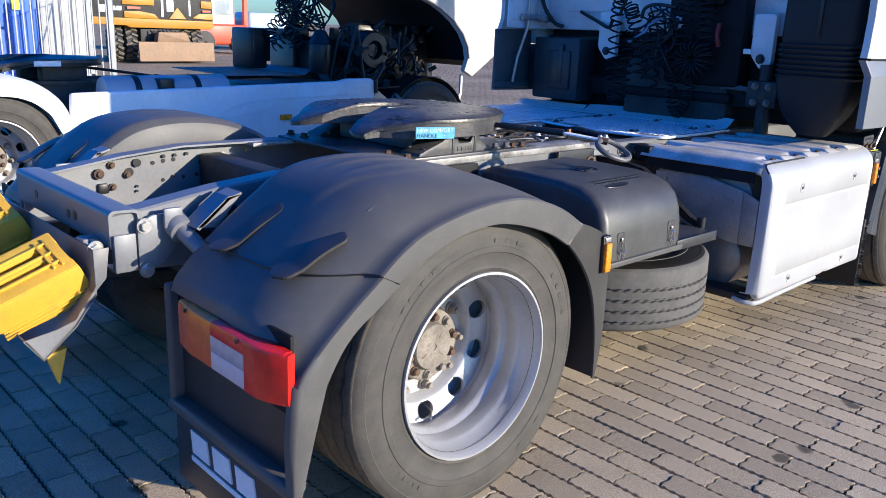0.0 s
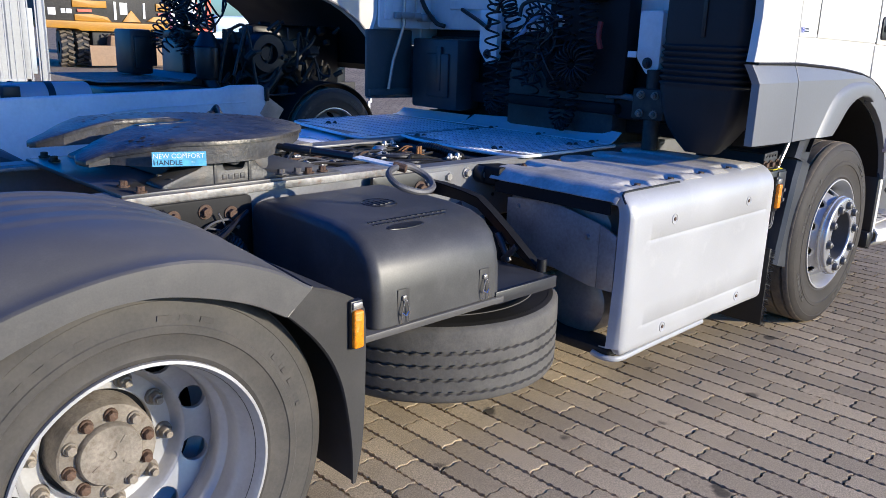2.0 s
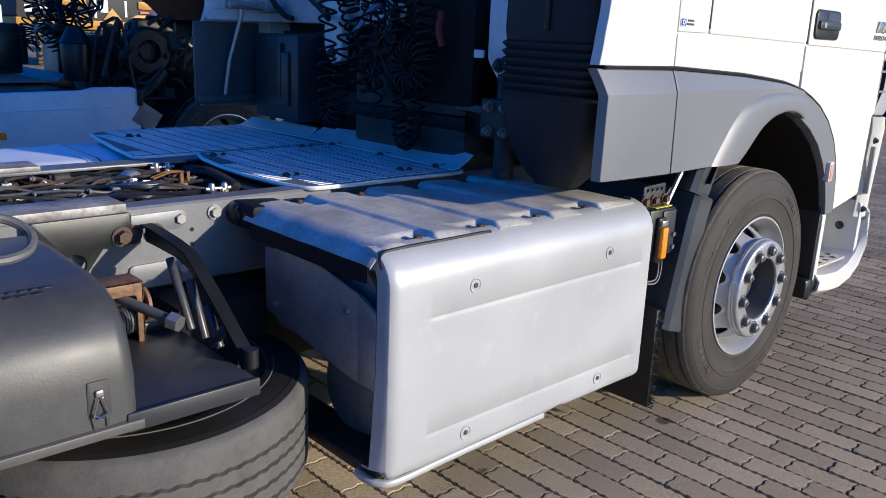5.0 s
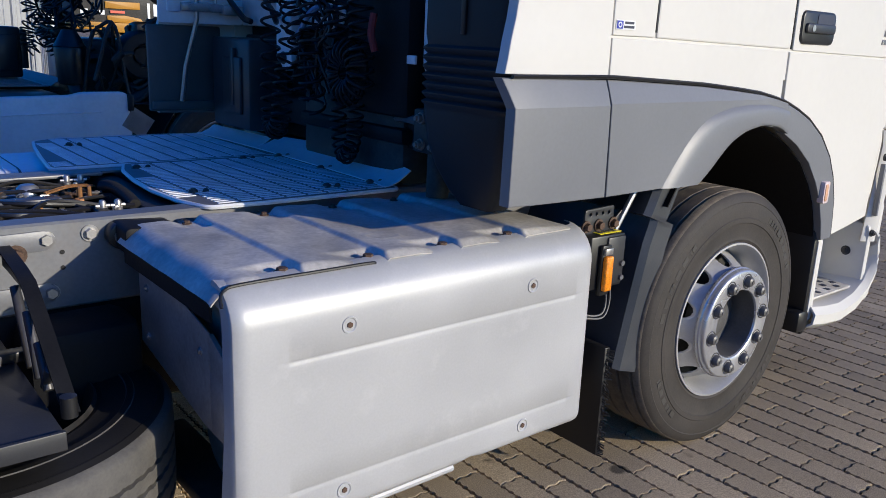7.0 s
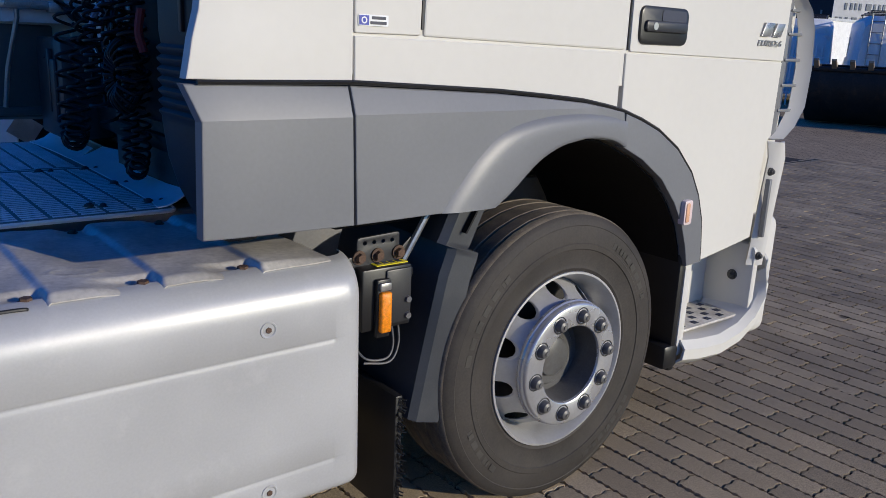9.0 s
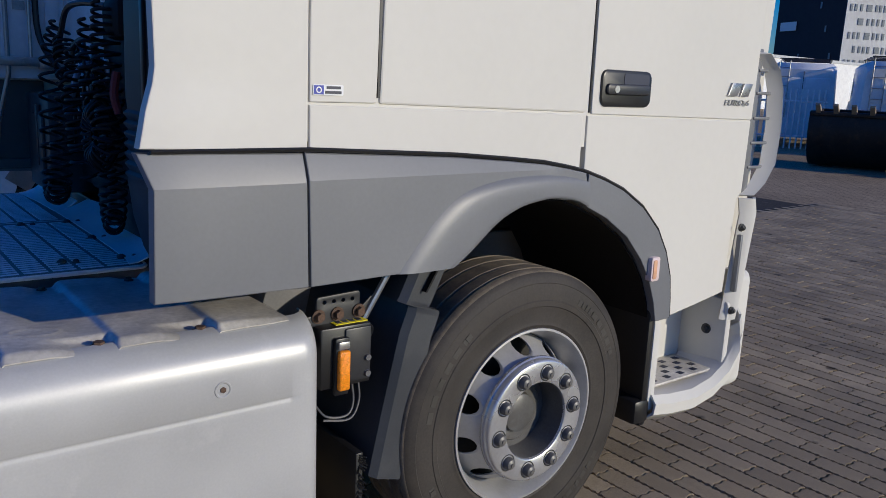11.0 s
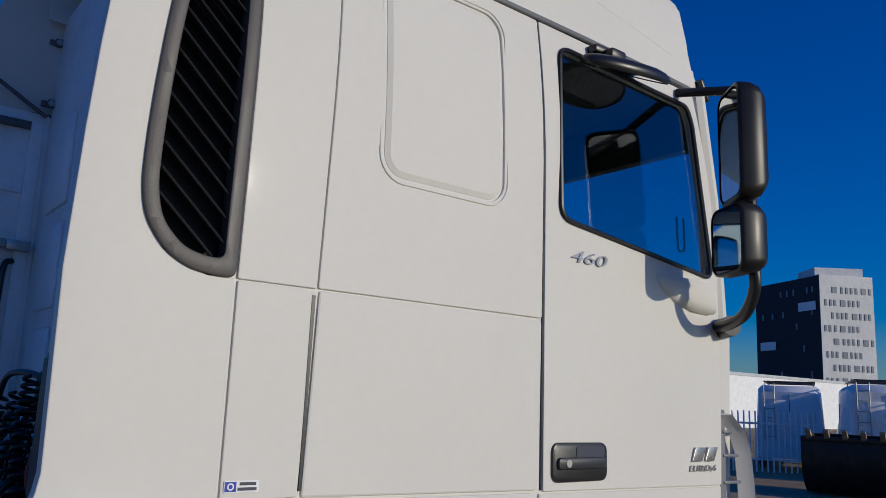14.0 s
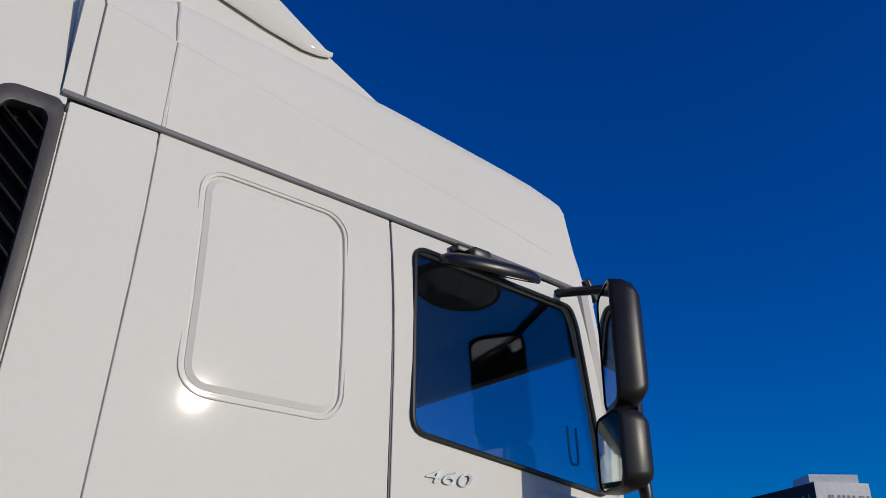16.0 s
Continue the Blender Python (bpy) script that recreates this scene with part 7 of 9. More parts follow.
for y0, y1 in ((0.46, 0.60), (-0.615, -0.485)):
    leg = part("cab_leg", plate(soften([(y0, 1.62), (y1, 1.62), (y1, 1.39), ((y0 + y1) / 2, 1.31), (y0, 1.34)], 0.02), 2.90, 2.94, "x", (), 0.005), WHITE_OLD, truck, "white bracket under the cab wall")
    piece("bolt", CAPNUT, Matrix.Translation((2.898, (y0 + y1) / 2, 1.37)) @ Matrix.Rotation(radians(-90), 4, "Z"), leg)
# Beam plus plain black boxes that paint the shade below the cab wall.
part("cab_beam_and_shade", [box(2.93, 3.05, -1.05, 1.05, 1.08, 1.20, 0.02), box(3.02, 3.3, -1.1, 1.1, 1.0, 1.55, 0.02), box(2.88, 3.0, -0.40, 0.36, 1.10, 1.16, 0.02), box(2.96, 3.04, -0.30, 0.30, 1.2, 1.5, 0.02)], VOID, truck, "cab cross beam with black boxes for the shade under the cab wall")
part("cab_damper", join(cyl((2.88, -0.62, 0.95), (2.90, -0.60, 1.34), 0.04, None, 16), box(2.84, 2.92, -0.70, -0.52, 1.10, 1.25, 0.01)), DARK, truck)
for y, z in ((-0.57, 1.13), (-0.65, 1.13), (-0.57, 1.22), (-0.65, 1.22)):
    piece("bolt", NUTGREY, Matrix.Translation((2.838, y, z)) @ Matrix.Rotation(radians(-90), 4, "Z") @ Matrix.Diagonal((0.9, 0.7, 0.9, 1)), truck)
part("white_clip", join(box(2.845, 2.858, -0.045, -0.005, 1.52, 1.60, 0.006), box(2.845, 2.856, -0.06, -0.01, 1.545, 1.575, 0.006)), LABELWHITE, truck)
part("blue_hose", tube(smooth_path([(2.82, 0.30, 1.44), (2.80, 0.24, 1.46), (2.79, 0.17, 1.50), (2.80, 0.12, 1.56), (2.84, 0.07, 1.60)], 6), 0.012, 8), SKYHOSE, truck, "pale blue air hose")
part("red_hose", tube(smooth_path([(2.80, -0.325, 1.56), (2.79, -0.325, 1.49), (2.80, -0.335, 1.43)], 5), 0.014, 8), REDHOSE, truck, "dusty red air hose")
part("white_tag", box(2.84, 2.85, -0.52, -0.47, 1.395, 1.425, 0.003), LABELWHITE, truck)


def coil(points, r, turns, wire=0.006, seg=14):
    """A coiled hose along a path."""
    path = smooth_path(points, 24)
    n = turns * seg
    out, side = [], None
    for i in range(n + 1):
        f = i / n * (len(path) - 1)
        k = min(int(f), len(path) - 2)
        p = path[k].lerp(path[k + 1], f - k)
        d = (path[k + 1] - path[k]).normalized()
        side = d.orthogonal().normalized() if side is None else (side - d * side.dot(d)).normalized()
        a = 2 * math.pi * i / seg
        out.append(p + (side * math.cos(a) + d.cross(side) * math.sin(a)) * r)
    return tube(out, wire, 6)


for pts, r, n in (([(2.80, 0.37, 1.72), (2.76, 0.365, 1.60), (2.745, 0.355, 1.35), (2.742, 0.345, 1.15), (2.742, 0.315, 1.085), (2.748, 0.275, 1.13), (2.76, 0.27, 1.28), (2.79, 0.26, 1.50)], 0.038, 27),
                  ([(2.80, 0.30, 1.66), (2.79, 0.26, 1.58), (2.80, 0.20, 1.42), (2.82, 0.20, 1.22)], 0.042, 12),
                  ([(2.84, -0.02, 1.50), (2.84, -0.032, 1.25), (2.838, -0.035, 1.10), (2.838, -0.088, 1.022), (2.838, -0.145, 1.10), (2.84, -0.155, 1.25), (2.84, -0.165, 1.50)], 0.028, 24),
                  ([(2.80, -0.24, 1.77), (2.79, -0.25, 1.66), (2.79, -0.26, 1.50), (2.80, -0.26, 1.30)], 0.042, 13),
                  ([(2.80, 0.10, 1.62), (2.79, 0.08, 1.50), (2.79, 0.09, 1.36), (2.81, 0.12, 1.18)], 0.050, 9),
                  ([(2.79, -0.10, 1.72), (2.78, -0.11, 1.60), (2.79, -0.10, 1.46), (2.81, -0.10, 1.30)], 0.040, 10)):
    part("coiled_hose", coil(pts, r, n), HOSE, truck, "black coiled air hose")
random.seed(12)
for k in range(18):
    a0 = 2 * math.pi * k / 18
    pts = [(2.76, -0.19 + 0.03 * math.cos(a0), 1.35 + 0.03 * math.sin(a0)), (2.74, -0.19 + 0.075 * math.cos(a0), 1.35 + 0.075 * math.sin(a0)), (2.78, -0.19 + 0.12 * math.cos(a0 + 0.1), 1.35 + 0.12 * math.sin(a0 + 0.1)), (2.82, -0.19 + 0.07 * math.cos(a0 + 0.22), 1.35 + 0.07 * math.sin(a0 + 0.22))]
    part("hose_loop", tube(smooth_path(pts, 5), 0.006, 6), HOSE, truck)
part("hose_arch", join(tube(smooth_path([(2.78, 0.36, 1.60), (2.79, 0.32, 1.70), (2.80, 0.26, 1.775), (2.82, 0.10, 1.79), (2.85, -0.05, 1.775)], 6), 0.011, 8), tube(smooth_path([(2.79, 0.20, 1.58), (2.80, 0.19, 1.64), (2.82, 0.12, 1.665), (2.85, 0.0, 1.65)], 6), 0.011, 8), tube(smooth_path([(2.95, 0.80, 1.62), (2.90, 0.62, 1.56), (2.84, 0.48, 1.52), (2.79, 0.42, 1.56)], 6), 0.012, 8)), BLACK, truck)
# Board widened in near-black to stand for shade on the wall.
part("hose_board", [box(2.86, 2.98, -0.45, 0.06, 1.20, 1.80, 0.03), box(2.80, 2.88, -0.34, -0.18, 1.66, 1.80, 0.03)], VOID, truck, "black hose holder, widened to stand for the shade behind the cab")
random.seed(44)
for k in range(12):
    y0 = random.uniform(0.02, 0.26)
    pts = [(2.82 + random.uniform(-0.03, 0.03), y0 + random.uniform(-0.12, 0.12), 1.62 - 0.09 * i + random.uniform(-0.05, 0.05)) for i in range(5)]
    part("cable_loop", tube(smooth_path(pts, 6), 0.006, 6), BLACK, truck)
part("pipe", tube(smooth_path([(2.90, -0.95, 1.20), (2.88, -0.70, 1.18), (2.90, -0.40, 1.20), (2.95, -0.2, 1.16)], 6), 0.016, 8), CAST, truck)

# ---- ground ----


def ground_material():
    m = bpy.data.materials.new("paved_ground")
    m.use_nodes = True
    n, l = m.node_tree.nodes, m.node_tree.links
    p = n["Principled BSDF"]
    co, mp, br = n.new("ShaderNodeTexCoord"), n.new("ShaderNodeMapping"), n.new("ShaderNodeTexBrick")
    mp.inputs["Rotation"].default_value = (0, 0, radians(-90))
    l.new(co.outputs["Object"], mp.inputs["Vector"])
    l.new(mp.outputs[0], br.inputs["Vector"])
    for key, v in (("Scale", 1.0), ("Mortar Size", 0.006), ("Brick Width", 0.22), ("Row Height", 0.112), ("Bias", 0.0), ("Mortar Smooth", 0.2)):
        br.inputs[key].default_value = v
    br.inputs["Color1"].default_value, br.inputs["Color2"].default_value, br.inputs["Mortar"].default_value = (0.42, 0.325, 0.210, 1), (0.34, 0.262, 0.170, 1), (0.05, 0.04, 0.03, 1)
    big = n.new("ShaderNodeTexNoise")
    big.inputs["Scale"].default_value, big.inputs["Detail"].default_value = 0.35, 6
    l.new(co.outputs["Object"], big.inputs["Vector"])
    rg = n.new("ShaderNodeMapRange")
    rg.inputs["From Min"].default_value, rg.inputs["From Max"].default_value, rg.inputs["To Min"].default_value, rg.inputs["To Max"].default_value = 0.3, 0.7, 0.75, 1.2
    l.new(big.outputs[0], rg.inputs["Value"])
    sc = n.new("ShaderNodeVectorMath")
    sc.operation = "SCALE"
    l.new(br.outputs["Color"], sc.inputs[0])
    l.new(rg.outputs[0], sc.inputs["Scale"])
    l.new(sc.outputs[0], p.inputs["Base Color"])
    p.inputs["Roughness"].default_value, p.inputs["Specular IOR Level"].default_value = 0.9, 0.15
    b = n.new("ShaderNodeBump")
    b.inputs["Strength"].default_value, b.inputs["Distance"].default_value = 0.5, 0.008
    b.invert = True
    l.new(br.outputs["Fac"], b.inputs["Height"])
    l.new(b.outputs[0], p.inputs["Normal"])
    return m


def paver_material(random_source):
    m = pbr("concrete_paver" + random_source, (0.53, 0.415, 0.265), 0.92, 0, 0.26, 1.3, 260, 0.05, dirt=(0.25, 0.192, 0.122), dirt_amount=0.6, spread=0.45)
    n, l = m.node_tree.nodes, m.node_tree.links
    p = n["Principled BSDF"]
    src = p.inputs["Base Color"].links[0].from_socket
    if random_source == "object":
        r = n.new("ShaderNodeObjectInfo").outputs["Random"]
    else:
        r = n.new("ShaderNodeNewGeometry").outputs["Random Per Island"]
    rg = n.new("ShaderNodeMapRange")
    rg.inputs["To Min"].default_value, rg.inputs["To Max"].default_value = 0.80, 1.16
    l.new(r, rg.inputs["Value"])
    sc = n.new("ShaderNodeVectorMath")
    sc.operation = "SCALE"
    l.new(src, sc.inputs[0])
    l.new(rg.outputs[0], sc.inputs["Scale"])
    # small dark oil spots
    vo, co = n.new("ShaderNodeTexVoronoi"), n.new("ShaderNodeTexCoord")
    geo = n.new("ShaderNodeNewGeometry")
    vo.inputs["Scale"].default_value = 2.7
    l.new(geo.outputs["Position"], vo.inputs["Vector"])
    nz = n.new("ShaderNodeTexNoise")
    nz.inputs["Scale"].default_value, nz.inputs["Detail"].default_value = 14, 5
    l.new(geo.outputs["Position"], nz.inputs["Vector"])
    ad = n.new("ShaderNodeMath")
    ad.operation = "MULTIPLY_ADD"
    ad.inputs[1].default_value = 0.16
    l.new(nz.outputs[0], ad.inputs[0])
    l.new(vo.outputs["Distance"], ad.inputs[2])
    sp_ = n.new("ShaderNodeMapRange")
    for key, v in (("From Min", 0.150), ("From Max", 0.185), ("To Min", 0.26), ("To Max", 1.0)):
        sp_.inputs[key].default_value = v
    l.new(ad.outputs[0], sp_.inputs["Value"])
    s2 = n.new("ShaderNodeVectorMath")
    s2.operation = "SCALE"
    l.new(sc.outputs[0], s2.inputs[0])
    l.new(sp_.outputs[0], s2.inputs["Scale"])
    # sandy speckle, and a patchy darkening that grows towards the front of the yard
    gr = n.new("ShaderNodeTexNoise")
    gr.inputs["Scale"].default_value, gr.inputs["Detail"].default_value = 190, 4
    l.new(geo.outputs["Position"], gr.inputs["Vector"])
    gm = n.new("ShaderNodeMapRange")
    for key, v in (("From Min", 0.34), ("From Max", 0.66), ("To Min", 0.72), ("To Max", 1.24)):
        gm.inputs[key].default_value = v
    l.new(gr.outputs[0], gm.inputs["Value"])
    sx = n.new("ShaderNodeSeparateXYZ")
    l.new(geo.outputs["Position"], sx.inputs[0])
    pn = n.new("ShaderNodeTexNoise")
    pn.inputs["Scale"].default_value, pn.inputs["Detail"].default_value = 0.9, 6
    l.new(geo.outputs["Position"], pn.inputs["Vector"])
    pa = n.new("ShaderNodeMath")
    pa.operation = "MULTIPLY_ADD"
    pa.inputs[1].default_value = 3.0
    l.new(pn.outputs[0], pa.inputs[0])
    l.new(sx.outputs[0], pa.inputs[2])
    front_dark = n.new("ShaderNodeMapRange")
    for key, v in (("From Min", 3.2), ("From Max", 6.6), ("To Min", 1.0), ("To Max", 0.70)):
        front_dark.inputs[key].default_value = v
    l.new(pa.outputs[0], front_dark.inputs["Value"])
    pm = n.new("ShaderNodeMath")
    pm.operation = "MULTIPLY"
    l.new(gm.outputs[0], pm.inputs[0])
    l.new(front_dark.outputs[0], pm.inputs[1])
    s3 = n.new("ShaderNodeVectorMath")
    s3.operation = "SCALE"
    l.new(s2.outputs[0], s3.inputs[0])
    l.new(pm.outputs[0], s3.inputs["Scale"])
    l.new(s3.outputs[0], p.inputs["Base Color"])
    return m


bm = bmesh.new()
bmesh.ops.create_grid(bm, x_segments=2, y_segments=2, size=1500)
bmesh.ops.translate(bm, verts=bm.verts, vec=(0, 0, -0.018))
ground = whole("ground", bm, ground_material(), "worn grey-brown paved truck yard with dark joints", "ground", kind="structure")

# ---- second truck, alongside, with its cab tilted ----
tr2 = thing("tractor_truck", "white tractor truck with its cab tilted forward over the engine", "truck", (2.0, 4.5, 0))
rear_wheel(-0.16, 3.43, 0.472, 0.480, -1, tr2)
front_wheel(3.84, 3.45, 0.478, 0.480, -1, tr2).data.materials[0] = STEEL
for x in (-0.16, 3.84):
    part("far_tyre", moved(tyre_mesh(0.48, 0.3, 0.297, 64), Matrix.Translation((x, 5.6, 0.472))), TYRE, tr2)
part("frame_rail", join(box(-1.0, 4.7, 4.08, 4.15, 0.70, 0.95, 0.01), box(-1.0, 4.7, 4.85, 4.92, 0.70, 0.95, 0.01), box(-1.0, -0.9, 4.1, 4.9, 0.72, 0.93, 0.01)), DARK, tr2, "dark frame rails")
gp2 = [(-0.72, 0.50), (-0.66, 0.72), (-0.52, 0.92), (-0.30, 1.05), (-0.10, 1.075), (0.12, 1.03), (0.30, 0.90), (0.40, 0.72)]
path = smooth_path([(x, 0, z) for x, z in gp2], 5)
rows = []
for i, p in enumerate(path):
    a, b = path[max(0, i - 1)], path[min(len(path) - 1, i + 1)]
    t = (b - a).normalized()
    nn = Vector((-t.z, 0, t.x))
    rows.append([Vector((p.x, y, p.z)) - nn * k for y, k in ((3.245, 0.14), (3.24, 0.07), (3.26, 0.03), (3.34, 0.003), (3.75, 0.0), (3.80, 0.05))])
part("mudguard", sheet(rows, 0.008), WHITE_OLD, tr2, "white mudguard")
pan = soften([(0.33, 0.46), (0.36, 0.94), (2.70, 0.985), (2.78, 1.005), (3.06, 1.005), (3.10, 0.985), (3.12, 0.70), (3.02, 0.46)], 0.025)
sp2 = part("side_panel", plate(pan, 3.268, 3.31, "y", (), 0.02, 3), WHITE_OLD, tr2, "long white side panel")
part("pressed_line", tube(smooth_path([(1.45, 3.267, 0.70), (1.70, 3.266, 0.81), (2.0, 3.266, 0.845), (2.5, 3.266, 0.86), (2.9, 3.267, 0.865)], 6), 0.006, 6), WHITE_OLD, sp2)
part("panel_latch", join(box(3.09, 3.13, 3.25, 3.30, 0.87, 0.985, 0.006), tube([(3.13, 3.27, 0.915), (3.40, 3.27, 0.925)], 0.008, 6)), BLACK, sp2)
part("corner_plate", moved(box(-0.09, 0.09, -0.004, 0.004, -0.08, 0.08), Matrix.Translation((3.16, 3.27, 0.78)) @ Matrix.Rotation(radians(35), 4, "Y")), STEEL, sp2)
part("side_reflector", box(2.07, 2.18, 3.240, 3.272, 0.668, 0.715, 0.006), AMBER, sp2, "orange side reflector")
part("air_tank", cyl((0.70, 3.62, 0.90), (1.75, 3.62, 0.90), 0.135, None, 28, 0.03), SILVER, tr2, "silver air tanks behind the panel")
part("tank_strap", [lathe([(0.137, -0.025), (0.141, -0.025), (0.141, 0.025), (0.137, 0.025)], 28, (x, 3.62, 0.90), "x", True) for x in (0.95, 1.45)], BLACK, tr2)
part("box", [box(1.10, 1.22, 3.44, 3.6, 0.93, 1.02, 0.01), box(1.85, 2.7, 3.40, 4.0, 0.80, 0.975, 0.02)], BLACK, tr2)
f2 = part("fifth_wheel", moved(ramp(plate(coupling_outline(0.0), FZ, FZ - 0.03, "z", (), 0.006)), Matrix.Translation((-0.10, 4.5, 0.01))), GREASE, tr2, "black coupling plate")
part("rim", moved(ramp(plate(coupling_outline(0.02), FZ - 0.03, FZ - 0.06, "z")), Matrix.Translation((-0.10, 4.5, 0.01))), DARK, f2)
part("label", plate([(0.36, 1.125), (0.56, 1.125), (0.56, 1.085), (0.36, 1.085)], 4.03, 4.034, "y"), LABELWHITE, f2)
part("pedestal", [box(0.45, 0.80, 4.15, 4.28, 0.95, 1.09, 0.01), box(0.45, 0.80, 4.72, 4.85, 0.95, 1.09, 0.01), box(0.1, 1.3, 4.05, 4.2, 0.94, 0.97)], DARK, f2)
part("release_handle", tube(smooth_path([(0.85, 4.3, 1.06), (1.1, 4.0, 1.03), (1.3, 3.85, 1.0), (1.38, 3.92, 1.0), (1.30, 4.0, 1.01)], 5), 0.012, 6), BLACK, tr2)
tp2 = part("tread_plate", plate(soften([(1.95, 3.90), (2.72, 3.86), (2.80, 5.2), (2.0, 5.2)], 0.05), 1.008, 1.0, "z"), DECK, tr2, "aluminium tread plate")
part("kick_plate", sheet([[(2.72, y, 1.005), (2.76, y, 1.035), (2.84, y, 1.055)] for y in (3.86, 4.5, 5.2)], 0.004), DECK, tp2)
part("rib", [box(2.0, 2.68, y, y + 0.012, 1.008, 1.014) for y in np.arange(3.95, 5.1, 0.036)], DECK, tp2)
eng = part("engine", join(box(2.95, 4.6, 4.1, 4.9, 0.55, 1.35, 0.05), lathe([(0.005, 3.52), (0.06, 3.52), (0.065, 3.55), (0.085, 3.55), (0.09, 3.48), (0.165, 3.48), (0.185, 3.51), (0.185, 3.62), (0.13, 3.64), (0.12, 3.9), (0.005, 3.92)], 36, (3.33, 0.08, 1.25), "y"),
                          cyl((2.86, 3.80, 1.02), (2.86, 3.80, 1.30), 0.095, 0.115, 24, 0.02), cyl((2.86, 3.80, 1.30), (2.86, 3.80, 1.42), 0.115, 0.05, 24),
                          tube(smooth_path([(2.86, 3.8, 1.05), (2.90, 3.7, 0.90), (3.05, 3.6, 0.85), (3.30, 3.6, 0.95), (3.45, 3.6, 1.10)], 6), 0.055, 12), box(3.4, 4.4, 3.95, 4.2, 0.9, 1.5, 0.06)), BLACK, tr2, "black oily engine with turbo and pipes")
sb2 = part("storage_box", box(2.47, 2.67, 4.45, 4.80, 1.03, 1.42, 0.02), BLACK, tr2, "black plastic box")
part("box_lid", box(2.50, 2.64, 4.43, 4.46, 1.08, 1.36, 0.01), BLACK, sb2)
part("box_rib", box(2.66, 2.72, 4.47, 4.60, 1.10, 1.40, 0.01), BLACK, sb2)
random.seed(63)
clutter = bmesh.new()
for k in range(70):
    x, y, z = random.uniform(2.95, 4.2), random.uniform(3.55, 4.12), random.uniform(0.85, 1.50)
    a, b, c = random.uniform(0.015, 0.06), random.uniform(0.02, 0.05), random.uniform(0.015, 0.06)
    if k % 2:
        merge(clutter, moved(box(-a, a, -b, b, -c, c, 0.006, 1), Matrix.Translation((x, y, z)) @ Matrix.Rotation(random.uniform(0, 3), 4, "X")))
    else:
        merge(clutter, cyl((x - a, y, z - c), (x + a, y - b, z + c), random.uniform(0.012, 0.03), None, 10))
for k in range(14):
    x0 = random.uniform(2.9, 3.6)
    pts = [(x0 + 0.12 * i + random.uniform(-0.05, 0.05), random.uniform(3.5, 3.8), random.uniform(0.9, 1.5)) for i in range(5)]
    merge(clutter, tube(smooth_path(pts, 5), random.uniform(0.008, 0.016), 6))
tagged(part("engine_clutter", clutter, DARK, eng), kind="stuff")
part("rear_post", join(box(2.90, 2.96, 4.30, 4.36, 1.0, 1.8, 0.01), box(2.85, 3.0, 4.2, 4.8, 1.35, 1.42, 0.01)), BLACK, tr2)
random.seed(21)
for k in range(4):
    pts = [(2.80 + random.uniform(-0.1, 0.1), 4.15 + 0.1 * k, 1.75 - 0.17 * i + random.uniform(-0.03, 0.03)) for i in range(4)]
    part("coiled_hose", coil(pts, 0.05, 14, 0.007, 12), BLACK, tr2, "black coiled hose")
for k in range(10):
    pts = [(2.75 + random.uniform(0, 0.5), 3.9 + random.uniform(0, 0.6), 1.65 + random.uniform(-0.25, 0.15)) for i in range(5)]
    part("cable", tube(smooth_path(pts, 5), 0.010, 5), BLACK, tr2)
part("wheel_guard", sheet([[(3.84 + 0.53 * math.cos(radians(a)), y, 0.478 + 0.53 * math.sin(radians(a))) for y in (3.33, 3.8)] for a in range(20, 171, 10)], 0.01), VOID, tr2)
arch2 = [(3.30, 2.02), (3.50, 1.86), (3.707, 1.745), (3.85, 1.695), (3.98, 1.63), (4.12, 1.54), (4.24, 1.43), (4.32, 1.30), (4.345, 1.18), (4.30, 1.06), (4.42, 1.0)]
tc = part("tilted_cab", plate(arch2 + [(4.95, 1.35), (5.3, 1.9), (5.5, 2.9), (4.6, 3.6), (3.9, 3.2)], 3.30, 3.36, "y", (), 0.015), WHITE, tr2, "white cab tilted forward")
part("far_side", plate([(3.32, 2.02), (5.3, 1.9), (5.5, 2.9), (4.6, 3.6), (3.9, 3.2)], 5.62, 5.68, "y"), WHITE, tc)
part("arch_rim", tube([Vector((x + 0.01, 3.295, z + 0.005)) for x, z in arch2[1:9]], 0.010, 6), SKIRT, tc)
# Near-black here and on wheel_guard puts the shade under the cab into colour.
part("cab_underside", sheet([[(x + 0.10, y, z + 0.10) for y in (3.37, 5.6)] for x, z in arch2] + [[(4.95, y, 1.35) for y in (3.37, 5.6)]], 0.02), VOID, tc)
part("cab_rear", sheet([[(x, y, z) for y in (3.36, 5.62)] for x, z in ((3.32, 2.04), (3.6, 2.6), (3.9, 3.2), (4.6, 3.6), (5.5, 2.9))], 0.02), WHITE, tc)
part("white_bracket", join(box(4.33, 4.36, 3.38, 3.41, 0.80, 1.02, 0.01), box(4.31, 4.34, 3.38, 3.41, 0.70, 0.82, 0.01)), WHITE_OLD, tr2)

# ---- wheel chocks in their holder on the near truck ----
hold = thing("chock_holder", "grey bent sheet holder for wheel chocks behind the truck", "chock holder", (-0.95, 0, 0.55))
part("floor_sheet", sheet([[(-1.075, y, 0.582), (-1.030, y, 0.515), (-0.935, y, 0.597), (-0.868, y, 0.684)] for y in (-0.455, -0.05, 0.36)], 0.004), RAIL, hold)
for y in (-0.455, 0.365):
    part("side_lip", plate([(-1.080, 0.585), (-1.030, 0.513), (-0.932, 0.595), (-0.866, 0.684), (-0.868, 0.706), (-0.918, 0.640), (-0.932, 0.618), (-0.985, 0.600)], y, y + 0.004, "y"), RAIL, hold)
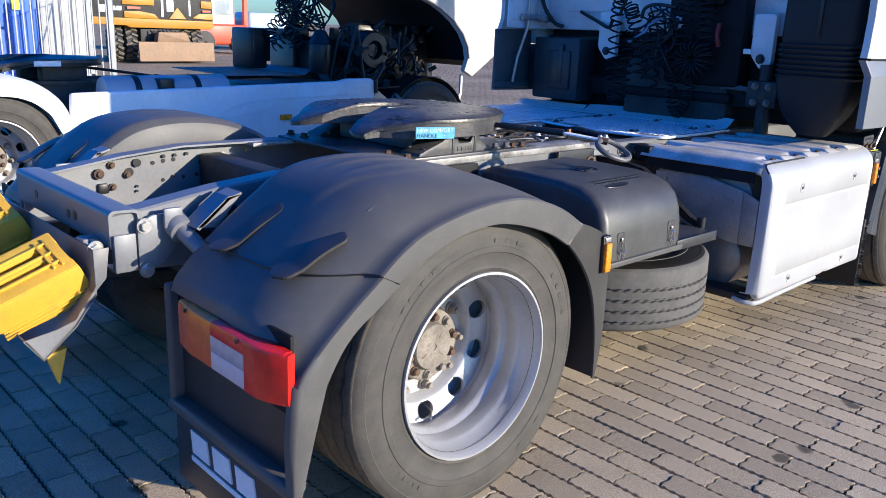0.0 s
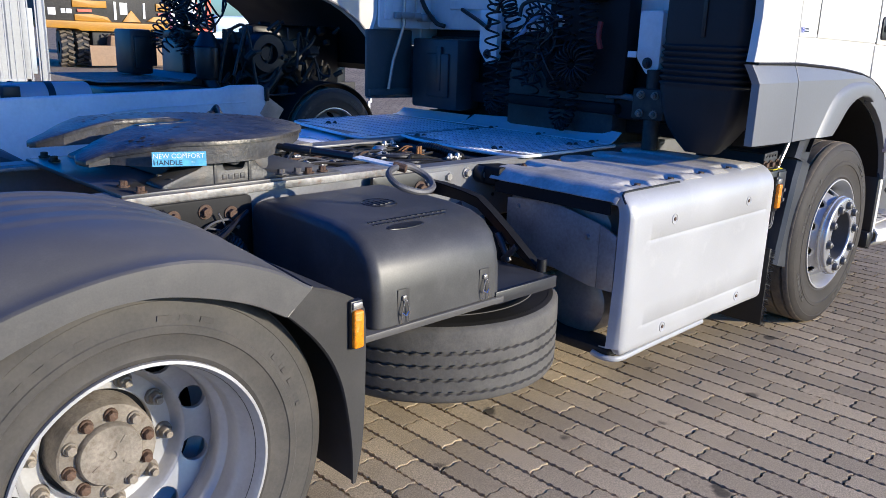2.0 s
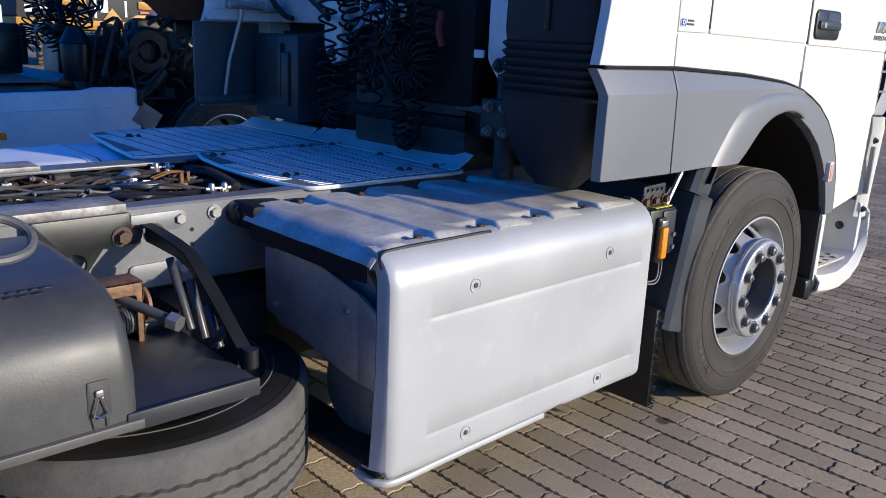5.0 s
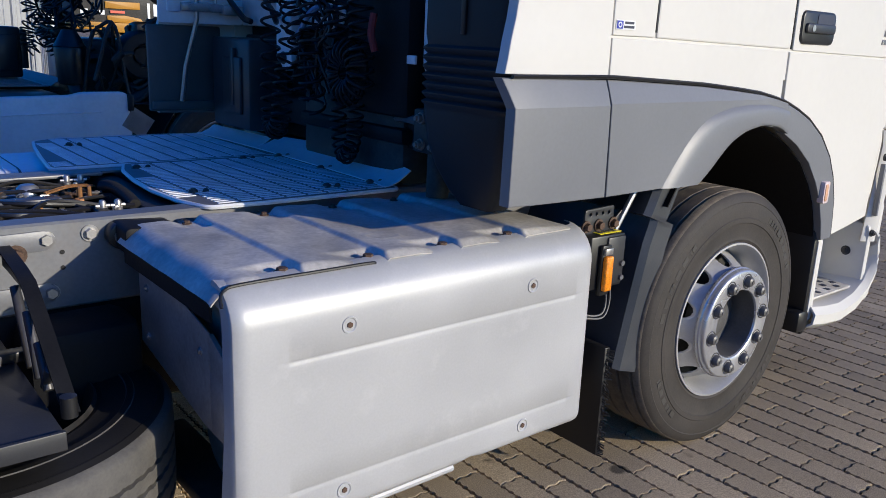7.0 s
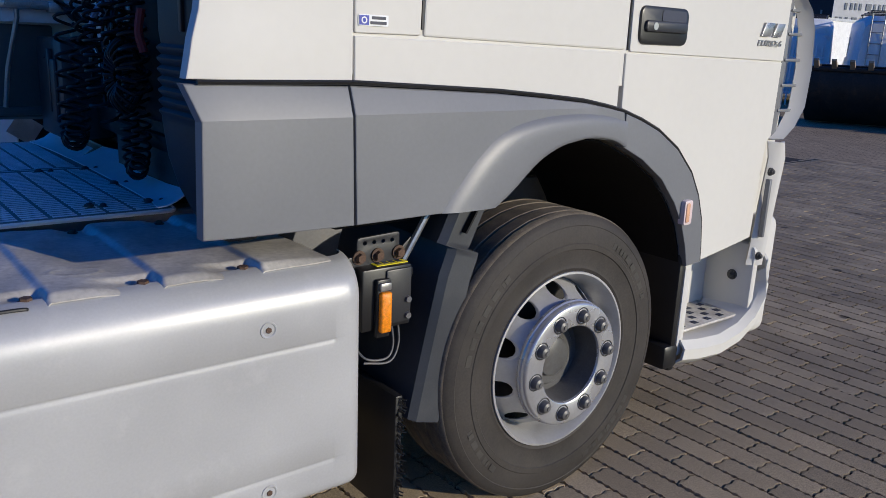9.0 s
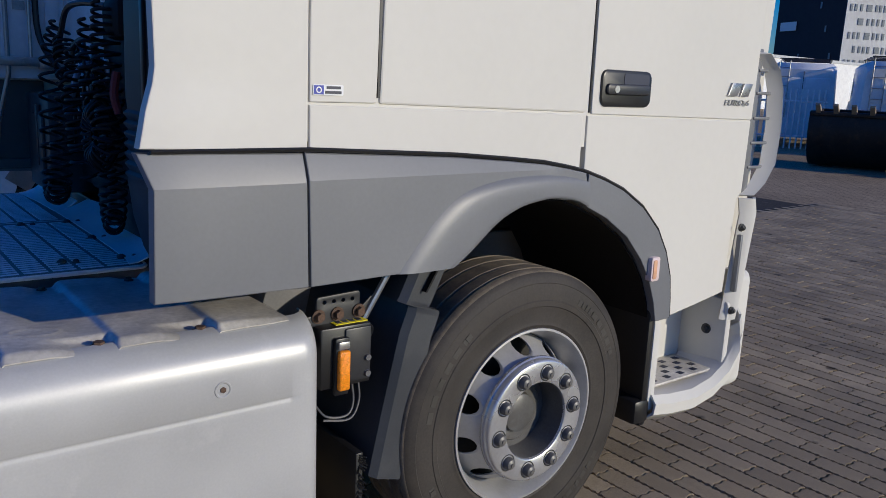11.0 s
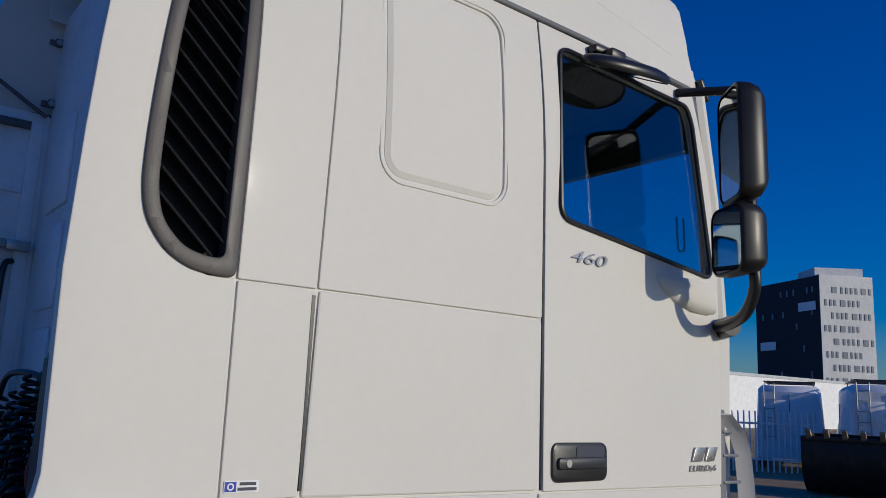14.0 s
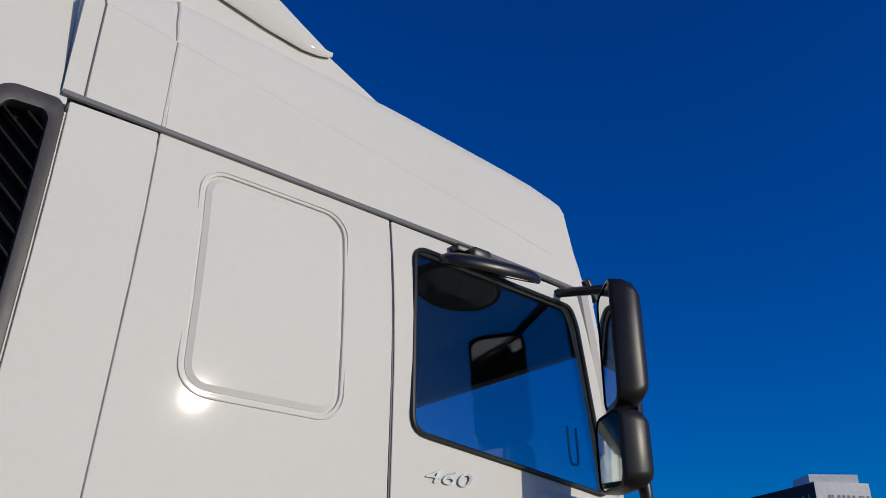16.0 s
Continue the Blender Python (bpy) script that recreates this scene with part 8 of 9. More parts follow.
part("back_sheet", [box(-0.866, -0.862, -0.44, 0.36, 0.684, 0.820), plate([(-0.865, 0.817), (-0.818, 0.818), (-0.832, 0.725), (-0.865, 0.690)], -0.445, -0.440, "y", (), 0.001), box(-0.865, -0.812, -0.30, -0.29, 0.72, 0.823)], RAIL, hold)
piece("bolt", BOLT, Matrix.Translation((-0.845, -0.41, 0.812)), hold)
part("arm", box(-0.862, -0.80, -0.36, -0.30, 0.76, 0.83, 0.004), RAIL, hold)
part("hanging_tip", plate([(-1.016, 0.516), (-0.956, 0.530), (-0.985, 0.417)], -0.43, -0.405, "y", (), 0.003), YELLOW, hold, "yellow plastic tip below the holder")


def wheel_chock(y, z):
    """A ribbed wedge; its slotted face looks up and towards negative y."""
    ck = thing("wheel_chock", "yellow ribbed plastic wheel chock lying in its holder", "wheel chock", (-0.98, y, 0.60 + z), "wheel chocks")
    m = Matrix.Translation((-0.898, y, 0.770 + z)) @ Matrix.Rotation(radians(-20.5), 4, "Y") @ Matrix.Rotation(radians(23), 4, "X")
    # local: x runs back along the face, y across it, z up from it
    wedge = soften([(0.0, 0.0), (-0.40, 0.0), (-0.40, -0.02), (-0.20, -0.135), (-0.02, -0.150), (0.012, -0.09)], 0.010)
    slots = [soften([(-0.055, 0.060), (-0.245, 0.060), (-0.245, 0.084), (-0.075, 0.084), (-0.055, 0.075)], 0.006), soften([(-0.055, 0.110), (-0.255, 0.110), (-0.255, 0.134), (-0.055, 0.134)], 0.006)]
    face = plate([(-0.005, 0.004), (-0.40, 0.004), (-0.40, 0.186), (-0.005, 0.186)], 0.004, -0.012, "z", slots, 0.002)
    part("slotted_face", moved(face, m), YELLOW, ck)
    for y0, y1 in ((0.0, 0.045), (0.145, 0.19)):
        part("side_wall", moved(plate(wedge, y0, y1, "y", (), 0.004), m), YELLOW, ck)
    part("core", moved(plate([(u * 0.97 - 0.005, v - 0.035 if v > -0.03 else v) for u, v in wedge], 0.045, 0.145, "y"), m), YELLOW, ck)
    for y0 in (0.046, 0.092, 0.138):
        part("rib", moved(box(-0.29, -0.03, y0, y0 + 0.008, 0.002, 0.012, 0.002), m), YELLOW, ck)
    for x0 in (-0.036, -0.062):
        part("rib", moved(box(x0, x0 + 0.008, 0.03, 0.16, 0.002, 0.012, 0.002), m), YELLOW, ck)
    for k in range(3):
        part("side_rib", moved(box(-0.26, -0.012, -0.006, 0.002, -0.10 - 0.014 * k, -0.094 - 0.014 * k, 0.002), m), YELLOW, ck)
    return ck


wheel_chock(-0.42, 0.0)
wheel_chock(0.10, 0.05)

# ---- far side of the yard: digger, forklift, containers ----
FENCEPAINT = pbr("weathered_white_fence", (0.36, 0.37, 0.37), 0.6, 0, 0.1, 2.0, 20, 0.0)
DIGGER = pbr("digger_yellow", (0.44, 0.20, 0.013), 0.5, 0, 0.1, 1.0, 20, 0.0, dirt=(0.25, 0.16, 0.07), dirt_amount=0.5)
BLADE = pbr("scuffed_blade", (0.27, 0.17, 0.10), 0.65, 0.1, 0.2, 2.0, 20, 0.01, dirt=(0.20, 0.12, 0.07), dirt_amount=0.6)
REDPAINT = pbr("red_paint", (0.65, 0.07, 0.03), 0.45, 0, 0.08, 1.0, 20, 0.0)
BLUEBOX = pbr("blue_container", (0.02, 0.11, 0.45), 0.5, 0, 0.12, 1.0, 20, 0.0)
dg = thing("wheeled_excavator", "yellow and black wheeled excavator with a dozer blade", "excavator", (11.0, 26.0, 0))
part("dozer_blade", plate(soften([(24.30, 0.06), (24.36, 0.70), (24.42, 0.70), (24.38, 0.06)], 0.01), 9.75, 12.45, "x"), BLADE, dg, "scuffed brown dozer blade")
part("blade_arm", plate(soften([(10.45, 0.68), (11.65, 0.68), (11.50, 1.02), (10.50, 1.02)], 0.03), 24.45, 24.75, "y", (), 0.02), BLADE, dg)
for x in (9.35, 9.85, 11.75, 12.2):
    wm = Matrix.Translation((x, 25.4, 0.60)) @ Matrix.Rotation(radians(78), 4, "Z")
    wl_ = part("wheel", moved(lathe([(0.2, -0.18), (0.3, -0.17), (0.52, -0.19), (0.57, -0.15), (0.57, 0.15), (0.52, 0.19), (0.2, 0.18)], 28, (0, 0, 0), "y"), wm), DARK, dg, "lugged tyre")
    lugs = []
    for k, a in enumerate(range(0, 360, 20)):
        for q in (-1, 1):
            lugs.append(moved(box(-0.035, 0.035, -0.11, 0.09, 0.55, 0.625), wm @ Matrix.Rotation(radians(a + 10 * (q > 0)), 4, "Y") @ Matrix.Translation((0, q * 0.10, 0)) @ Matrix.Rotation(radians(q * 24), 4, "Z")))
    part("lug", lugs, TREAD, wl_)
part("chassis", join(box(10.1, 11.5, 25.0, 27.5, 0.55, 1.12, 0.05), box(9.6, 12.1, 25.3, 25.5, 0.50, 0.70, 0.03)), DARK, dg)
part("counterweight", plate(soften([(8.45, 1.22), (9.6, 1.20), (9.7, 1.14), (12.6, 1.14), (12.75, 1.22), (12.75, 1.42), (8.45, 1.46)], 0.05), 24.85, 26.2, "y", (), 0.03), DIGGER, dg, "yellow counterweight")
part("engine_hood", plate(soften([(8.5, 1.44), (12.8, 1.40), (12.7, 2.7), (8.6, 2.7)], 0.1), 24.95, 27.5, "y", (), 0.03), DARK, dg, "dark engine hood")
part("yellow_panel", [plate(soften(o, 0.02), 24.90, 24.96, "y", (), 0.01) for o in ([(9.55, 1.46), (10.75, 1.44), (10.6, 1.60), (10.1, 1.68), (9.55, 1.66)], [(11.1, 1.46), (11.75, 1.46), (11.42, 1.85)], [(11.95, 1.50), (12.75, 1.46), (12.75, 1.68), (12.2, 1.66)], [(9.5, 1.88), (10.6, 1.88), (10.6, 2.1), (9.5, 2.1)], [(12.3, 1.86), (12.75, 1.84), (12.75, 2.1), (12.3, 2.1)])], DIGGER, dg)
part("red_lettering_bar", [box(9.65, 10.1, 24.885, 24.90, 1.74, 1.82), box(12.35, 12.65, 24.885, 24.90, 1.72, 1.79)], REDPAINT, dg)
part("white_marking", [box(8.75, 8.98, 24.93, 24.95, 1.62, 1.84), box(9.15, 9.28, 24.93, 24.95, 1.68, 1.82), box(9.32, 9.48, 24.93, 24.95, 1.68, 1.82), box(10.85, 10.93, 24.93, 24.95, 1.52, 2.10), box(11.05, 11.30, 24.93, 24.95, 1.70, 2.08), box(11.85, 11.92, 24.93, 24.95, 1.58, 2.10)], LABELWHITE, dg)
part("hose", [tube(smooth_path([(10.4 + 0.3 * k, 24.9, 1.05), (10.5 + 0.25 * k, 24.7, 0.95), (10.7 + 0.1 * k, 24.8, 1.12)], 5), 0.025, 6) for k in range(4)], BLACK, dg)
fk = thing("forklift", "red heavy forklift with a light grey cab", "forklift", (17.0, 33.0, 0))
part("body", join(box(15.6, 18.2, 32.0, 34.5, 0.4, 1.3, 0.1, 3), box(15.3, 15.9, 32.0, 34.0, 0.8, 1.7, 0.08, 3)), REDPAINT, fk)
part("cab", join(box(16.4, 17.6, 32.2, 34.0, 1.3, 3.2, 0.06)), WHITE_OLD, fk)
part("cab_window", box(16.65, 17.4, 32.16, 32.22, 1.7, 2.9, 0.02), GLASS, fk)
part("mast", join(box(18.2, 18.4, 32.3, 32.5, 0.3, 4.2), box(18.2, 18.4, 33.6, 33.8, 0.3, 4.2)), REDPAINT, fk)
for x in (16.0, 17.8):
    part("wheel", moved(lathe([(0.05, -0.2), (0.35, -0.2), (0.5, -0.14), (0.5, 0.14), (0.35, 0.2), (0.05, 0.2)], 24, (0, 0, 0), "y"), Matrix.Translation((x, 32.1, 0.5))), TYRE, fk)
vn = thing("pickup", "pale blue pickup parked at the back of the yard", "car", (21.0, 38.0, 0))
part("body", join(box(19.5, 23.8, 37.0, 38.9, 0.45, 1.15, 0.12, 3), box(21.2, 23.6, 37.1, 38.8, 1.1, 1.95, 0.2, 3)), pbr("pale_blue_paint", (0.45, 0.58, 0.70), 0.35, 0, 0.05, coat=0.5), vn)
part("windscreen", box(21.15, 21.3, 37.3, 38.6, 1.2, 1.8, 0.05), GLASS, vn)
for x in (20.3, 22.9):
    part("wheel", moved(lathe([(0.05, -0.12), (0.3, -0.12), (0.37, -0.08), (0.37, 0.08), (0.3, 0.12), (0.05, 0.12)], 24, (0, 0, 0), "y"), Matrix.Translation((x, 37.05, 0.37))), TYRE, vn)


def container(name, x0, x1, y0, y1, h, material, label):
    c = thing(name, label, "container", ((x0 + x1) / 2, (y0 + y1) / 2, 0))
    ribs = []
    x = x0 + 0.1
    while x < x1 - 0.15:
        ribs.append(plate([(x, y0 - 0.0), (x + 0.03, y0 - 0.04), (x + 0.11, y0 - 0.04), (x + 0.14, y0 - 0.0)], 0.15, h - 0.12, "z"))
        x += 0.27
    part("wall", box(x0, x1, y0, y1, 0.05, h), material, c)
    part("rib", ribs, material, c)
    part("frame", join(box(x0 - 0.03, x1 + 0.03, y0 - 0.06, y0, h - 0.12, h + 0.02, 0.01), box(x0 - 0.03, x1 + 0.03, y0 - 0.06, y0, 0, 0.16, 0.01), box(x0 - 0.04, x0 + 0.08, y0 - 0.06, y0, 0, h, 0.01), box(x1 - 0.08, x1 + 0.04, y0 - 0.06, y0, 0, h, 0.01)), material, c)
    return c


cb = container("shipping_container", 0.5, 4.45, 17.3, 19.7, 2.6, BLUEBOX, "blue corrugated shipping container behind the fence")
part("white_marking", join(*[box(3.38, 3.50, 17.24, 17.262, 1.05 + 0.17 * k, 1.17 + 0.17 * k) for k in range(6)]), LABELWHITE, cb)
part("yellow_plate", box(3.95, 4.12, 17.22, 17.262, 1.55, 1.75), LABELYELLOW, cb)
container("shipping_container", 4.55, 5.60, 17.2, 19.6, 2.6, FENCEPAINT, "white container beside the gate")
fence = thing("fence", "white painted bar fence", "fence", (3.0, 14.6, 0))
for k in range(34):
    part("bar", box(0.2 + 0.145 * k, 0.225 + 0.145 * k, 14.58, 14.605, 0.05, 2.3), FENCEPAINT, fence)
for z in (0.2, 1.95):
    part("cross_bar", box(0.1, 5.05, 14.615, 14.66, z, z + 0.05), FENCEPAINT, fence)
gate = thing("gate", "white gate post with an open mesh gate", "gate", (5.1, 14.6, 0))
part("post", box(5.02, 5.12, 14.55, 14.65, 0, 2.5, 0.01), FENCEPAINT, gate)
part("leaf_frame", join(tube([(5.12, 14.6, 0.2), (5.12, 14.6, 2.2), (5.5, 15.6, 2.2), (5.5, 15.6, 0.2), (5.12, 14.6, 0.2)], 0.025, 6), *[tube([(5.12 + 0.38 * q, 14.6 + q, 0.2), (5.12 + 0.38 * q, 14.6 + q, 2.2)], 0.012, 5) for q in (0.2, 0.4, 0.6, 0.8)], tube([(5.12, 14.6, 0.2), (5.5, 15.6, 2.2)], 0.015, 5)), STEEL, gate)
post = whole("bollard", box(6.95, 7.15, 21.4, 21.6, 0.0, 1.75, 0.02), pbr("galvanised_post", (0.42, 0.46, 0.48), 0.5, 0.3), "grey steel post beside the digger", "post")

# ---- ahead of the truck: buckets, vans, tower ----
TOOTH = pbr("worn_tooth_steel", (0.36, 0.28, 0.19), 0.6, 0.1, 0.2, 6, 40, 0.01)
BUCKET = pbr("black_bucket_steel", (0.02, 0.019, 0.018), 0.55, 0.2, 0.4, 3, 30, 0.02, dirt=(0.12, 0.06, 0.03), dirt_amount=0.5)
random.seed(31)
bk0 = None
for k in range(5):
    if bk0 is None:
        bk0 = thing("digger_bucket", "black steel digger bucket with rusty teeth", "bucket", (0, 0, 0), "row of digger buckets")
        ring = []
        for a in range(-200, 31, 14):
            ring.append((0.95 * math.cos(radians(a)), 0.92 + 0.92 * math.sin(radians(a))))
        part("shell", sheet([[(x, y, z) for y in (-0.85, -0.3, 0.3, 0.85)] for x, z in ring], 0.05), BUCKET, bk0)
        for s in (-1, 1):
            part("side_plate", plate(ring, s * 0.85, s * 0.90, "y"), BUCKET, bk0)
        for q in range(5):
            yy = -0.72 + 0.36 * q
            part("tooth", moved(plate([(0.0, 0.06), (0.30, 0.02), (0.32, -0.02), (0.0, -0.06)], yy - 0.05, yy + 0.05, "y"), Matrix.Translation((-0.92, 0, 1.25)) @ Matrix.Rotation(radians(-150), 4, "Y")), TOOTH, bk0)
        part("rim_bar", box(-0.98, -0.86, -0.9, 0.9, 1.16, 1.26, 0.03), BUCKET, bk0)
        bk0.matrix_basis = pose(20.9, 6.0, 0, 0, 0, 20)
    else:
        copy_thing(bk0, pose(20.9 + 0.55 * k, 6.0 - 1.9 * k, 0, 0, 0, 20 + random.uniform(-6, 6)))

VANGLASS = glass("van_glass", (0.10, 0.12, 0.14))
van0 = thing("van", "white panel van with a roof rack", "van", (0, 0, 0), "parked vans")
rows = []
for y, hw, zt in ((-2.7, 0.93, 2.35), (-2.5, 0.97, 2.55), (1.2, 0.97, 2.55), (1.9, 0.95, 1.70), (2.6, 0.92, 1.25), (2.75, 0.80, 0.9)):
    rows.append([(-hw, y, 0.35), (-hw, y, min(1.2, zt - 0.1)), (-hw * 0.92, y, zt - 0.12), (-hw * 0.80, y, zt), (hw * 0.80, y, zt), (hw * 0.92, y, zt - 0.12), (hw, y, min(1.2, zt - 0.1)), (hw, y, 0.35)])
vb = sheet(rows)
vb.faces.new([vb.verts.new(p) for p in rows[0]])
vb.faces.new([vb.verts.new(p) for p in rows[-1]])
part("body", vb, WHITE_OLD, van0)
part("rear_window", join(box(-0.75, -0.08, -2.72, -2.69, 1.45, 2.1, 0.01), box(0.08, 0.75, -2.72, -2.69, 1.45, 2.1, 0.01)), WHITE_OLD, van0)
part("door_seam", box(-0.008, 0.008, -2.715, -2.69, 0.5, 2.3), INK, van0)
part("side_window", join(box(-0.955, -0.94, 0.5, 1.35, 1.45, 2.05, 0.01)), VANGLASS, van0)
rk = part("roof_rack", join(tube([(-0.7, -2.4, 2.68), (-0.7, 0.9, 2.68)], 0.02, 6), tube([(0.7, -2.4, 2.68), (0.7, 0.9, 2.68)], 0.02, 6), *[tube([(-0.75, y, 2.68), (0.75, y, 2.68)], 0.018, 6) for y in (-2.3, -1.4, -0.5, 0.4)], *[tube([(x, y, 2.5), (x, y, 2.68)], 0.015, 6) for x in (-0.7, 0.7) for y in (-2.2, 0.4)]), BLACK, van0)
part("ladder", join(tube([(-0.72, -2.74, 0.9), (-0.72, -2.74, 2.6)], 0.015, 6), tube([(-0.42, -2.74, 0.9), (-0.42, -2.74, 2.6)], 0.015, 6), *[tube([(-0.72, -2.74, z), (-0.42, -2.74, z)], 0.012, 6) for z in np.arange(1.0, 2.5, 0.28)]), STEEL, van0)
for x in (-0.85, 0.85):
    for y in (-1.7, 1.75):
        part("wheel", lathe([(0.05, -0.11), (0.25, -0.11), (0.34, -0.08), (0.34, 0.08), (0.25, 0.11), (0.05, 0.11)], 20, (x, y, 0.34), "x"), TYRE, van0)
van0.matrix_basis = pose(26.9, 8.1, 0, 0, 0, -60)
copy_thing(van0, pose(28.5, 11.6, 0, 0, 0, -62))
copy_thing(van0, pose(27.6, 5.2, 0, 0, 0, -60))
fn2 = thing("yard_fence", "white palisade fence at the yard's edge", "fence", (24.0, 11.0, 0))
for k in range(24):
    part("bar", box(22.6 + 0.10 * k, 22.64 + 0.10 * k, 11.7 - 0.12 * k, 11.73 - 0.12 * k, 0.05, 1.75), WHITE_OLD, fn2)
part("cross_bar", tube([(22.6, 11.75, 1.4), (25.0, 8.9, 1.4)], 0.03, 6), WHITE_OLD, fn2)
part("cross_bar", tube([(22.6, 11.75, 0.4), (25.0, 8.9, 0.4)], 0.03, 6), WHITE_OLD, fn2)
hall = thing("warehouse", "long low white warehouse behind the vans", "building", (80, 40, 0))
part("wall", join(plate([(50, 0), (50, 5.2), (150, 5.2), (150, 0)], 44.0, 60, "y")), WHITE_OLD, hall)
part("roof_edge", box(49.8, 150, 43.9, 60, 5.2, 5.5), pbr("roof_edge_grey", (0.5, 0.52, 0.54), 0.6), hall)

TOWERWHITE = pbr("tower_light_cladding", (0.55, 0.56, 0.57), 0.6, 0, 0.1, 0.15, 1.2, 0.0)
TOWERDARK = pbr("tower_dark_cladding", (0.020, 0.024, 0.032), 0.8, 0, 0.2, 0.15, 1.0, 0.0)
WINDOW = pbr("tower_window", (0.15, 0.17, 0.20), 0.3, 0, 0.1)
tw = thing("office_tower", "office tower with one dark and one pale face", "building", (180, 96, 0))
C = Vector((178.7, 87.4, 0))
A_ = Vector((188.2, 108.8, 0))
E_ = Vector((190.2, 81.0, 0))
H1, H2 = 32.5, 33.8


def slab(p, q, h0, h1, back, name, material, parent, label=""):
    """An upright slab from p to q, thick towards the tower's inside."""
    d = (q - p).normalized()
    nrm = Vector((-d.y, d.x, 0)) * back
    bm = bmesh.new()
    lo = [bm.verts.new(v + Vector((0, 0, h0))) for v in (p, q, q + nrm, p + nrm)]
    hi = [bm.verts.new(v + Vector((0, 0, h1))) for v in (p, q, q + nrm, p + nrm)]
    bm.faces.new(lo)
    bm.faces.new(hi)
    for i in range(4):
        j = (i + 1) % 4
        bm.faces.new((lo[i], lo[j], hi[j], hi[i]))
    return part(name, bm, material, parent, label)


pale = slab(C, E_, 0, H1, 14, "pale_face", TOWERWHITE, tw, "pale clad face with rows of windows")
darkf = slab(A_, C + (A_ - C).normalized() * 0.1, 0, H1 - 0.2, 10, "dark_face", TOWERDARK, tw, "dark glazed face")
slab(C + Vector((2.0, 2.0, 0)), E_ + Vector((-1.0, 1.6, 0)), H1, H1 + 2.0, 9, "roof_box", TOWERWHITE, tw)
d = (E_ - C)
plan = (((0.27, 1), (0.41, 0), (0.50, 0), (0.59, 0), (0.68, 0), (0.82, 1), (0.94, 0)), ((0.10, 0), (0.19, 0), (0.27, 0), (0.42, 1), (0.54, 0), (0.62, 0), (0.71, 0)),
        ((0.22, 0), (0.32, 0), (0.40, 0), (0.48, 0), (0.63, 1), (0.74, 0), (0.83, 0), (0.91, 0)), ((0.08, 0), (0.16, 0), (0.26, 0), (0.40, 1), (0.53, 0), (0.60, 0), (0.68, 0)))
for row in range(9):
    for u0, wide in plan[row % 4]:
        k = 0.045 if wide else 0.020
        off = Vector((-0.05, -0.12, 0))
        slab(C + d * (u0 - k) + off, C + d * (u0 + k) + off, 28.4 - row * 2.9, 29.8 - row * 2.9, 0.2, "window", WINDOW, pale)
d2 = (A_ - C)
for z0, us in ((28.6, (0.10, 0.18, 0.38, 0.48, 0.58)), (23.6, (0.12, 0.55, 0.72, 0.88)), (20.6, (0.35,)), (15.4, (0.25,)), (9.5, (0.15, 0.60))):
    for u in us:
        p0, p1 = C + d2 * (u - 0.012) + Vector((-0.15, -0.02, 0)), C + d2 * (u + 0.012) + Vector((-0.15, -0.02, 0))
        slab(p1, p0, z0, z0 + 1.4, 0.1, "window", WINDOW, darkf)
for z0, u in ((24.6, 0.06), (16.2, 0.68)):
    p0, p1 = C + d2 * u + Vector((-0.35, -0.05, 0)), C + d2 * (u + 0.25) + Vector((-0.35, -0.05, 0))
    slab(p1, p0, z0, z0 + 2.0, 0.1, "white_sign", LABELWHITE, darkf)
b2 = thing("office_block", "distant dark office block", "building", (300, 118, 0))
part("body", box(290, 320, 104, 122, 0, 28), TOWERDARK, b2)
part("floor_band", [box(289.6, 290.1, 104, 122, 4 + 4 * k, 5.2 + 4 * k) for k in range(6)], TOWERWHITE, b2)

# ---- pavers near the truck ----
PW, PL = 0.112, 0.22
bm = bmesh.new()
bmesh.ops.create_grid(bm, x_segments=2, y_segments=2, size=0.5, matrix=Matrix.Translation((5.6, 0.5, -0.0125)) @ Matrix.Diagonal((16.0, 8.8, 1, 1)))
part("joint_sand", bm, pbr("dark_joint_sand", (0.024, 0.019, 0.015), 0.95, 0, 0.4, 6, 160, 0.05, dirt=(0.18, 0.14, 0.09), dirt_amount=0.7, spread=0.12), ground)


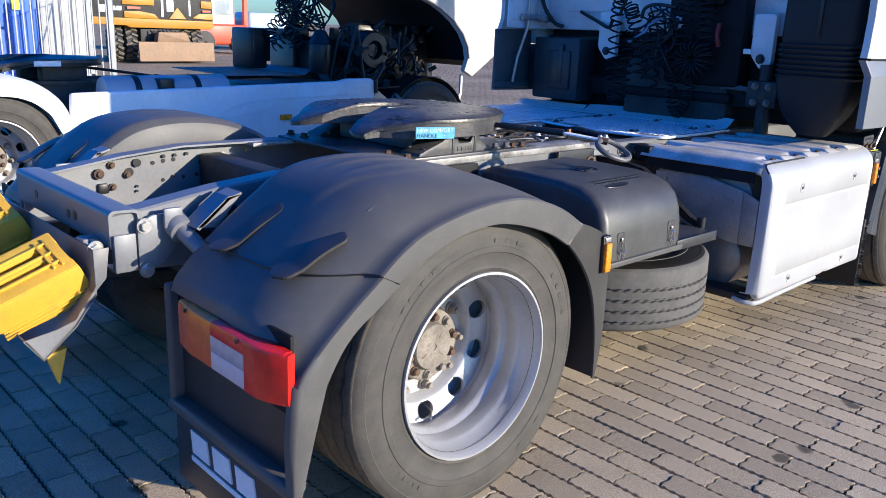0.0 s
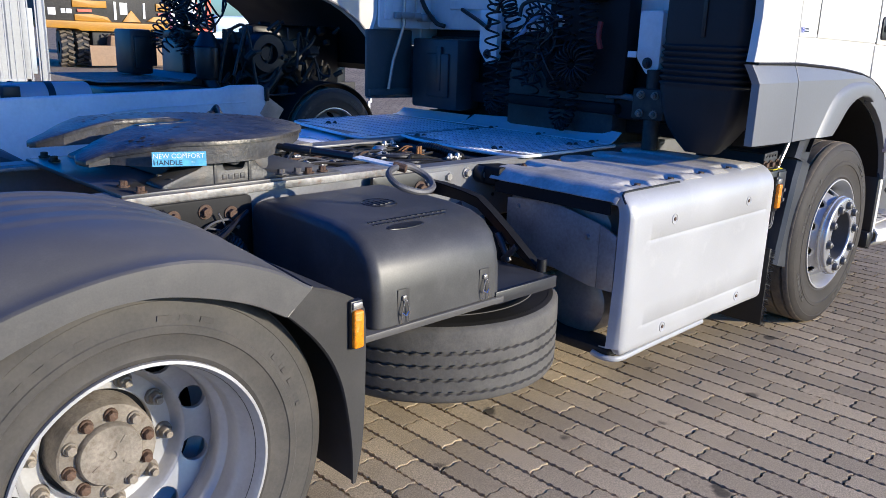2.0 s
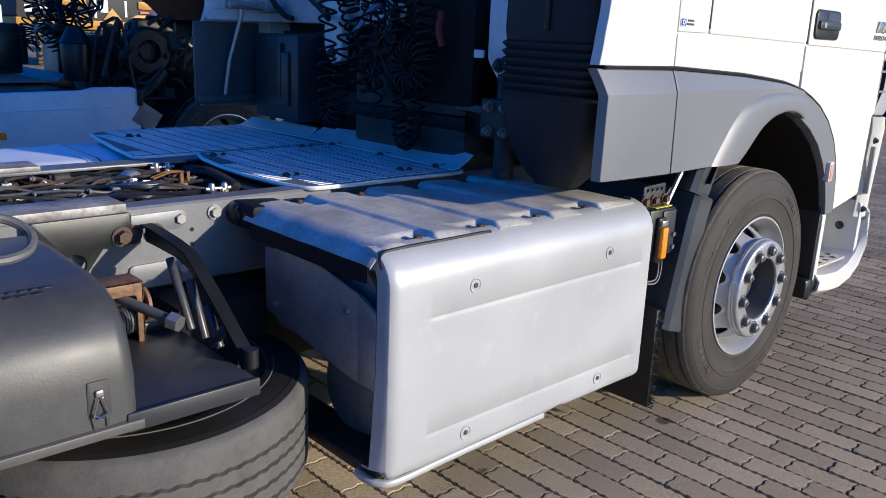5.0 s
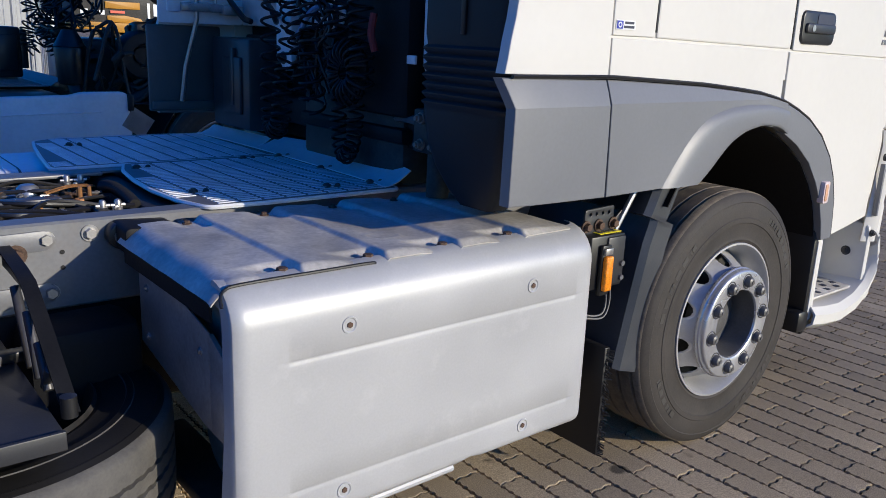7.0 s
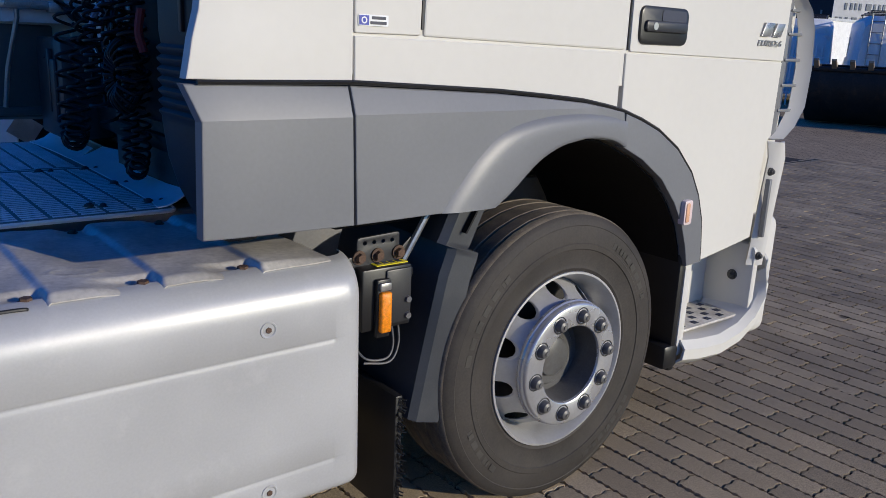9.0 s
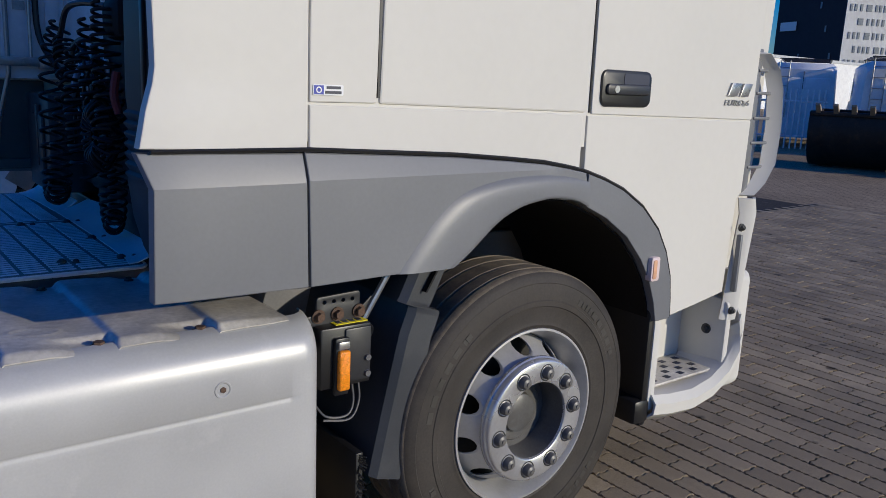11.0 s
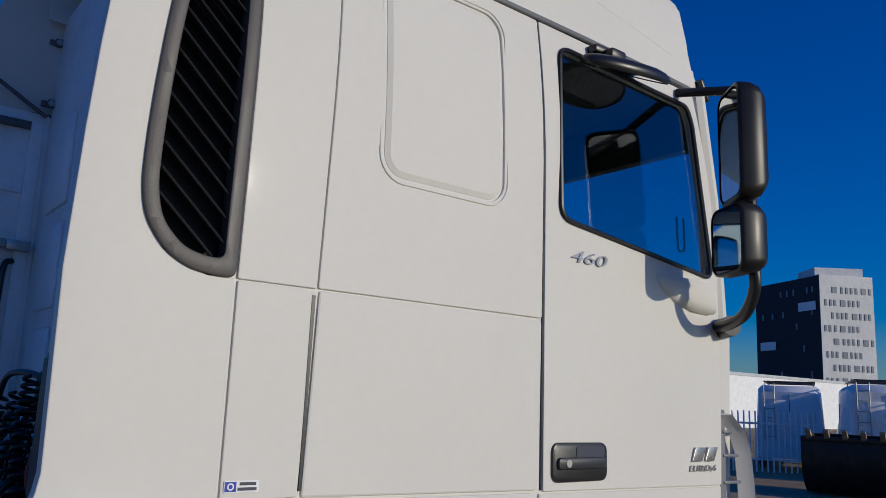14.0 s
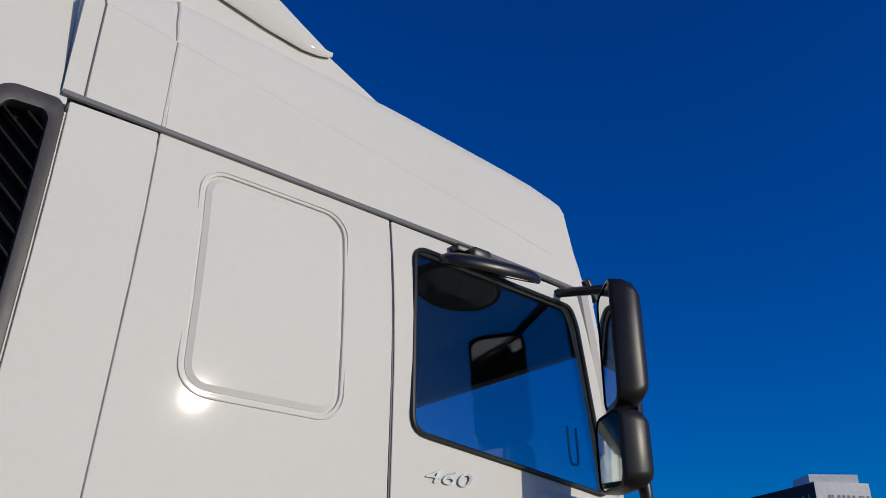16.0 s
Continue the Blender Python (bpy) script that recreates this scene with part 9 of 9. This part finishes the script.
def paver_outline(k):
    """An interlocking block: zigzag ends and small notches along the long sides."""
    a, b, d, deep, half = PW / 2 - k, PL / 2 - k - 0.0006, 0.0042, 0.0060, 0.0115
    notches = [(-2.5 + q) * PL / 6 for q in range(6)]
    right = [(a - e, c + h) for c in notches for h, e in ((-half, 0.0), (-0.003, deep), (0.006, deep * 0.8), (half, 0.0))]
    zig = [(a * f, d * g) for f, g in ((1.0, -1), (0.5, 1), (0.0, -1), (-0.5, 1), (-1.0, -1))]
    end = [(x, b + y) for x, y in zig]
    left = [(-a + e, c + h) for c in reversed(notches) for h, e in ((half, 0.0), (0.003, deep), (-0.006, deep * 0.8), (-half, 0.0))]
    foot = [(x, -b + y) for x, y in reversed(zig)]
    return right + end + left + foot


def paver_arrays():
    rings = [(paver_outline(0.0042), 0.0), (paver_outline(0.0026), -0.020)]
    verts = [(x, y, z) for r, z in rings for x, y in r]
    n = len(rings[0][0])
    faces = [tuple(range(n))] + [(i, n + i, n + (i + 1) % n, (i + 1) % n) for i in range(n)]
    return verts, faces


pv, pf = paver_arrays()
pme = bpy.data.meshes.new("paver")
pme.from_pydata(pv, [], pf)
pme.materials.append(paver_material("object"))
rng = np.random.RandomState(4)
allv, allf = [], []
base = np.array(pv)
for i in range(-24, 125):
    for j in range(-18, 23):
        x, y = (i + 0.5) * PW, (j + 0.5 + (0.5 if i % 2 == 0 else 0.0)) * PL
        x, y = x + rng.uniform(-0.0016, 0.0016), y + rng.uniform(-0.002, 0.002)
        dz, tx, ty = rng.uniform(-0.0022, 0.0008), rng.uniform(-0.009, 0.009), rng.uniform(-0.009, 0.009)
        if 0.55 < x < 5.5 and -2.05 < y < -0.95:
            ob = piece("paver", pme, Matrix.Translation((x, y, dz)) @ Euler((tx, ty, 0)).to_matrix().to_4x4(), ground)
        elif x < 6 or y < 3.0:
            v = base.copy()
            v[:, 2] += dz + v[:, 0] * -ty + v[:, 1] * tx
            v[:, 0] += x
            v[:, 1] += y
            k = len(allv) * len(pv)
            allv.append(v)
            allf += [tuple(q + k for q in f) for f in pf]
me = bpy.data.meshes.new("pavers")
me.from_pydata(np.concatenate(allv).tolist(), [], allf)
me.materials.append(paver_material("island"))
tagged(under(new("paver_field", me), ground), kind="stuff")
